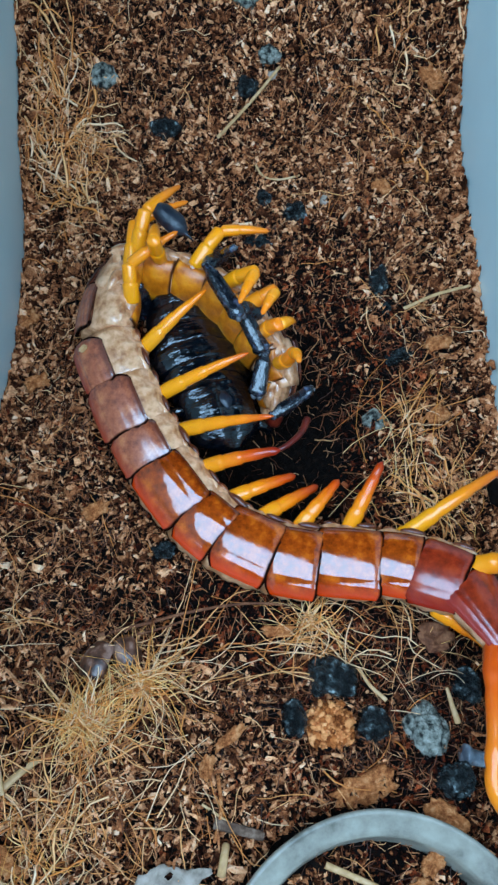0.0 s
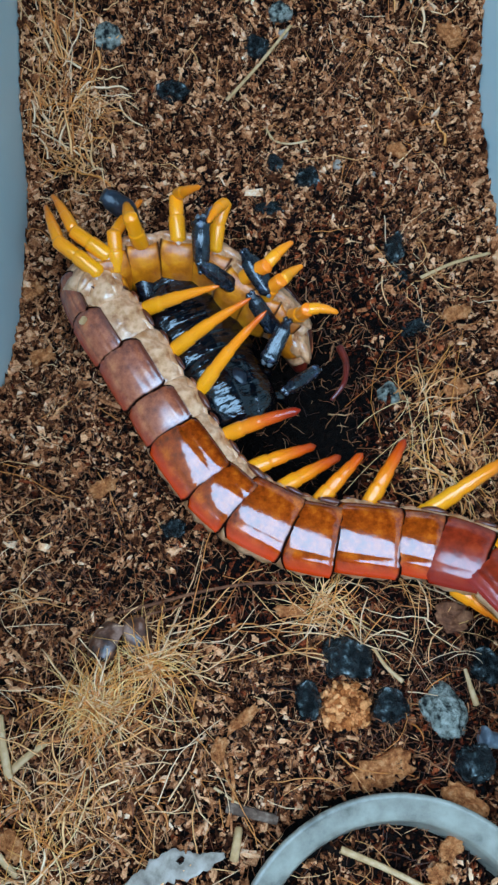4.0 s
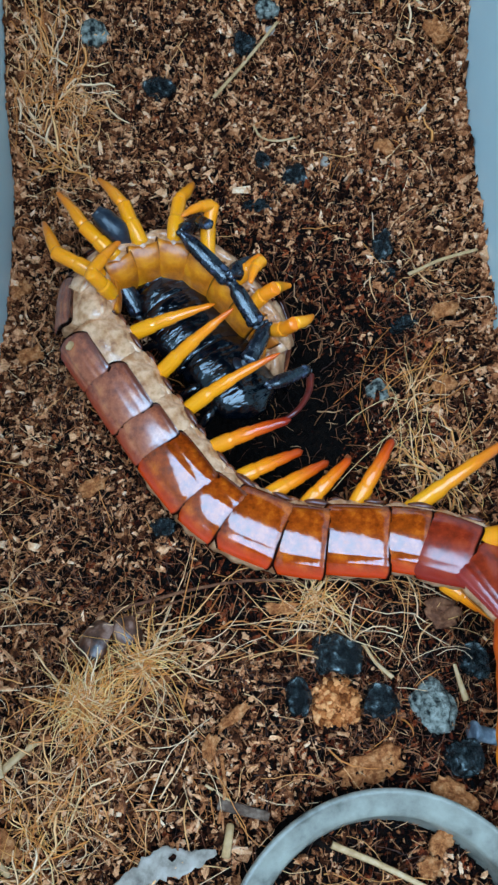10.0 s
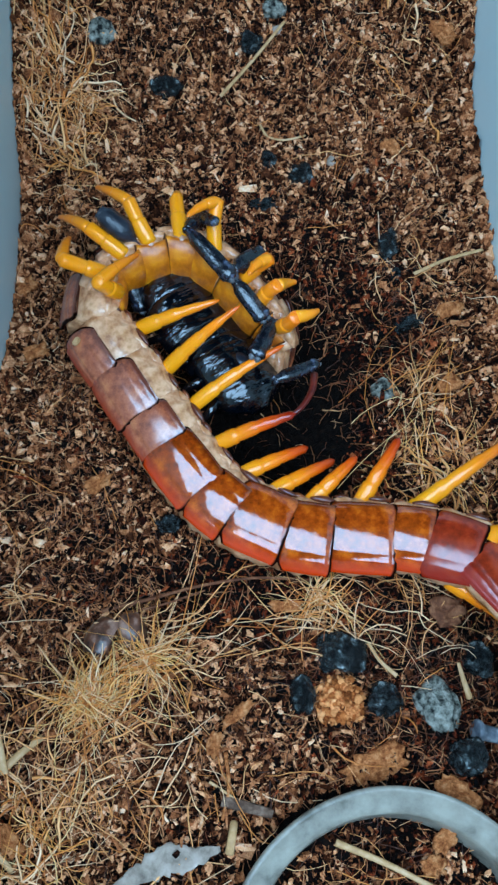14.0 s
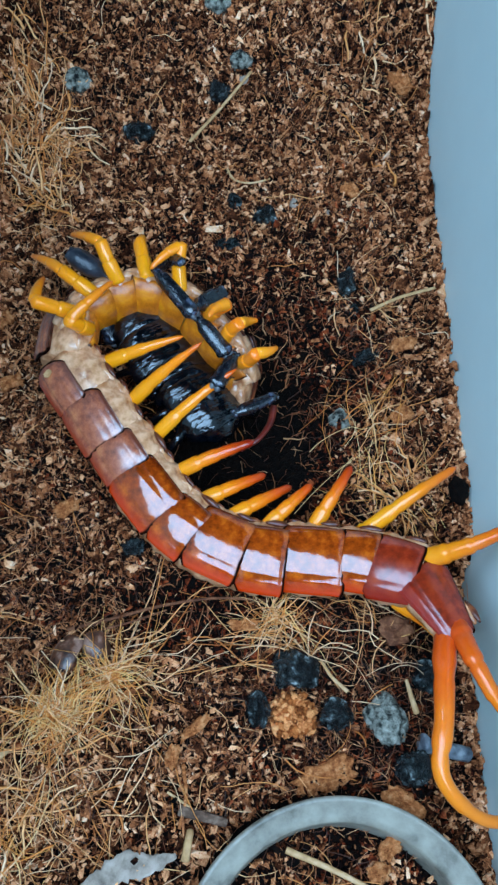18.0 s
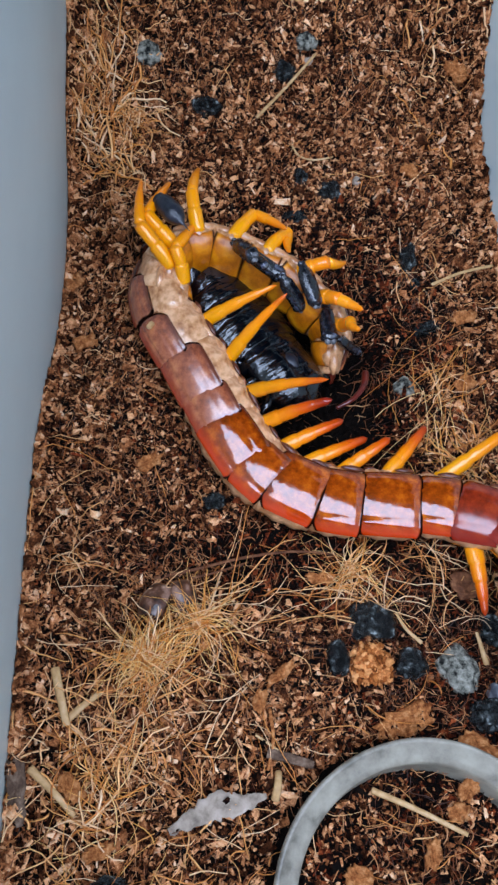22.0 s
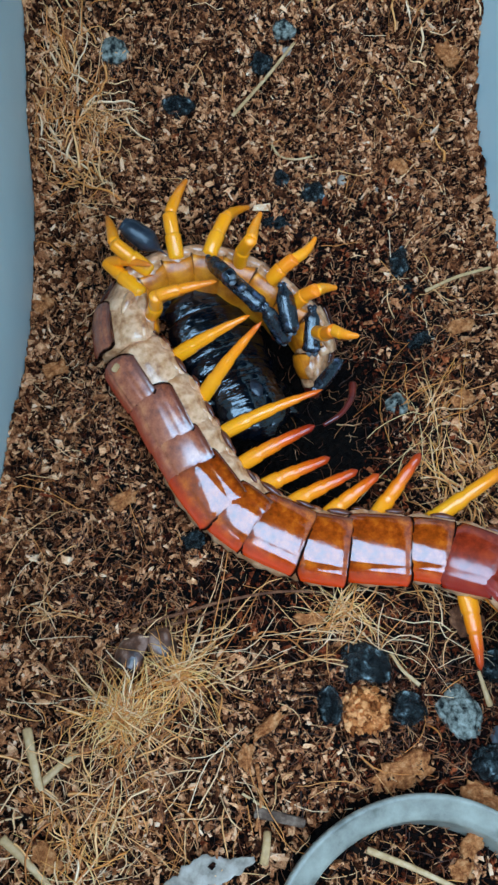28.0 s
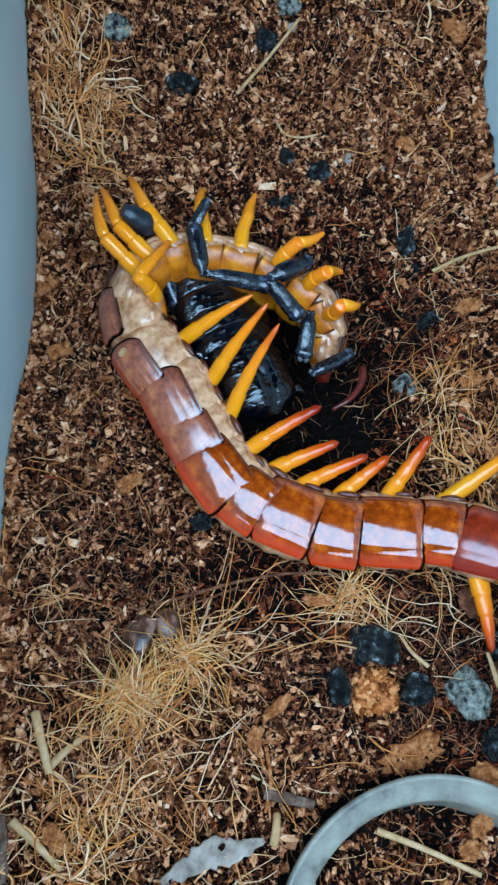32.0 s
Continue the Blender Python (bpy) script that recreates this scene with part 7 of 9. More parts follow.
    go(LOWER["A"], [(0, -23.14, 30.3, 16.66, 0, -18.93, 30.16), (1, -17.11, 29, 13.82, 17.47, -14.34, -26.24), (1.5, -22.86, 28.78, 14.51, 5.53, -9.83, 26.79), (2, -28.61, 28.55, 15.19, 1.86, 2.13, 77.55), (3, -28.12, 23.85, 18.48, 1.99, -7.67, 74.84), (3.5, -26.76, 31.83, 15.6, 0.9, 17.82, 62.9), (6, -29.83, 21.41, 17.16, 3.27, -3.42, 81.3), (9, -28.62, 21.1, 17.98, 2.07, 12.99, 67.12), (13, -28.32, 18.74, 18.16, -2.28, 24.32, 53.65), (17, -28.04, 18.03, 18.04, -3.67, -6.08, 45.2), (20, -28.04, 18.03, 18.04, -3.67, -6.08, 45.2), (21, -19.93, 21.9, 17.35, -0.57, 0.49, -12.93), (21.5, -22.43, 23.95, 17, 3.29, 11.18, 23.55), (22, -24.94, 25.99, 16.66, 13.13, 17.33, 62.06), (23, -21.17, 21.77, 18.55, 8.59, -5.39, 21.03), (24, -25.85, 21.96, 18.22, 6.2, -2.47, 54.82), (25, -25.47, 20.04, 18.76, 6.65, 10.99, 60.81), (28, -22.55, 19.15, 18.9, 6.49, -10.65, 10.57), (29, -20.24, 25.68, 17.56, 6.72, 14.62, 17.02), (30, -21.58, 21.08, 18.54, 9.65, 25.21, 25.59), (31, -22.87, 18.96, 18.96, 7.07, 19.08, 18.76), (32, -26.62, 19.39, 18.14, 18.95, 14.76, 58.07)])
    go(UPPER["Z1"], [(0, -23.28, 30.74, 12.84, -0, -14.76, 84.48), (1, -24.35, 29.29, 12.84, -1.41, -2.71, 93.71), (2, -26.45, 27.39, 12.84, -14, -31.76, 133.32), (3, -27.75, 26.3, 12.84, -15.51, -25.8, 136.47), (3.5, -29.56, 24.46, 12.84, -16.51, -11.27, 139.58), (6, -27.25, 23.07, 12.84, -17.82, -3.36, 149.85), (9, -26.59, 22.82, 12.84, -17.79, 0.04, 148.56), (13, -26.25, 22.68, 12.84, -27.57, -34.61, 179.31), (17, -25.89, 21.89, 12.84, -28.48, -32.27, 180.96), (20, -25.89, 21.89, 12.84, -28.48, -32.27, 180.96), (20.5, -25.93, 22.62, 12.84, -9.26, -15.37, 135.91), (21, -25.98, 23.36, 12.84, -7.01, 8.84, 98.64), (22, -25.12, 23.88, 12.84, -13.57, -26.81, 137.13), (23, -25.22, 23.54, 12.84, -11.07, -0.44, 126.84), (24, -24.98, 22.84, 12.84, -15.63, -16.22, 157.29), (25, -25.47, 22.4, 12.84, -16.31, -16.15, 159.74), (28, -24.91, 22.61, 12.84, -13.94, 7.04, 131.1), (29, -25.09, 25.84, 12.84, -13.31, -9.39, 101.26), (30, -24.78, 22.91, 12.84, -17.29, -5.84, 130.63), (31, -24.11, 22.42, 12.84, -21.21, -22.55, 146.35), (32, -25.29, 21.8, 12.84, -19.04, -25.14, 141)])
    go(LOWER["Z1"], [(0, -22.3, 40.85, 15.51, 0, -5.13, 24.86), (1, -25.02, 39.76, 13.33, 1.42, -8.12, 12.65), (1.5, -28.8, 36.82, 15.85, -4.06, -5.84, 55.58), (2, -32.58, 33.89, 18.36, -6.51, -0.48, 97.98), (3, -34.61, 32.81, 17.41, -6.37, 5.12, 101.56), (3.5, -37.4, 31.14, 14.89, -5.19, 10.98, 109.96), (6, -36.31, 28.33, 13.45, -4.85, 21.97, 111.15), (9, -35.55, 28.3, 12.83, -3.47, 20.75, 114.94), (13, -34.89, 22.78, 18.8, -15.97, 36.42, 89.39), (17, -34.77, 21.74, 18.44, -16.42, 35.67, 88.62), (20, -34.77, 21.74, 18.44, -16.42, 35.67, 88.62), (21, -27.53, 33.62, 11.22, -46.53, 6.68, 17.04), (22, -31.99, 30.25, 17.57, -39.43, 2.82, 90.73), (23, -31.51, 31.95, 12.92, -41.49, 0.76, 30.83), (24, -34.28, 26.73, 15.77, -35.14, 20.58, 63.7), (25, -34.93, 25.89, 15.76, -30.6, 27.03, 74.91), (26.5, -33.35, 28.18, 13.65, -40.77, -5.19, 26.32), (28, -31.76, 30.46, 11.55, -21.26, -33.59, -27), (29, -27.12, 36, 14.55, -40.89, -14.48, 18.45), (30, -31.58, 30.83, 13.9, -58.96, -14.02, 84.21), (31, -32.19, 27.79, 16.86, -62.09, -2.22, 105.96), (32, -32.68, 27.79, 17.3, -62.61, 11.85, 99.81)])
    go(UPPER["Z2"], [(0, -21.96, 34.54, 13.68, 0, -36.34, 76.21), (1, -22.28, 32.52, 13.68, -27.45, -34.93, 121.69), (2, -23.32, 30.21, 13.68, -26.3, -12.53, 118.88), (3, -25.32, 29.36, 13.68, -26.43, 14.15, 109.62), (3.5, -27.9, 27.58, 13.68, -24.41, -7.97, 145.18), (6, -25, 26.18, 13.68, -24, -3.92, 141.2), (9, -24.2, 26.42, 13.68, -23.32, -9.52, 135.42), (13, -23.94, 26.4, 13.68, -25.04, -13.79, 143.89), (17, -23.54, 25.84, 13.68, -25.21, -8.72, 144.77), (20, -23.54, 25.84, 13.68, -25.21, -8.72, 144.77), (21, -24.28, 26.89, 13.68, -24.3, 5.04, 117.25), (22, -24.65, 28.34, 13.68, -27.51, -20.95, 139.55), (23, -23.86, 27.03, 13.68, -26.68, -17.92, 137.04), (24, -24.36, 27.31, 13.68, -30.16, -20.35, 147.65), (25, -24.07, 26.77, 13.68, -31.24, -20.24, 150.75), (28, -23.29, 27.09, 13.68, -30.56, -21.45, 148.84), (29, -26.23, 28.96, 13.68, -27.54, 1.43, 131.94), (30, -23.98, 27.52, 13.68, -28.44, -13.02, 140.76), (31, -23.17, 27.41, 13.68, -28.36, -11.7, 140.37), (32, -24.22, 25.68, 13.68, -27.64, -13.51, 137.1)])
    go(LOWER["Z2"], [(0, -20.31, 41.25, 18.77, 0, 15.29, 52.45), (1, -25.98, 38.5, 18.6, 6.39, 3.66, 89.72), (2, -27.36, 37.55, 15.54, 12.84, 23.58, 116.25), (3, -28.12, 37.2, 11.59, 16.12, 8.28, 128.05), (3.5, -34.88, 32.43, 14.87, 13.96, 11.96, 115.81), (6, -31.67, 31.54, 14.27, 18.69, 14.59, 136.18), (9, -30.23, 32.36, 15.1, 15.68, 9.24, 121.71), (13, -30.68, 31.31, 15.73, 20.76, 34.05, 135.1), (17, -30.47, 30.73, 14.98, 22.41, 27.89, 138.3), (20, -30.47, 30.73, 14.98, 22.41, 27.89, 138.3), (21, -28.2, 34.5, 12.93, 3.61, 16.43, 91.13), (22, -30.75, 33.54, 16.75, -2.64, 11.55, 65.69), (23, -29.83, 32.6, 16.32, 8.45, 23.56, 101.21), (24, -31.16, 31.62, 16.67, 11.08, 28.37, 107.18), (25, -31.1, 30.7, 16.65, 11.14, 25.66, 107.34), (28, -30.13, 31.22, 16.82, 8.19, 29.39, 100.95), (29, -31.97, 35.34, 13.47, 2.54, 8.51, 83.95), (30, -30.45, 32.81, 15.62, 6.69, 23.98, 98.58), (31, -29.64, 32.77, 15.42, 8.05, 13.23, 102.84), (32, -30.33, 31.36, 15.69, 9.61, 15.78, 109.04)])
    go(UPPER["Z3"], [(0, -17.28, 33.64, 13.92, -147.63, -78.31, -121.83), (0.5, -17.13, 33.18, 13.92, 1.58, -59.2, -272.66), (1, -16.98, 32.73, 13.92, 5.56, -18.07, -278.62), (2, -17.33, 31.3, 13.92, -0.9, -36.14, -264.68), (3, -19.44, 31.33, 13.92, -79.3, -86.74, -184.65), (3.5, -22.3, 30.3, 13.92, -135.22, -81.17, -128.52), (4.75, -21.02, 29.33, 13.92, -34.27, -47, -232.87), (6, -19.75, 28.36, 13.92, -30.44, -1.77, -241.42), (7.6, -19.68, 28.79, 13.92, -30.44, -38.72, -246.02), (8, -19.66, 28.89, 13.92, -30.44, -65.91, -250.25), (8.4, -19.65, 29, 13.92, -30.44, -69.47, -239.48), (9, -19.62, 29.16, 13.92, -29.87, -10.72, -246.68), (13, -19.39, 29.02, 13.92, -31.46, -19.21, -240.52), (17, -19.22, 28.67, 13.92, -31.47, -33.47, -240.51), (20, -19.22, 28.67, 13.92, -31.47, -33.47, -240.51), (21, -19.22, 30.26, 13.92, -23.31, -12.21, -260.98), (22, -20.06, 31.82, 13.92, -23.86, -17.23, -258.82), (23, -19.33, 29.79, 13.92, -23.98, 7.15, -257.42), (24, -20.16, 30.28, 13.92, -21.94, 10.85, -244.44), (25, -19.51, 29.89, 13.92, -23.6, -29.65, -234.95), (28, -18.45, 29.65, 13.92, -12.67, -21.75, -259.77), (29, -22.16, 31.56, 13.92, -11.83, 5.52, -265.53), (30, -20.68, 31.13, 13.92, -15.75, -25.8, -244.31), (31, -20.43, 31.58, 13.92, -15.82, -14.04, -244.12), (32, -20.11, 28.46, 13.92, -17.52, -7.08, -234.85)])
    go(LOWER["Z3"], [(0, -18.22, 32.12, 22.55, 0, 40.16, 90.41), (1, -15.73, 41.01, 16.65, -17.83, 23.78, 57.72), (2, -17.99, 38.39, 19.11, -11.72, 9.99, 78.4), (3, -19.94, 31.37, 22.72, -6.07, 16.15, 102.97), (3.5, -23.14, 29.24, 22.63, -7.76, 38.08, 99.33), (6, -23.96, 36.1, 14.19, 2.75, 32.83, 117.34), (7.6, -22.41, 34.92, 19.3, 2.75, -38.72, 113.98), (8, -20.85, 32.2, 21.77, 2.75, -65.91, 109.75), (8.4, -21.18, 31.6, 21.97, 2.75, -69.47, 120.52), (9, -23.05, 37.11, 15.56, 3.86, 16.44, 119.97), (13, -23.48, 36.27, 16.82, 8.79, 25.63, 133.62), (17, -22.84, 35.07, 18.78, 12.11, 34.58, 140.21), (20, -22.84, 35.07, 18.78, 12.11, 34.58, 140.21), (21, -20.57, 38.77, 15.78, -28.86, 36.56, 74.79), (22, -21.7, 40.08, 16.53, -26.23, 24.08, 79.97), (23, -21.23, 38.32, 12.82, -26.87, 13.74, 78.01), (24, -23.89, 38.09, 12.26, -12.9, 33.56, 111.5), (25, -23.9, 36.17, 18.28, -12.8, 16.15, 111.73), (28, -19.9, 37.71, 17.18, -23.74, 13.37, 70.57), (29, -22.84, 40.3, 13.07, -21.32, 15.13, 80.36), (30, -24.12, 38.28, 17.75, -18.3, 24.27, 89.29), (31, -24.16, 39.27, 16.05, -14.84, 27.12, 97.25), (32, -25.15, 35.61, 15, -9.93, 19.22, 109.66)])
    go(UPPER["Z4"], [(0, -10.86, 31.84, 13.95, 0, -19.85, 51.48), (1, -10.74, 31.68, 13.95, 3.28, -27.55, 43.34), (2, -11.2, 30.84, 13.95, -5.8, -20.14, 65.53), (3, -12.86, 31.51, 13.95, -5.31, -33.38, 64.44), (3.5, -15.41, 30.87, 13.95, -17.86, -14.68, 94.28), (6, -13.28, 29.22, 13.95, -12.25, -35.56, 81.34), (9, -13.8, 29.65, 13.95, -12.26, -13.89, 81.37), (13, -13.5, 30.23, 13.95, -13.87, -0.54, 93.99), (17, -13.55, 29.6, 13.95, -13.91, 0.04, 103.47), (20, -13.55, 29.6, 13.95, -13.91, 0.04, 103.47), (21, -12.38, 30.58, 13.95, -13.41, -1.53, 66.55), (22, -13.25, 31.06, 13.95, -13.94, 7.12, 55.78), (23, -12.88, 29.98, 13.95, -12.55, 9.6, 65.3), (24, -13.12, 30.45, 13.95, -11.85, 4.52, 70.96), (25, -13.4, 30.36, 13.95, -13.23, -35.44, 75.83), (28, -12.51, 30.55, 13.95, -9.58, -9.7, 66.56), (29, -15.1, 30.86, 13.95, -9.75, 8.15, 79.5), (30, -14.18, 30.6, 13.95, -10.34, 3.6, 73.77), (31, -14.45, 30.39, 13.95, -10.36, 3.6, 73.53), (32, -14.18, 28.52, 13.95, -8.37, 7, 94.83)])
    go(LOWER["Z4"], [(0, -5.64, 38.4, 16.98, 0, 1.07, 2.75), (1, -4.99, 37.1, 18.07, -0.24, -10.4, 5.62), (2, -7.73, 38.45, 17.02, -4, -18.98, 20.35), (3, -9.65, 38.22, 18.85, -12.04, -3.98, 58.94), (3.25, -12.85, 38.84, 17.53, 4.97, -48.74, 24.35), (3.5, -16.06, 39.46, 16.21, 85.36, -55.42, -69.48), (4.75, -14.12, 37.93, 17.67, 28.74, -15.22, 12.89), (6, -12.19, 36.39, 19.13, 42.69, 42.19, 62.29), (9, -12.5, 38.2, 16.09, 45.08, 30.02, 66.33), (13, -14.12, 39.12, 14.03, 64.75, 47.89, 96.8), (17, -15.62, 38.26, 13.94, 62.64, 47.66, 93.95), (20, -15.62, 38.26, 13.94, 62.64, 47.66, 93.95), (20.33, -13.36, 38.42, 14.03, -74.11, 75.19, -46.61), (20.67, -11.1, 38.58, 14.11, -97.47, 22.67, -74.24), (21, -8.83, 38.75, 14.19, -96.8, -31.23, -82.21), (22, -8.27, 38.37, 12.85, -114.5, -26.01, -46.23), (22.5, -8.74, 38.17, 12.66, -121.78, 1.54, -13.7), (23, -9.21, 37.96, 12.46, -112.61, 28.6, 19.69), (24, -10.22, 38.85, 13.25, -101.25, 16.2, 48.78), (25, -11.62, 37.4, 19.12, -99.71, 24.89, 53.17), (28, -9.01, 38.61, 15.45, -101.71, 32.67, 49.02), (29, -13.49, 39.53, 12.69, -98.76, 21.1, 55.51), (30, -11.7, 39.13, 13.39, -100.11, 18.98, 51.56), (31, -11.93, 38.92, 13.39, -101.28, 25.86, 48.49), (32, -14.93, 37.33, 12.87, -85.29, 30.68, 81.5)])
    go(UPPER["Z5"], [(0, -4.74, 28.24, 13.87, 0, -51.66, -15.96), (1, -4.9, 28.49, 13.87, 1.43, -51.31, -17.79), (2, -5.59, 28.04, 13.87, -17.34, -60.1, 4.77), (3, -6.62, 29.11, 13.87, -12, -49.72, -1.72), (3.5, -8.59, 28.76, 13.88, -69.66, -35.62, 76), (6, -6.88, 27.43, 13.87, -62.99, -33.63, 64.3), (9, -7.31, 27.19, 13.87, -71.55, -35.63, 79.31), (13, -7.29, 27.66, 13.87, -75.58, -35.47, 86.22), (17, -7.07, 27.15, 13.88, -77.53, -35.81, 89.57), (20, -7.07, 27.15, 13.88, -77.53, -35.81, 89.57), (21, -6.41, 28.52, 13.87, -72.24, 16.59, 61.66), (22, -6.13, 28.18, 13.88, -74.41, 14.6, 53.61), (23, -5.3, 28.46, 13.88, -73.48, 12.24, 57.61), (24, -5.74, 28.78, 13.88, -73.98, -1.37, 52.36), (25, -6.96, 28.44, 13.87, -72.39, 13.75, 66.9), (26.5, -6.75, 28.79, 13.87, -70.47, -36.88, 58.29), (28, -6.55, 29.13, 13.87, -0.15, -81.32, -16.18), (28.5, -7.09, 29.33, 13.87, -88.6, -40.76, 76.25), (29, -7.63, 29.52, 13.88, -91.27, 8.74, 85.03), (30, -7.1, 28.53, 13.88, -94.1, 16.65, 72.23), (31, -7.36, 28.1, 13.88, -95.33, 17.97, 68.11), (32, -7.58, 27.47, 13.87, -93, 11.62, 77.18)])
    go(LOWER["Z5"], [(0, 0.74, 26.67, 21.07, -0, -7.1, -112.87), (1, 0.57, 26.74, 21.04, 0.87, -17.54, -116.92), (1.33, 0.03, 27.3, 21.3, -4.9, 5.2, -67.57), (1.67, -0.5, 27.86, 21.57, 9.5, 24.11, -15.14), (2, -1.03, 28.42, 21.83, 35.1, 23.11, 43.97), (3, -0.69, 28.93, 20.88, 39.81, 19.12, 56.98), (3.17, -2.73, 31.29, 20.33, 22.13, 13.16, -1.41), (3.33, -4.76, 33.64, 19.77, 17.56, -4.25, -55.19), (3.5, -6.79, 36, 19.22, 29.33, -18.07, -110.92), (6, -3.57, 34.31, 18.96, 34.13, -28.89, -122.88), (9, -5.93, 34.52, 19.22, 42.5, -22.2, -142.12), (13, -6.8, 35.12, 19.2, 41.1, -22.22, -138.42), (17, -7.02, 34.6, 19.25, 41.22, 5.14, -139.17), (20, -7.02, 34.6, 19.25, 41.22, 5.14, -139.17), (20.5, -4.63, 35.43, 15.25, 15.2, 48.1, -190.43), (21, -2.24, 36.26, 11.25, -52.6, 39, -278.82), (21.33, -1.78, 35.95, 11.36, -152.05, 77.48, -384.13), (21.67, -1.32, 35.64, 11.46, -204.81, 28.9, -443.03), (22, -0.86, 35.33, 11.56, -205.24, -25.18, -454.86), (23, -0.5, 36.03, 11.93, -204.24, -34.29, -456.86), (24, -0.14, 36.04, 14.1, -201, -19.68, -463.94), (24.33, -1.25, 36.24, 13.3, -204.62, 11.37, -418.4), (24.67, -2.35, 36.44, 12.49, -181.46, 34.44, -363.83), (25, -3.46, 36.64, 11.69, -145.79, 27.32, -299.77), (28, -5.22, 28.75, 22.95, -141.46, 14.84, -287.82), (28.5, -6.03, 33.65, 17.71, -148.26, -52.55, -270.42), (29, -6.84, 38.56, 12.48, -290.84, -55.46, -121.08), (29.5, -5.63, 37.73, 11.86, -140.83, -49.63, -277.04), (30, -4.41, 36.9, 11.25, -136.58, 22.25, -291.49), (31, -4.11, 36.2, 11.04, -135.5, 20.53, -288.52), (32, -5.59, 36.23, 12.03, -134.68, 19.3, -286.12)])
    go(UPPER["Z6"], [(0, -0.57, 23.63, 13.44, 0, -24.75, 21.01), (1, -0.53, 23.74, 13.44, 8.35, -34.31, 4.22), (2, -1.1, 23.16, 13.45, 6.89, -11.78, 7.88), (3, -1.59, 23.95, 13.45, 5.16, -15.03, 15.33), (3.5, -3.31, 23.59, 13.44, 9.47, -52.88, 8.03), (6, -2.28, 22.27, 13.44, 28.64, -37.09, -18.6), (9, -2.27, 22.3, 13.44, 8.75, -44.28, 11.45), (13, -2.32, 22.19, 13.44, -1.27, -31.94, 27.53), (17, -1.78, 21.96, 13.44, 21.73, -56.97, -4.14), (20, -1.78, 21.96, 13.44, 21.73, -56.97, -4.14), (21, -1.26, 24.46, 13.45, -22.64, -17.55, 60.62), (22, 0.49, 24.22, 13.45, 3.3, -33.77, 5.1), (23, 1.32, 24.59, 13.45, 9.43, -56.95, -3.33), (24, 1.01, 24.62, 13.45, -3.51, -19.87, 16.3), (25, -1.1, 24.81, 13.44, -1.71, -42.44, 12.88), (28, -0.85, 25.67, 13.44, -12.05, -45.45, 27.74), (29, -0.64, 26.86, 13.45, -37.84, -23.82, 70.91), (30, -0.65, 25.28, 13.44, -15.41, -33.77, 26.31), (31, -0.61, 25.37, 13.45, -16.81, -38.46, 28.68), (32, -0.89, 24.83, 13.45, -14.95, -51.54, 26.07)])
    go(LOWER["Z6"], [(0, 5.01, 25.77, 16.19, 0, -10.75, -115.46), (1, 4.89, 24.14, 17.15, -0.45, -19.54, -113.73), (2, 5.28, 24.05, 14.79, -12.92, -27.9, -83.42), (2.5, 4.91, 24.84, 14.97, -31.45, -4.01, -23.14), (3, 4.54, 25.63, 15.15, -20.52, 23.72, 33.83), (3.5, 0.62, 24.14, 18.69, -10.44, 16.95, 62.26), (4.33, 1.31, 22.96, 18.26, -10.16, -17.73, 23.79), (5.17, 2, 21.78, 17.83, 18.73, -42.22, -29.69), (6, 2.69, 20.6, 17.41, 61.02, -32.33, -94.62), (9, 2.34, 23.23, 18.03, 66.56, -18.38, -107.42), (13, 2.63, 24.78, 16.92, 73.35, -17.94, -128.97), (17, 1.79, 21.7, 18.96, 73.06, -30.29, -128.27), (20, 1.79, 21.7, 18.96, 73.06, -30.29, -128.27), (21, 1.81, 29.92, 15.43, 62.11, -14.68, -100.38), (21.5, 3.87, 27.31, 16.27, 66.27, 22.13, -44.49), (22, 5.93, 24.7, 17.1, 106.34, 34.06, 30.72), (23, 4.9, 24.38, 18.96, 114.33, 40.45, 43.86), (23.5, 5.92, 25.37, 17.32, 90.2, -2.96, -19.57), (24, 6.94, 26.35, 15.68, 121.56, -42.88, -87.81), (24.5, 5.29, 26.12, 16.78, 83.97, -13.71, -18.23), (25, 3.63, 25.89, 17.88, 91.95, 29.09, 33.56), (28, 3.23, 27.82, 18.13, 95.41, -0.9, 47.2), (28.5, 2.28, 30.18, 17.12, 82.9, -72.41, 64.13), (29, 1.33, 32.55, 16.1, -72.86, -34.33, 223.48), (29.33, 2.3, 30.93, 16.43, -148.99, -70.23, 310.04), (29.67, 3.28, 29.32, 16.77, -206.93, -27.8, 378.77), (30, 4.25, 27.71, 17.1, -207.4, 25.49, 399.21), (31, 3.9, 27.85, 17.54, -206.65, 29.37, 400.83), (32, 2.79, 26.63, 18.6, -209.34, 18.2, 394.18)])
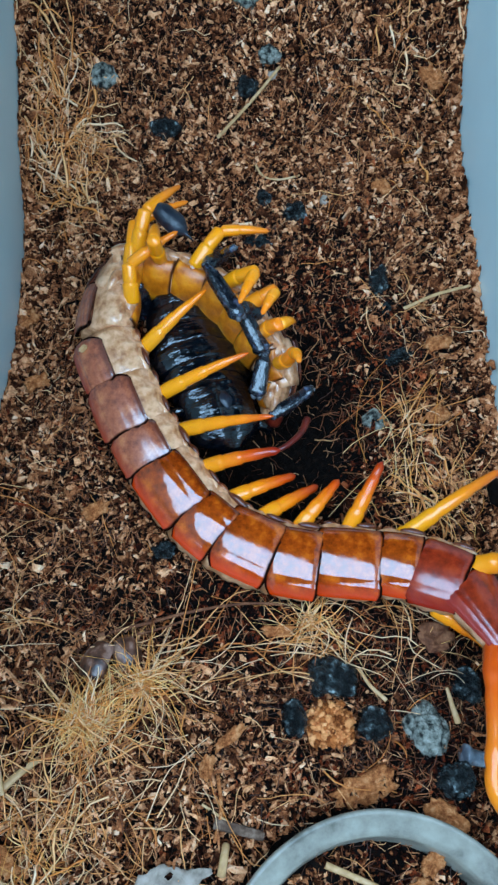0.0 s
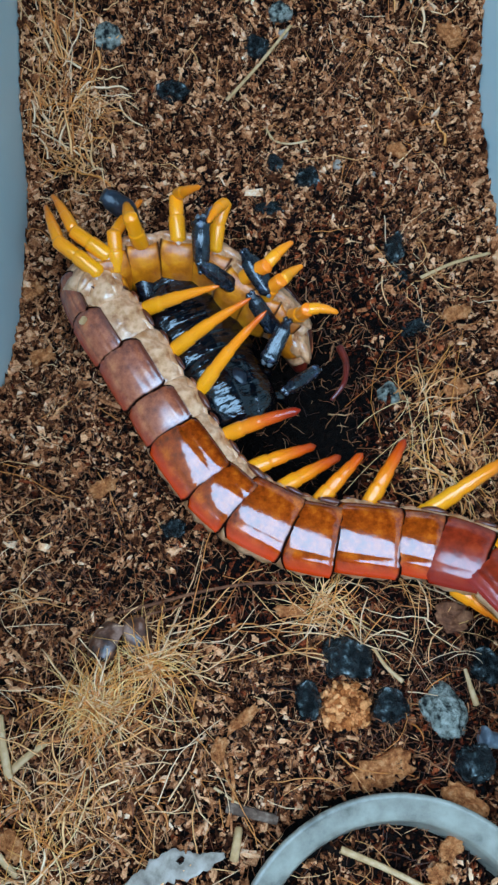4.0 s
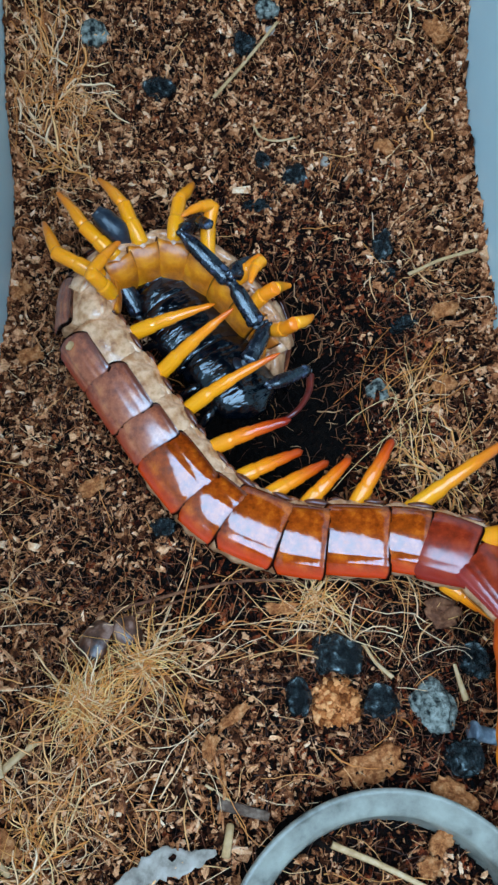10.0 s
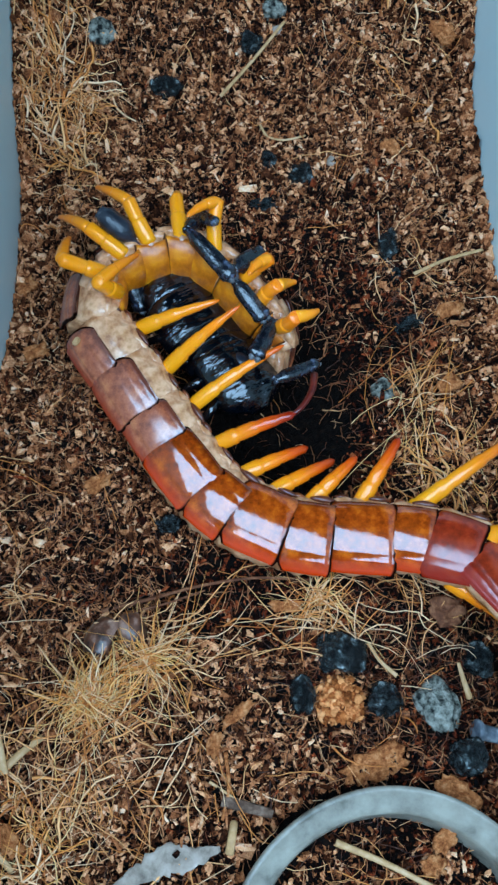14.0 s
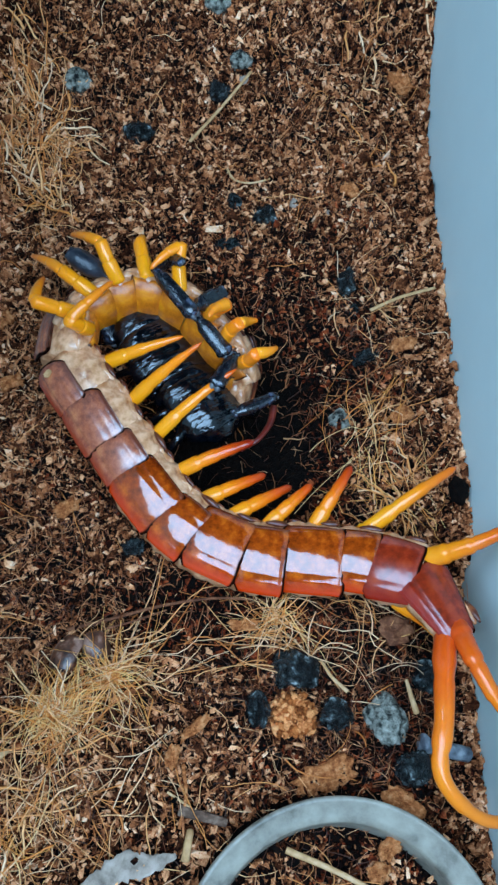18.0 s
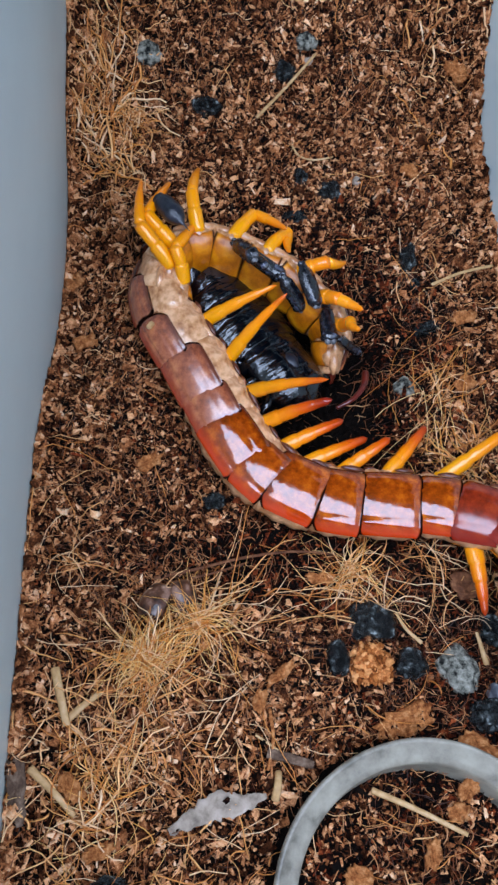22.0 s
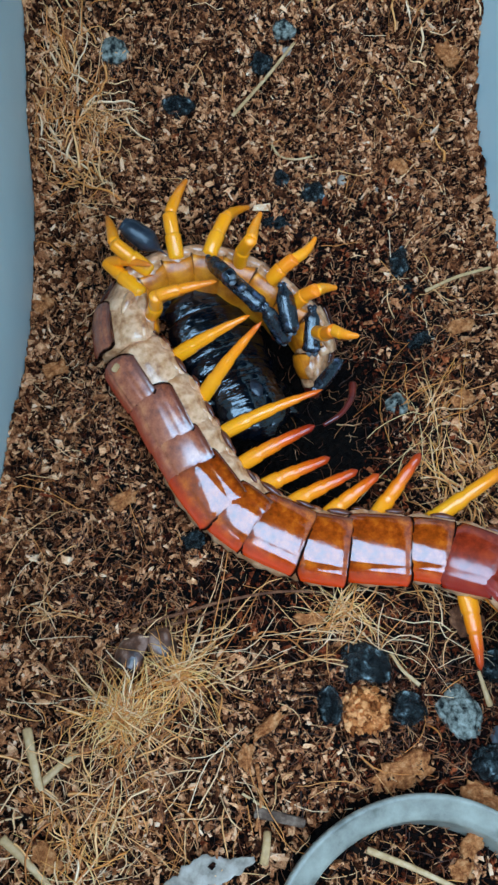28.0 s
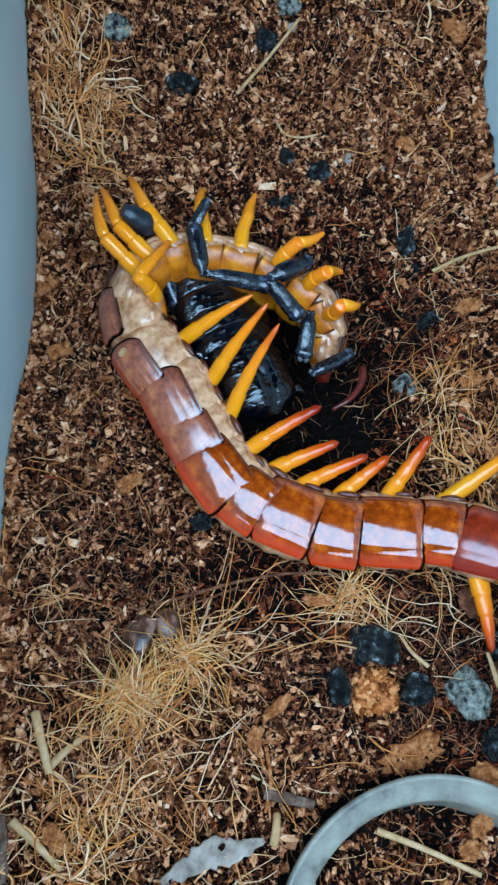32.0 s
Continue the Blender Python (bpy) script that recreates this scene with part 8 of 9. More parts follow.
    go(UPPER["Z7"], [(0, 2.64, 18.39, 12.62, 0, -62.22, -21.79), (1, 3.36, 18.37, 12.63, -5.08, -1.84, -13.51), (2, 3.42, 17.6, 12.64, -6.54, -9.4, 1.28), (3, 2.79, 18.8, 12.63, -6.73, -9.55, 2.43), (3.5, 1.36, 20.09, 12.6, -8.63, -68.51, 5.05), (6, 0.97, 17.72, 12.6, -10.52, -53.42, 7.2), (9, 1.11, 17.68, 12.6, -12.5, -53.39, 9.67), (13, 0.98, 17.88, 12.59, -11.23, -61.71, 8.17), (17, 1.68, 17.69, 12.59, -10.88, -64.04, 7.77), (20, 1.68, 17.69, 12.59, -10.88, -64.04, 7.77), (21, 3.72, 17.97, 12.64, 13.86, -38.02, -22.97), (22, 4.94, 19.24, 12.63, 30.68, -47.85, -47.36), (23, 4.8, 18.84, 12.63, 23.31, -62.67, -38.48), (24, 5.9, 19.7, 12.63, 4.53, -40, -15.02), (25, 3.36, 20.08, 12.63, 11.41, -55.96, -24.18), (28, 4.07, 21.51, 12.63, -6.46, -60.67, -3.26), (29, 4.19, 22.78, 12.62, 29.46, -71.29, -42.19), (30, 3.83, 21.19, 12.61, -5.78, -60.79, -4), (31, 4.22, 21.16, 12.63, -1.41, -68.49, -8.83), (32, 4.85, 21.07, 12.63, -3.48, -62.21, -6.55)])
    go(LOWER["Z7"], [(0, 5.34, 17.31, 18.13, 0, 41.88, 41.54), (0.5, 7.38, 17.11, 15.48, -49.92, 23.28, -39.39), (1, 9.42, 16.92, 12.83, -50.63, -21.96, -91.84), (2, 9.56, 17.74, 13.65, -38.24, -33.68, -117.89), (3, 8.92, 19.06, 13.66, -97.65, -41.48, -31.83), (3.25, 6.28, 19.67, 16.03, -121.66, -23.03, 11.1), (3.5, 3.63, 20.29, 18.4, -127.09, 3.71, 41.86), (6, 4.66, 18.19, 17.6, -128.29, 36.95, 38.56), (9, 4.78, 18.3, 17.6, -125.62, 42.67, 42.72), (13, 3.9, 18.3, 18.07, -128.31, 37.13, 38.53), (17, 4.38, 18.06, 18.19, -128.37, 39.13, 38.44), (20, 4.38, 18.06, 18.19, -128.37, 39.13, 38.44), (21, 8.23, 16.06, 16.48, -133.62, 33.91, 29.64), (21.5, 8, 16.11, 16.86, -147.2, 4.7, -8.81), (22, 7.77, 16.17, 17.24, -140.13, -26.38, -43.98), (23, 7.04, 17.06, 18.16, -132.92, -42.81, -56.52), (24, 10.51, 18.46, 16.63, -108.81, -34.08, -94.32), (24.5, 8.52, 18.55, 17.21, -133.06, -7.5, -33.33), (25, 6.54, 18.65, 17.79, -123.39, 25.93, 20.33), (28, 7.12, 21.34, 18.06, -120.25, 29.09, 27.13), (29, 5.67, 21.43, 18.52, -108.63, 44.28, 46.29), (30, 6.86, 20.98, 18.04, -121.73, 28.09, 24.49), (31, 6.47, 20.81, 18.42, -117.64, 34.55, 32.34), (32, 7.73, 20.74, 18.14, -117.1, 41.21, 33.22)])
    go(UPPER["Z8"], [(0, 5.67, 12.63, 11.36, 115.2, -70.12, -26.59), (1, 6.12, 12.34, 11.38, 118.92, -25.32, -31.23), (2, 5.97, 11.35, 11.39, 114.54, -45.38, -23.77), (3, 5.9, 13.2, 11.35, 112.42, -43.88, -20.76), (3.5, 6.44, 17.32, 11.24, 149.08, -68.16, -63.43), (6, 4.34, 13.14, 11.23, 96.62, -12.02, 4.62), (9, 4.55, 13.25, 11.21, 112.13, -50.47, -23.23), (13, 4.28, 13.44, 11.2, 112.46, -66.98, -23.62), (17, 4.71, 13.12, 11.19, 111.5, -65.97, -22.57), (20, 4.71, 13.12, 11.19, 111.5, -65.97, -22.57), (21, 6.26, 11.72, 11.38, 133.84, -66.53, -46.92), (22, 8.47, 13.97, 11.34, 153.26, -62.62, -68.36), (23, 8.21, 13.17, 11.37, 166.36, -74.9, -82.33), (24, 8.78, 14.12, 11.33, 124.53, -58.46, -37.55), (25, 7.48, 14.42, 11.42, 152.57, -73.09, -67.94), (28, 8.05, 16.15, 11.39, 142.35, -62.5, -56.96), (29, 7.23, 17.54, 11.3, 126.63, -63.52, -39.34), (30, 6.83, 16.31, 11.24, 111.77, -63.85, -22.79), (31, 7.13, 15.3, 11.38, 106.08, -71.82, -16.66), (32, 8.68, 15.5, 11.4, 137.65, -75.33, -49.48)])
    go(LOWER["Z8"], [(0, 7.81, 11.55, 17.99, 0, -46.81, -83.82), (1, 11.56, 9.04, 14.39, 32.35, -36.86, -130.66), (2, 10.5, 9.35, 16.41, 31.95, -30.06, -129.94), (3, 10.65, 11.4, 16.23, -11.94, -43.48, -62.42), (3.25, 9.13, 13.19, 17.01, -35.29, -19.29, -20.01), (3.5, 7.61, 14.97, 17.78, -37.38, 11.76, 9.97), (4.75, 9.41, 14.33, 15.24, -31.09, -22.02, -50.97), (6, 11.2, 13.7, 12.7, 6.36, -28.49, -127.8), (7, 10.36, 12.96, 14.01, -2.45, 7.95, -83.19), (8, 9.52, 12.22, 15.33, 20.7, 39.06, -30.54), (9, 8.67, 11.48, 16.64, 67.37, 34.03, 41.25), (13, 6.8, 12.33, 17.68, 61.69, 21.61, 29.19), (17, 7.35, 12.02, 17.62, 62.88, 27.41, 32.06), (20, 7.35, 12.02, 17.62, 62.88, 27.41, 32.06), (20.5, 7.77, 10.84, 17.73, 58.47, -15.35, -5.65), (21, 8.18, 9.67, 17.85, 91.3, -48.98, -61.46), (22, 9.67, 10.96, 17.6, 107.87, -45.96, -83.81), (23, 8.45, 11.35, 18.17, 104.37, -45.44, -78.92), (24, 11.7, 11.87, 17.34, 127.17, -51.58, -109.02), (25, 8.25, 12.52, 18.16, 92.22, -49.42, -64.63), (28, 9.82, 13.43, 17.63, 73.23, -35.23, -36.94), (29, 9.66, 15.55, 17.61, 92.81, -43.58, -67.28), (30, 9.69, 15.1, 17.57, 88.14, -47.55, -60.74), (31, 9.24, 14.67, 18.07, 83.71, -51.47, -54.93), (31.5, 9.54, 14.41, 18.14, 58.19, -9.49, -9.67), (32, 9.84, 14.15, 18.21, 66.97, 36.66, 23.8)])
    go(LEGS["B"], [(0, -20.51, 16.31, 8.84, 0, -22.75, 38.59), (1, -19.46, 16.57, 8.84, 7.26, -10.34, 13.62), (2, -20.63, 15.24, 8.84, 7.15, -10.04, 14.21), (3, -20.65, 14.87, 8.84, 9.09, -20.81, 6.97), (3.5, -22.03, 19.31, 8.84, 12.86, -34.79, -1.04), (6, -21.73, 13.24, 8.84, 6, -10.52, 16.24), (9, -21.92, 13.25, 8.84, 6.17, -13.33, 15.43), (13, -22, 13.55, 8.84, 7.04, -20.76, 12.49), (17, -22.03, 13.56, 8.84, 7.04, -19.75, 12.49), (20, -22.03, 13.56, 8.84, 7.04, -19.75, 12.49), (21, -19.84, 15.12, 8.84, 13.09, -39.74, 0.5), (22, -18.59, 14.14, 8.84, 4.07, -33.36, 15.57), (23, -18.25, 12.63, 8.84, 2.03, -33.27, 19.28), (24, -19.07, 12.22, 8.84, 2.86, -35.53, 17.82), (25, -19.14, 11.91, 8.84, 1.88, -31.12, 19.6), (28, -19.23, 11.68, 8.84, 2.22, -30.27, 18.94), (29, -17.69, 12.97, 8.84, 1.45, -33.72, 20.38), (30, -19, 11.21, 8.84, 1.34, -34.85, 20.58), (31, -18.92, 11.2, 8.84, 2.66, -36.9, 18.33), (32, -19.11, 11.13, 8.84, 2.42, -37.62, 18.72)])
    go(LEGS["C"], [(0, -16.99, 7.19, 8.03, 0, -26.34, 16.52), (1, -15.79, 7.38, 8.03, -5.19, -18.76, 29.98), (2, -16.36, 6.24, 8.03, -0.49, -30.77, 18.84), (3, -16.41, 5.83, 8.03, 11.44, -48.05, 0.37), (3.5, -16.55, 10.88, 8.03, 2.88, -37.44, 12.89), (6, -16.58, 5.11, 8.03, -6.56, -35.91, 28.63), (9, -16.63, 5.23, 8.03, -8.21, -33.88, 31.53), (13, -16.63, 5.6, 8.03, -7.63, -35.73, 30.51), (17, -16.69, 5.66, 8.03, -6.64, -36.2, 28.81), (20, -16.69, 5.66, 8.03, -6.64, -36.2, 28.81), (21, -15.1, 7.13, 8.03, -1.39, -53.78, 21.48), (22, -13.77, 5.98, 8.03, -13.04, -50.47, 36.2), (23, -13.61, 4.69, 8.03, -15.89, -48.17, 39.96), (24, -14.01, 4.15, 8.03, -17.97, -39.52, 42.95), (25, -14.03, 3.78, 8.03, -17.68, -43.32, 42.51), (28, -14.2, 3.42, 8.03, -18.22, -42.2, 43.31), (29, -12.63, 4.4, 8.03, -18.94, -41.43, 44.4), (30, -13.78, 2.7, 8.03, -20.04, -43.15, 46.03), (31, -13.79, 2.83, 8.03, -18.71, -45.1, 44.12), (32, -13.88, 2.85, 8.03, -19.18, -43.88, 44.78)])
    go(LEGS["D"], [(0, -13.33, 0.05, 7.32, -0, -34.57, -5.57), (1, -12.39, -0.12, 7.32, -0.45, -34.12, -4.78), (2, -12.51, -1.22, 7.32, -0.49, -37.63, -4.7), (3, -12.66, -1.4, 7.32, -0.43, -40.06, -4.8), (3.5, -11.44, 2.55, 7.32, -21.58, -43.43, 26.51), (6, -12.15, -1.72, 7.32, -38.33, -31.38, 53.62), (9, -11.98, -1.62, 7.32, -24.06, -28.21, 25.34), (13, -11.88, -1.28, 7.32, -24.94, -18.33, 27.58), (17, -11.92, -1.24, 7.32, -27.69, -21.53, 35.62), (20, -11.92, -1.24, 7.32, -27.69, -21.53, 35.62), (21, -10.68, 0.26, 7.32, -7.14, -40.87, -2.44), (22, -10.12, -0.75, 7.32, 1.63, -47.85, -14.94), (23, -10.52, -1.62, 7.32, -3.56, -46.97, -7.9), (24, -10.67, -2.32, 7.32, -21.35, -20.3, 22.85), (25, -10.73, -2.82, 7.32, -26.19, -24.51, 35.49), (28, -10.86, -3.19, 7.32, -19.94, -18.82, 18.68), (29, -9.43, -2.7, 7.32, -25.23, -23.7, 33.19), (30, -10.59, -3.99, 7.32, -24.03, -35.05, 30.76), (31, -10.53, -3.8, 7.32, -31.45, -46.58, 42.03), (32, -10.54, -3.89, 7.32, -41.7, -44.4, 56.37)])
    go(LEGS["E"], [(0, -8.83, -7.15, 6.61, -0, -28.28, 4.01), (1, -8.34, -7.36, 6.61, -0.71, -29.27, 5.48), (2, -8.32, -8.24, 6.61, -1.32, -29.71, 6.72), (3, -8.46, -8.33, 6.61, -5.5, -13.02, 18.05), (3.5, -6.95, -5.42, 6.61, -2.04, -31.39, 9.02), (6, -7.65, -8.7, 6.61, -2.83, -27.54, 10.63), (9, -7.44, -8.64, 6.61, -4.3, -20.35, 14.25), (13, -7.39, -8.27, 6.61, -4.35, -24.99, 14.38), (17, -7.4, -8.26, 6.61, -5.94, -14.61, 19.05), (20, -7.4, -8.26, 6.61, -5.94, -14.61, 19.05), (21, -6.68, -6.68, 6.61, 2.87, -44.85, 1.99), (22, -6.85, -7.04, 6.61, 0.4, -40.98, 5.61), (23, -7.56, -7.77, 6.61, -3.5, -30.28, 12.28), (24, -7.5, -8.36, 6.61, -6.4, -17.12, 19.43), (25, -7.53, -8.78, 6.61, -7.22, -27.94, 21.57), (28, -7.55, -9.19, 6.61, -8.1, -18.85, 23.78), (29, -6.41, -9.04, 6.61, -8.23, -19.52, 24.18), (30, -7.44, -9.91, 6.61, -8.66, -19.38, 25.45), (31, -7.42, -9.78, 6.61, -8.03, -19.03, 23.54), (32, -7.45, -9.9, 6.61, -9.05, -20.55, 26.55)])
    go(LEGS["F"], [(0, -3.87, -13.06, 6.15, -0, 5.21, 21.93), (1, -3.83, -12.89, 6.15, 0.11, 6.36, 23.06), (2, -3.76, -13.49, 6.15, 0.23, 7.94, 24.01), (3, -3.82, -13.59, 6.15, 0.07, 4.22, 22.46), (3.5, -2.4, -11.65, 6.15, 0.01, 6.5, 21.86), (6, -2.84, -14.26, 6.15, 0.24, 4.88, 24.13), (9, -2.75, -14.24, 6.15, 0.29, 4.4, 24.78), (13, -2.82, -13.87, 6.15, 0.26, 3.42, 24.3), (17, -2.85, -13.84, 6.15, 0.25, 3.95, 24.26), (20, -2.85, -13.84, 6.15, 0.25, 3.95, 24.26), (21, -2.7, -12.56, 6.15, 0.26, -3.33, 24.85), (22, -3.27, -12.06, 6.15, 0.46, -13.02, 23.44), (23, -3.96, -12.35, 6.15, 1.32, -20.38, 20.46), (24, -3.68, -12.61, 6.15, 1.08, -17.4, 21.2), (25, -3.68, -12.91, 6.15, 1.42, -18.63, 20.1), (28, -3.61, -13.26, 6.15, 1.63, -17.59, 19.4), (29, -2.78, -13.21, 6.15, 1.76, -17.97, 18.98), (30, -3.46, -13.65, 6.15, 1.56, -17.82, 19.63), (31, -3.47, -13.61, 6.15, 1.73, -17.91, 19.08), (32, -3.59, -13.74, 6.15, 1.86, -18.25, 18.66)])
    go(LEGS["G"], [(0, 1.82, -16.63, 5.83, 0, 11.97, 31.98), (1, 1.71, -16.41, 5.83, 0.17, 10.91, 32.85), (2, 1.79, -16.83, 5.83, 0.14, 11.82, 32.68), (3, 1.75, -16.86, 5.83, -0.06, 10.18, 31.66), (3.5, 3.06, -15.41, 5.83, -0.25, 7.73, 30.39), (6, 2.77, -17.48, 5.83, -0.01, 8.64, 32.09), (9, 2.73, -17.38, 5.83, -0.14, 7.32, 31.14), (13, 2.62, -17.06, 5.83, -0.42, 6.78, 28.87), (17, 2.56, -17, 5.83, -0.46, 5.69, 28.56), (20, 2.56, -17, 5.83, -0.46, 5.69, 28.56), (21, 2.26, -15.78, 5.83, -0.63, 0.78, 25.48), (22, 1.63, -15.02, 5.83, -0.56, -4.63, 23.4), (23, 1, -15.36, 5.83, 0.39, -21.43, 19.24), (24, 1.44, -15.75, 5.83, -0.44, -18.91, 21.63), (25, 1.52, -15.99, 5.83, -0.17, -20.32, 20.83), (28, 1.53, -16.4, 5.83, -0.65, -19.59, 22.25), (29, 2.11, -16.51, 5.83, -0.27, -19.76, 21.12), (30, 1.76, -16.75, 5.83, -0.26, -19.57, 21.08), (31, 1.77, -16.67, 5.83, -0.23, -19.78, 21), (32, 1.63, -16.75, 5.83, 0.05, -20.12, 20.18)])
    go(LEGS["H"], [(0, 8.78, -18.91, 5.73, 0, -7.98, 49.22), (1, 8.46, -18.7, 5.73, 0.1, -12.52, 48.63), (2, 8.51, -18.99, 5.73, 0.28, -13.72, 47.87), (3, 8.54, -18.9, 5.73, 0.31, -9.63, 47.7), (3.5, 9.93, -18.15, 5.73, 0.62, -14.36, 46.2), (6, 9.53, -19.59, 5.73, 0.49, -11.11, 46.82), (9, 9.48, -19.4, 5.73, 0.75, -8.97, 45.33), (13, 9.45, -19.19, 5.73, 0.99, -8.35, 43.69), (17, 9.39, -19.07, 5.73, 1.17, -7.65, 42.45), (20, 9.39, -19.07, 5.73, 1.17, -7.65, 42.45), (21, 9.15, -17.82, 5.73, 1.88, -8.5, 37.36), (22, 8.52, -16.9, 5.73, 2.84, -19.61, 33.43), (23, 7.89, -17.36, 5.73, 3.21, -24.48, 32.46), (24, 8.28, -17.92, 5.73, 2.29, -21.44, 34.81), (25, 8.41, -18.11, 5.73, 2.53, -23.03, 34.17), (28, 8.32, -18.68, 5.73, 2.28, -22.14, 34.83), (29, 8.8, -19, 5.73, 2.09, -22.42, 35.33), (30, 8.59, -19.04, 5.73, 2.31, -22.22, 34.74), (31, 8.66, -18.9, 5.73, 2.23, -22.51, 34.96), (32, 8.56, -18.94, 5.73, 2.24, -22.94, 34.94)])
    go(LEGS["I"], [(0, 18.12, -19.12, 6.13, -0, -23.57, 61.95), (1, 17.7, -18.79, 6.13, 0.62, -20.48, 60.29), (2, 17.74, -19.09, 6.13, 0.41, -23.45, 60.84), (3, 17.69, -18.94, 6.13, 0.84, -14.36, 59.55), (3.5, 19.09, -18.77, 6.13, 0.91, -8.13, 59.14), (6, 18.66, -19.67, 6.13, 0.89, -17.33, 59.23), (9, 18.62, -19.48, 6.13, 1.05, -13.27, 58.63), (13, 18.56, -19.4, 6.13, 1.37, -12.54, 57.2), (17, 18.43, -19.28, 6.13, 1.53, -11.14, 56.46), (20, 18.43, -19.28, 6.13, 1.53, -11.14, 56.46), (21, 18.34, -18.14, 6.13, 2.03, 0.04, 51.31), (22, 17.99, -17.18, 6.13, 2.06, -2.45, 49.65), (23, 17.46, -17.67, 6.13, 2.17, -7.88, 48.43), (24, 17.66, -18.3, 6.13, 1.63, -17.11, 50.91), (25, 17.81, -18.43, 6.13, 1.35, -16.75, 51.87), (28, 17.57, -18.98, 6.13, 1.13, -25.45, 52.5), (29, 18.04, -19.5, 6.13, 0.38, -25.46, 54.24), (30, 17.91, -19.37, 6.13, 0.67, -25.46, 53.56), (31, 17.99, -19.29, 6.13, 0.81, -25.61, 53.23), (32, 17.83, -19.27, 6.13, 1.08, -25.98, 52.63)])
    go(LEGS["far"], [(0, 32.26, -33.13, 8.29, 0, -2.17, -37.3), (9, 32.65, -33.05, 8.29, 0, -2.17, -37.3), (17, 32.64, -32.78, 8.28, 0, -2.17, -37.3), (19, 32.5, -32.05, 8.3, 0, -2.17, -37.3), (20, 33.94, -31.11, 8.28, 0, -2.17, -37.3), (20.5, 34.2, -31.39, 8.28, 0.42, 0, -59.42), (21, 33.83, -31.3, 8.28, -0.24, 4.45, -76.5), (21.5, 33.46, -30.58, 8.28, -0.84, 4.44, -84.2), (22, 33.64, -30.79, 8.27, -0.84, 4.44, -84.2), (24, 32.02, -32.63, 8.27, -0.84, 4.44, -84.2), (28, 32.27, -33.01, 8.27, -0.84, 4.44, -84.2), (32, 32.53, -33.19, 8.27, -0.84, 4.44, -84.2)])
    go(SCORPION_BODY, [(0, -4.52, 5.9, 8.5, -17.87, -1.51, -71.84), (1, -4.23, 5.85, 8.5, -17.88, -1.49, -71.52), (2, -4.55, 4.88, 8.5, -17.87, -1.41, -71.99), (3, -4.69, 4.51, 8.5, -17.9, -1.6, -69.53), (6, -1.7, 7.82, 8.5, -17.44, -1.68, -54.04), (9, -1.59, 6.88, 8.5, -17.67, -1.62, -57.84), (13, -2.31, 7.55, 8.5, -17.72, -1.64, -58.85), (17, -1.72, 7.64, 8.5, -17.7, -1.59, -58.52), (20, -1.72, 7.64, 8.5, -17.7, -1.59, -58.52), (21, -1.4, 6.36, 8.5, -17.49, -1.39, -54.88), (22, -0.68, 6.31, 8.5, -17.46, -1.39, -54.52), (23, -1.54, 7.21, 8.5, -17.87, -1.49, -63.54), (24, 0.07, 7.96, 8.5, -17.09, -1.42, -49.74), (25, -4.06, 7.91, 8.5, -17.89, -1.66, -64.58), (28, -3.9, 5.46, 8.5, -17.91, -1.41, -67.54), (29, -3.85, 7.07, 8.5, -17.9, -1.42, -69.8), (30, -4.34, 5.54, 8.5, -17.91, -1.57, -67.55), (31, -4.06, 6.56, 8.5, -17.91, -1.52, -68.53), (32, -4.14, 6.15, 8.5, -17.91, -1.48, -68.67)])
    go(BARS["femur"], [(0, -5.17, 24.63, 17.67, 0, 3.04, -58.62), (1, -4.12, 25.9, 17.25, -0.37, 6.98, -62.85), (2, -6.04, 22.8, 15.96, 3.9, 18.75, -43.95), (3, -6.58, 21.59, 13.24, 38.84, 50.63, 12.05), (6, -7.24, 25.53, 16.5, 1.75, 14.12, -49.45), (9, -7.69, 25.77, 16.03, 4.54, 18.47, -39.54), (13, -8.37, 25.3, 17.12, 3.06, 8.21, -45.92), (17, -8.33, 25.12, 17.65, 2.63, 3.21, -50.17), (20, -8.33, 25.12, 17.65, 2.63, 3.21, -50.17), (21, -7.36, 26.64, 15.57, 2.48, 21.8, -50.88), (22, -7.94, 25.38, 15.44, 14.77, 24.49, -20.25), (23, -6.21, 24.5, 15.29, 13.68, 26.07, -22.8), (24, -4.88, 21.97, 14.3, 33.18, 36.85, 13.5), (25, -7.73, 23.64, 16.21, 6.32, 14.71, -43.14), (28, -7.39, 23.28, 16.44, 7.35, 12.98, -38.84), (29, -7.32, 21.01, 17.34, 9.49, 5.96, -25.87), (30, -8.28, 19.83, 15.59, 15.68, 23, -1.72), (31, -8.33, 18.85, 16.37, 15.65, 15.36, -1.83), (32, -8.13, 20.21, 16.15, 16.08, 17.43, -0.3)])
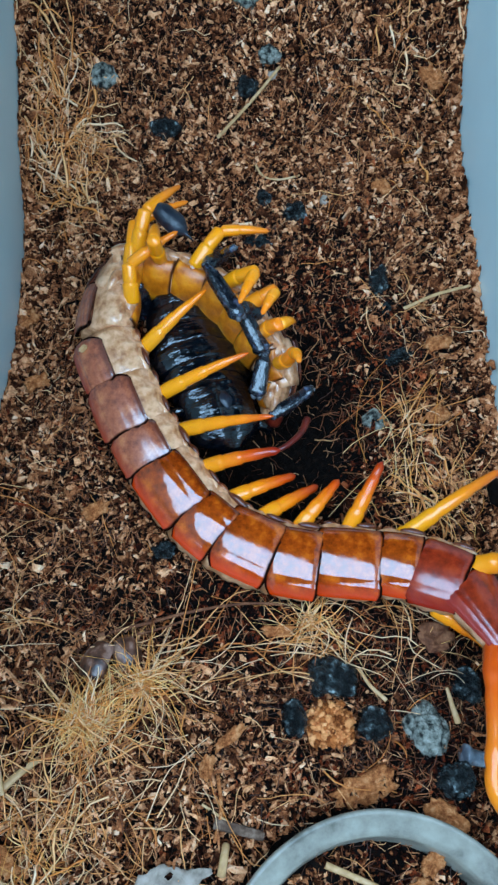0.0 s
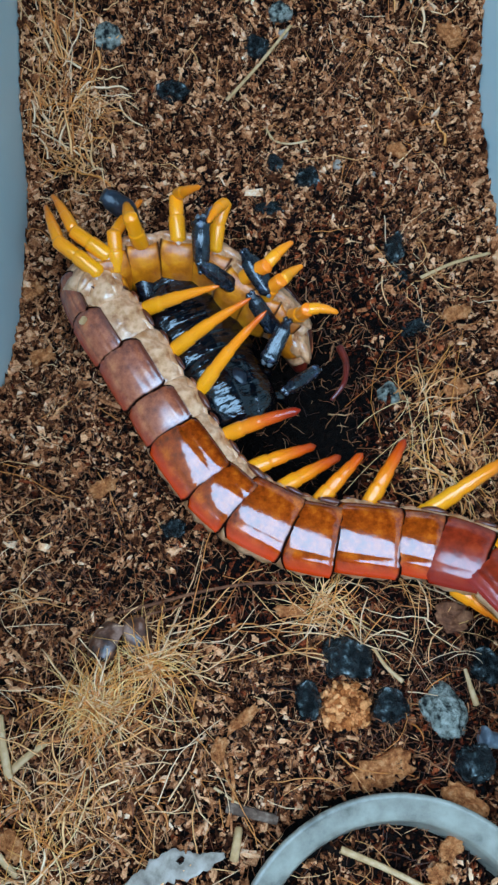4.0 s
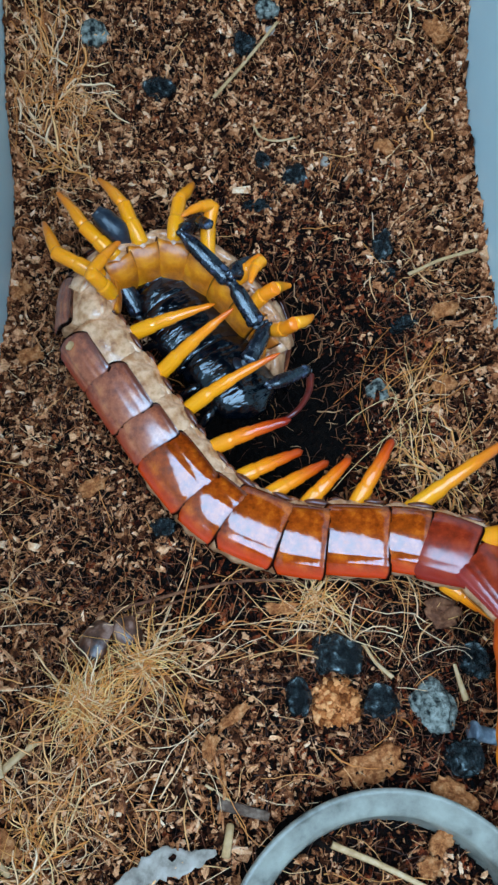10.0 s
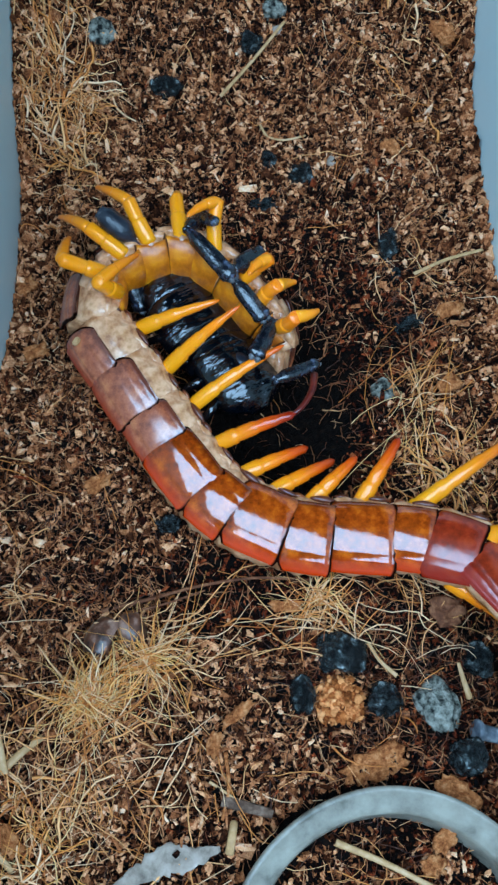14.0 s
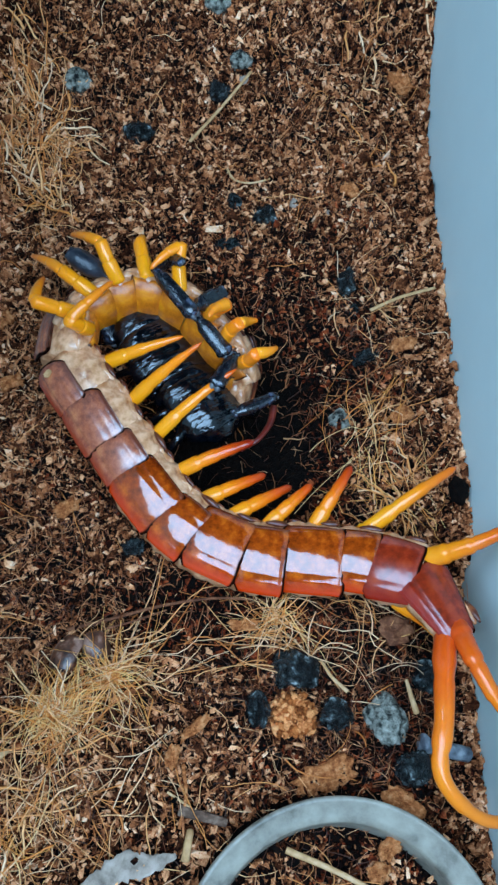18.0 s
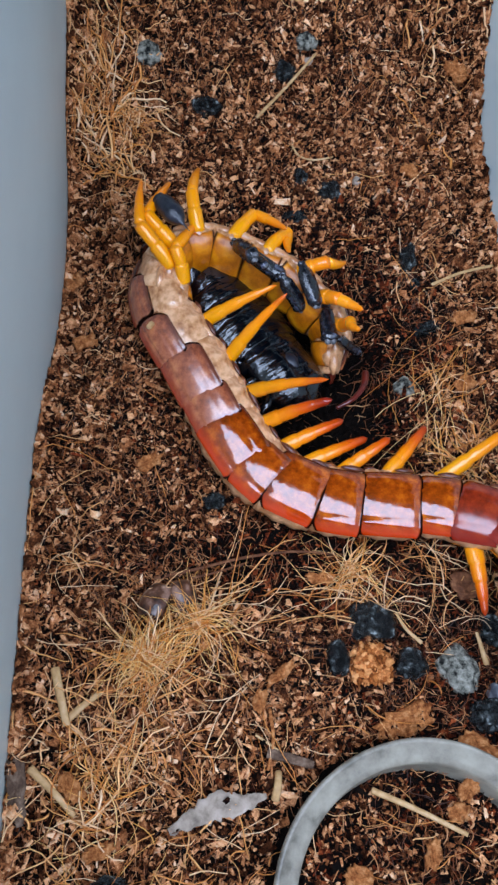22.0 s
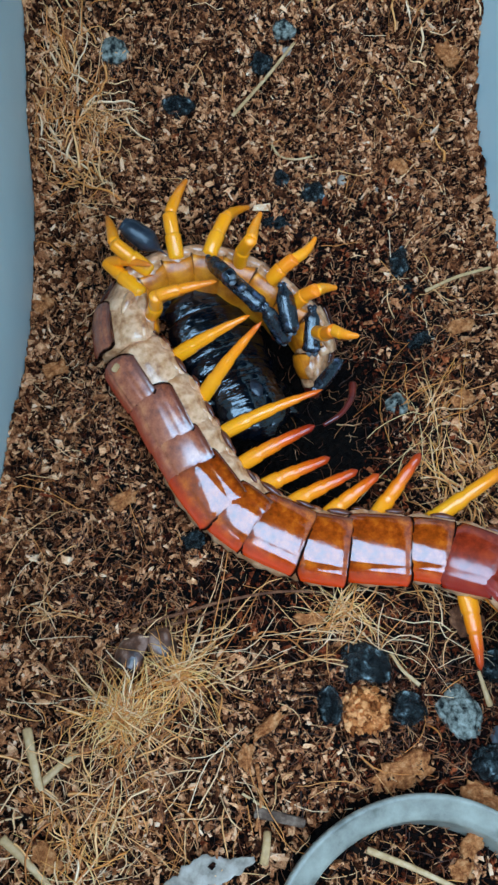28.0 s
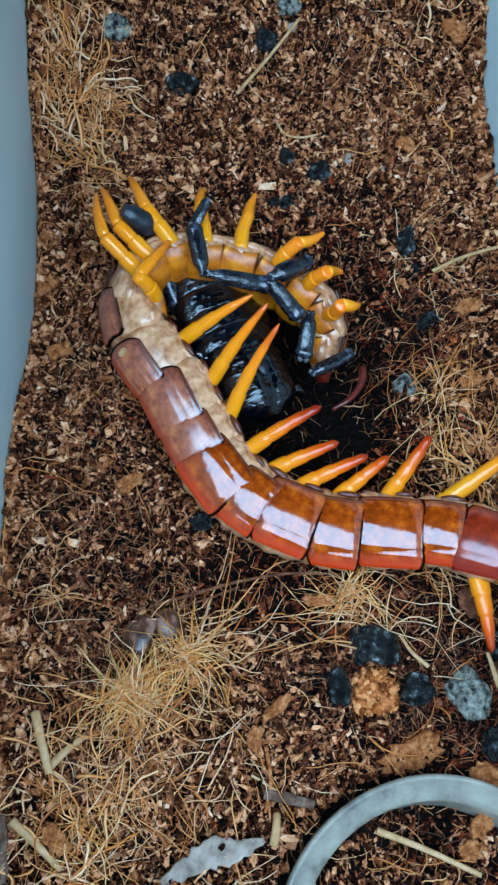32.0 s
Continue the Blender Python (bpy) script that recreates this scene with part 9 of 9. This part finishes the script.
    go(BARS["patella"], [(0, 0.68, 17.92, 14.3, 0, 21.48, -58.99), (1, 0.44, 18.64, 12.54, 8.97, 54.55, -45.06), (2, 0.61, 15.13, 14.4, -1.8, 21.53, -61.75), (3, 0.65, 16.34, 12.4, 23.2, 58.02, -25.31), (6, -0.27, 16.55, 14.17, 4.51, 19.28, -53.24), (9, -0.54, 16.95, 14.23, 3.75, 20.39, -55.47), (13, -1.06, 17.47, 14.47, 5.71, 18.06, -49.54), (17, -0.71, 17.25, 14.35, 6.36, 17.18, -47.4), (20, -0.71, 17.25, 14.35, 6.36, 17.18, -47.4), (21, -0.99, 16.89, 14.49, 4.76, 19.15, -52.5), (22, -0.74, 19.73, 13.05, 14.99, 43.99, -33.56), (23, 0.48, 18.09, 13.88, 6.66, 29.96, -47.25), (24, 0.22, 18.72, 12.74, 10.51, 50.22, -41.38), (25, -0.64, 16.83, 12.72, 20.39, 50.64, -28.57), (28, -0.04, 17.07, 12.81, 13.6, 48.82, -37.47), (29, 1.3, 17.3, 12.67, 30.11, 51.7, -16.11), (30, -0.44, 16.68, 12.93, 20.03, 46.29, -29.42), (31, 0.12, 16.98, 12.63, 25.24, 52.67, -22.59), (32, 0.35, 17.47, 13.87, 13.67, 30.11, -39.68)])
    go(BARS["tibia"], [(0, 2.34, 10.37, 11.28, 0, 24.74, -101.45), (1, 3.57, 13.7, 12.07, -6.54, 13.58, -121.11), (2, 3.49, 12.41, 11.1, -2.21, 25.1, -108.15), (3, 3.89, 11.99, 11.34, -4.98, 24.63, -114.73), (6, 1.21, 9.45, 12.02, -6.26, 14.38, -118.55), (9, 1.63, 9.9, 12.31, -6.23, 10.06, -118.39), (13, 1.59, 9.94, 13.12, -5.95, -1.77, -114.5), (17, 1.77, 10.38, 13.35, -5.62, -5.04, -119.91), (20, 1.77, 10.38, 13.35, -5.62, -5.04, -119.91), (21, 6.52, 17.02, 11.19, 3.56, 26.49, -74.8), (22, 6.27, 12.69, 13.43, 1.21, -6.31, -87.61), (23, 5.49, 12.71, 14.27, 1.93, -18.69, -90.89), (24, 7.33, 16.63, 12.79, 1.53, 3.02, -88), (25, 7.16, 16.52, 12.46, 1.54, 7.84, -87.82), (28, 7.29, 16.73, 11.07, 1.21, 25.34, -88.95), (29, 6.99, 12.73, 14.08, -0.12, -15.89, -104), (30, 4.98, 10.25, 12.49, -1, 7.43, -92.37), (31, 5.12, 10.81, 11.94, -1.7, 15.62, -95.89), (32, 4.41, 11.04, 11.76, -2.98, 18.28, -100.27)])
    go(BARS["pincer"], [(0, 0.49, 22.24, 14.04, 0, 43.91, 16.18), (0.5, 1.47, 19.94, 15.79, -23.39, 21.79, -24.89), (1, 2.45, 17.65, 17.55, -27.17, -7.35, -53.4), (2, 0.57, 16.65, 18.22, -27.26, -16.64, -52.98), (3, -1.3, 21.36, 17.21, -21.38, -2.77, -86.66), (4.5, -0.19, 22.79, 16.24, -12.35, 19.85, -31.62), (6, 0.92, 24.22, 15.28, 13.51, 23.74, 31.81), (9, -0.28, 24, 15.02, 18.12, 27.64, 42.41), (13, -1.11, 25.17, 15.21, 21.13, 24.81, 49.21), (17, -1.23, 25, 15.18, 20.46, 25.33, 47.64), (20, -1.23, 25, 15.18, 20.46, 25.33, 47.64), (21, 1.43, 23.86, 14.92, -0.56, 29.18, 3.56), (22, 2.17, 19.88, 15.91, -31.25, 14.81, -68.47), (23, 3.31, 19.84, 16.97, -33.42, 0.37, -84.72), (24, 1.88, 19.76, 14.7, -32.21, 23.34, -78.93), (25, 1.37, 18.62, 15.07, -27.71, 21.45, -67.15), (28, 2.03, 19.21, 14.73, -30.93, 23.72, -75.52), (29, 2.43, 20.09, 14.98, -28.75, 22.72, -70), (30, 0.56, 18.6, 15.16, -27.36, 21.56, -66.31), (31, 1.92, 19.17, 14.91, -28.94, 22.57, -70.51), (31.5, 1.62, 20.82, 15.67, -7.58, 22.73, -18.33), (32, 1.33, 22.47, 16.43, 5.7, 7.73, 29.08)])
    go(BARS["foot"], [(0, 8.14, 4.62, 11.24, 0, -3.12, 35.97), (1, 9.14, 4.93, 10, 0.96, 13.2, 46.79), (2, 8.96, 3.68, 10.61, -0.11, 5.09, 40.07), (3, 8.23, 4.21, 9.65, 0.7, 17.98, 44.08), (6, 7.33, 4.42, 9.87, -2.86, 14.94, 31.57), (9, 7.29, 4.16, 9.88, -3.41, 14.85, 29.41), (13, 7.75, 5.05, 10.23, -4.11, 10.07, 26.2), (17, 7.68, 4.53, 10.51, -3.94, 6.44, 27.39), (20, 7.68, 4.53, 10.51, -3.94, 6.44, 27.39), (21, 12.24, 9.88, 8.31, 1.35, 37.77, 40.86), (22, 11.92, 10.92, 7.76, -24.03, 47.56, 4.23), (23, 11.51, 7.53, 9.74, -7.5, 16.68, 33.74), (24, 9.65, 6.52, 11.79, -7.36, -10.34, 36.16), (25, 9.91, 7.75, 8.85, -6.45, 29.3, 41.35), (28, 9.88, 7.83, 10, -2.42, 13.14, 52.34), (29, 10.66, 7.5, 9.69, -2.97, 17.31, 50.25), (30, 9.33, 6.11, 9.3, -5.4, 22.77, 43.17), (31, 9.82, 6.93, 9.69, -10.28, 17.44, 29.07), (32, 9.05, 6.1, 10.69, -10.2, 4.03, 29.46)])
    go(BARS["sting"], [(0, -14.49, 39.84, 17.29, 0, 7.94, -40.24), (1, -20.73, 40.54, 15.44, -0.02, 25.45, -40.29), (2, -20.25, 38.28, 16.66, 0.15, 15.09, -39.8), (3, -22.59, 39.1, 14.43, 17.74, 43.75, -5.88), (6, -27.19, 29.97, 16.27, 2.51, 19.55, -33.85), (9, -24.14, 31.29, 15.71, 1.67, 23.37, -36.14), (13, -24.53, 30.67, 15.97, 2.7, 21.77, -33.45), (17, -24.74, 30.89, 16.63, 5.03, 15.37, -26.17), (20, -24.74, 30.89, 16.63, 5.03, 15.37, -26.17), (21, -24.66, 32.95, 16.31, 3.26, 18.61, -32.23), (22, -25.48, 32.88, 18.76, 1.42, -8.47, -52.18), (22.5, -26.72, 36.06, 16.28, 4.65, 25.52, -31.58), (23, -27.96, 39.23, 13.81, 29.42, 54.34, 5.08), (23.5, -26.73, 34.65, 16.4, 3.52, 24.45, -33.5), (24, -25.5, 30.08, 18.98, 0.82, -11, -55.24), (25, -25.73, 33.1, 14.89, 11.41, 37.05, -14.08), (28, -24.38, 32.59, 16.53, 4.79, 16.22, -28.54), (29, -23.16, 32.53, 13.36, 25.83, 64.19, 0.91), (30, -23.7, 29.93, 16.5, 4.14, 16.08, -29.45), (31, -24.86, 33.22, 14.34, 22.69, 45.26, 4.98), (32, -25.28, 32.33, 15.04, 11.59, 35.07, -12.08)])
    go(BARS["tail"], [(0, -20.97, 29.26, 4.86, -0, 74.62, -46.53), (1, -20.24, 29.02, 5.06, -0.65, 66.69, -47.23), (2, -20.24, 28.09, 5.26, -5.54, 60.64, -52.67), (3, -20.45, 26.12, 5.82, -19.44, 47.77, -69.66), (6, -22.83, 23.18, 7.11, -9.57, 25.42, -53.49), (9, -22.57, 22.97, 6.95, -8.84, 28.54, -51.88), (13, -22.92, 23.71, 6.35, -10.9, 38.03, -55.61), (17, -22.78, 24.01, 6.21, -6.94, 40.58, -49.37), (20, -22.78, 24.01, 6.21, -6.94, 40.58, -49.37), (21, -21.78, 29.13, 5.05, 17.89, 66.96, -19.6), (22, -20.86, 27.96, 6.45, -30.73, 30.54, -79.04), (23, -20, 27.15, 5.82, -13.38, 47.73, -52.15), (24, -21.25, 24.78, 7.2, -24.86, 24.76, -71.07), (25, -20.76, 23.97, 7.13, -20.83, 23.84, -61.29), (28, -21.26, 26.42, 5.93, -21.61, 45.71, -62.65), (29, -18.78, 24.87, 5.12, -21.02, 64.5, -61.93), (30, -21.91, 24.75, 6.77, -24.45, 25.32, -66.51), (31, -21.32, 24.34, 6.69, -23.76, 24.6, -64.86), (32, -20.54, 23.57, 6.61, -23.74, 24.22, -64.82)])
    go(BARS["fore"], [(0, -6.62, 33.69, 14.3, 0, 36.87, 61.1), (1, -5.35, 35.37, 14.31, 4.46, 36.68, 68.54), (2, -9.55, 31.37, 14.67, 9.65, 31.15, 77.82), (3, -11.45, 26.2, 17.28, 16.11, -3.63, 103.32), (4.5, -10.34, 27.41, 19.05, 30.67, -57.01, 77.83), (6, -9.23, 28.61, 20.82, 148.11, -58.07, -47.89), (7.5, -9.87, 30.96, 17.54, 99.28, -16.7, 22.05), (9, -10.52, 33.31, 14.26, 107.44, 37.49, 60.82), (13, -11.03, 33.48, 14.2, 108.83, 38.5, 63.07), (17, -10.61, 33.69, 14.27, 108.37, 37.27, 62.33), (20, -10.61, 33.69, 14.27, 108.37, 37.27, 62.33), (20.5, -10.11, 31.02, 16.64, 72.83, 12.89, -10.6), (21, -9.61, 28.35, 19, 80.72, -26.33, -68.68), (22, -11.49, 24.72, 19.61, 78.53, -35.5, -64.42), (23, -9.27, 23.97, 19.39, 76.01, -32.1, -59.91), (24, -8.02, 18.96, 20.47, 74.02, -50.54, -56.93), (25, -10.72, 25.35, 18.95, 77.27, -25.73, -62.07), (28, -10.77, 24.74, 19.29, 77.13, -30.55, -61.78), (29, -11.11, 22.73, 20.76, 62.65, -56.64, -41.42), (29.5, -11.66, 23.27, 17.56, 18.31, -16.13, 24.18), (30, -12.21, 23.8, 14.37, 25.83, 35.81, 62.31), (30.5, -13.82, 24.11, 17.19, 32.11, 1.48, 80.94), (31, -15.44, 24.41, 20.02, 26.96, -32.99, 98.93), (32, -15.77, 25.42, 17.6, 26.44, -7.6, 100.37)])
    go(BARS["foretip"], [(0, -4.13, 32.24, 19.39, 0, -60.36, -44.77), (0.5, -3.75, 34.76, 17.54, -61.27, -25.58, 34.55), (1, -3.36, 37.28, 15.7, -60.36, 28.27, 68.04), (2, -8.24, 34.57, 16.11, -56.44, 18.8, 77.82), (3, -12.05, 33.62, 16.49, -55.74, 10.68, 80.57), (4.5, -9.15, 32.04, 17.7, -44.48, -34.73, 33.43), (6, -6.24, 30.47, 18.9, 15.97, -43.7, -51.72), (9, -7.84, 30.98, 18.92, 21.61, -44.16, -59.85), (13, -8.51, 31.16, 18.93, 21.39, -44.61, -59.53), (17, -7.97, 31.43, 18.87, 19.44, -42.95, -56.71), (20, -7.97, 31.43, 18.87, 19.44, -42.95, -56.71), (21, -6.91, 25.14, 18.38, 29.99, -30.2, -74.22), (22, -8.26, 22.96, 18.66, 26.18, -37.15, -67.37), (23, -5.7, 21.4, 18.51, 26.54, -33.22, -68), (24, -4.77, 18.59, 19.03, 23.13, -47.59, -62.78), (25, -7.52, 22.01, 18.56, 26.64, -34.61, -68.08), (28, -7.67, 22.11, 18.8, 25.84, -40.81, -66.77), (29, -7.71, 24.09, 19.12, 22.88, -50.44, -62.65), (29.5, -8.97, 25.16, 17.4, -41.35, -25.62, 27.07), (30, -10.23, 26.22, 15.68, -39.86, 28.7, 73.62), (31, -15.26, 35.66, 17.39, -39.28, -8.11, 76.73), (32, -15.28, 32.95, 17.69, -36.48, -14.49, 62.54)])


motions()
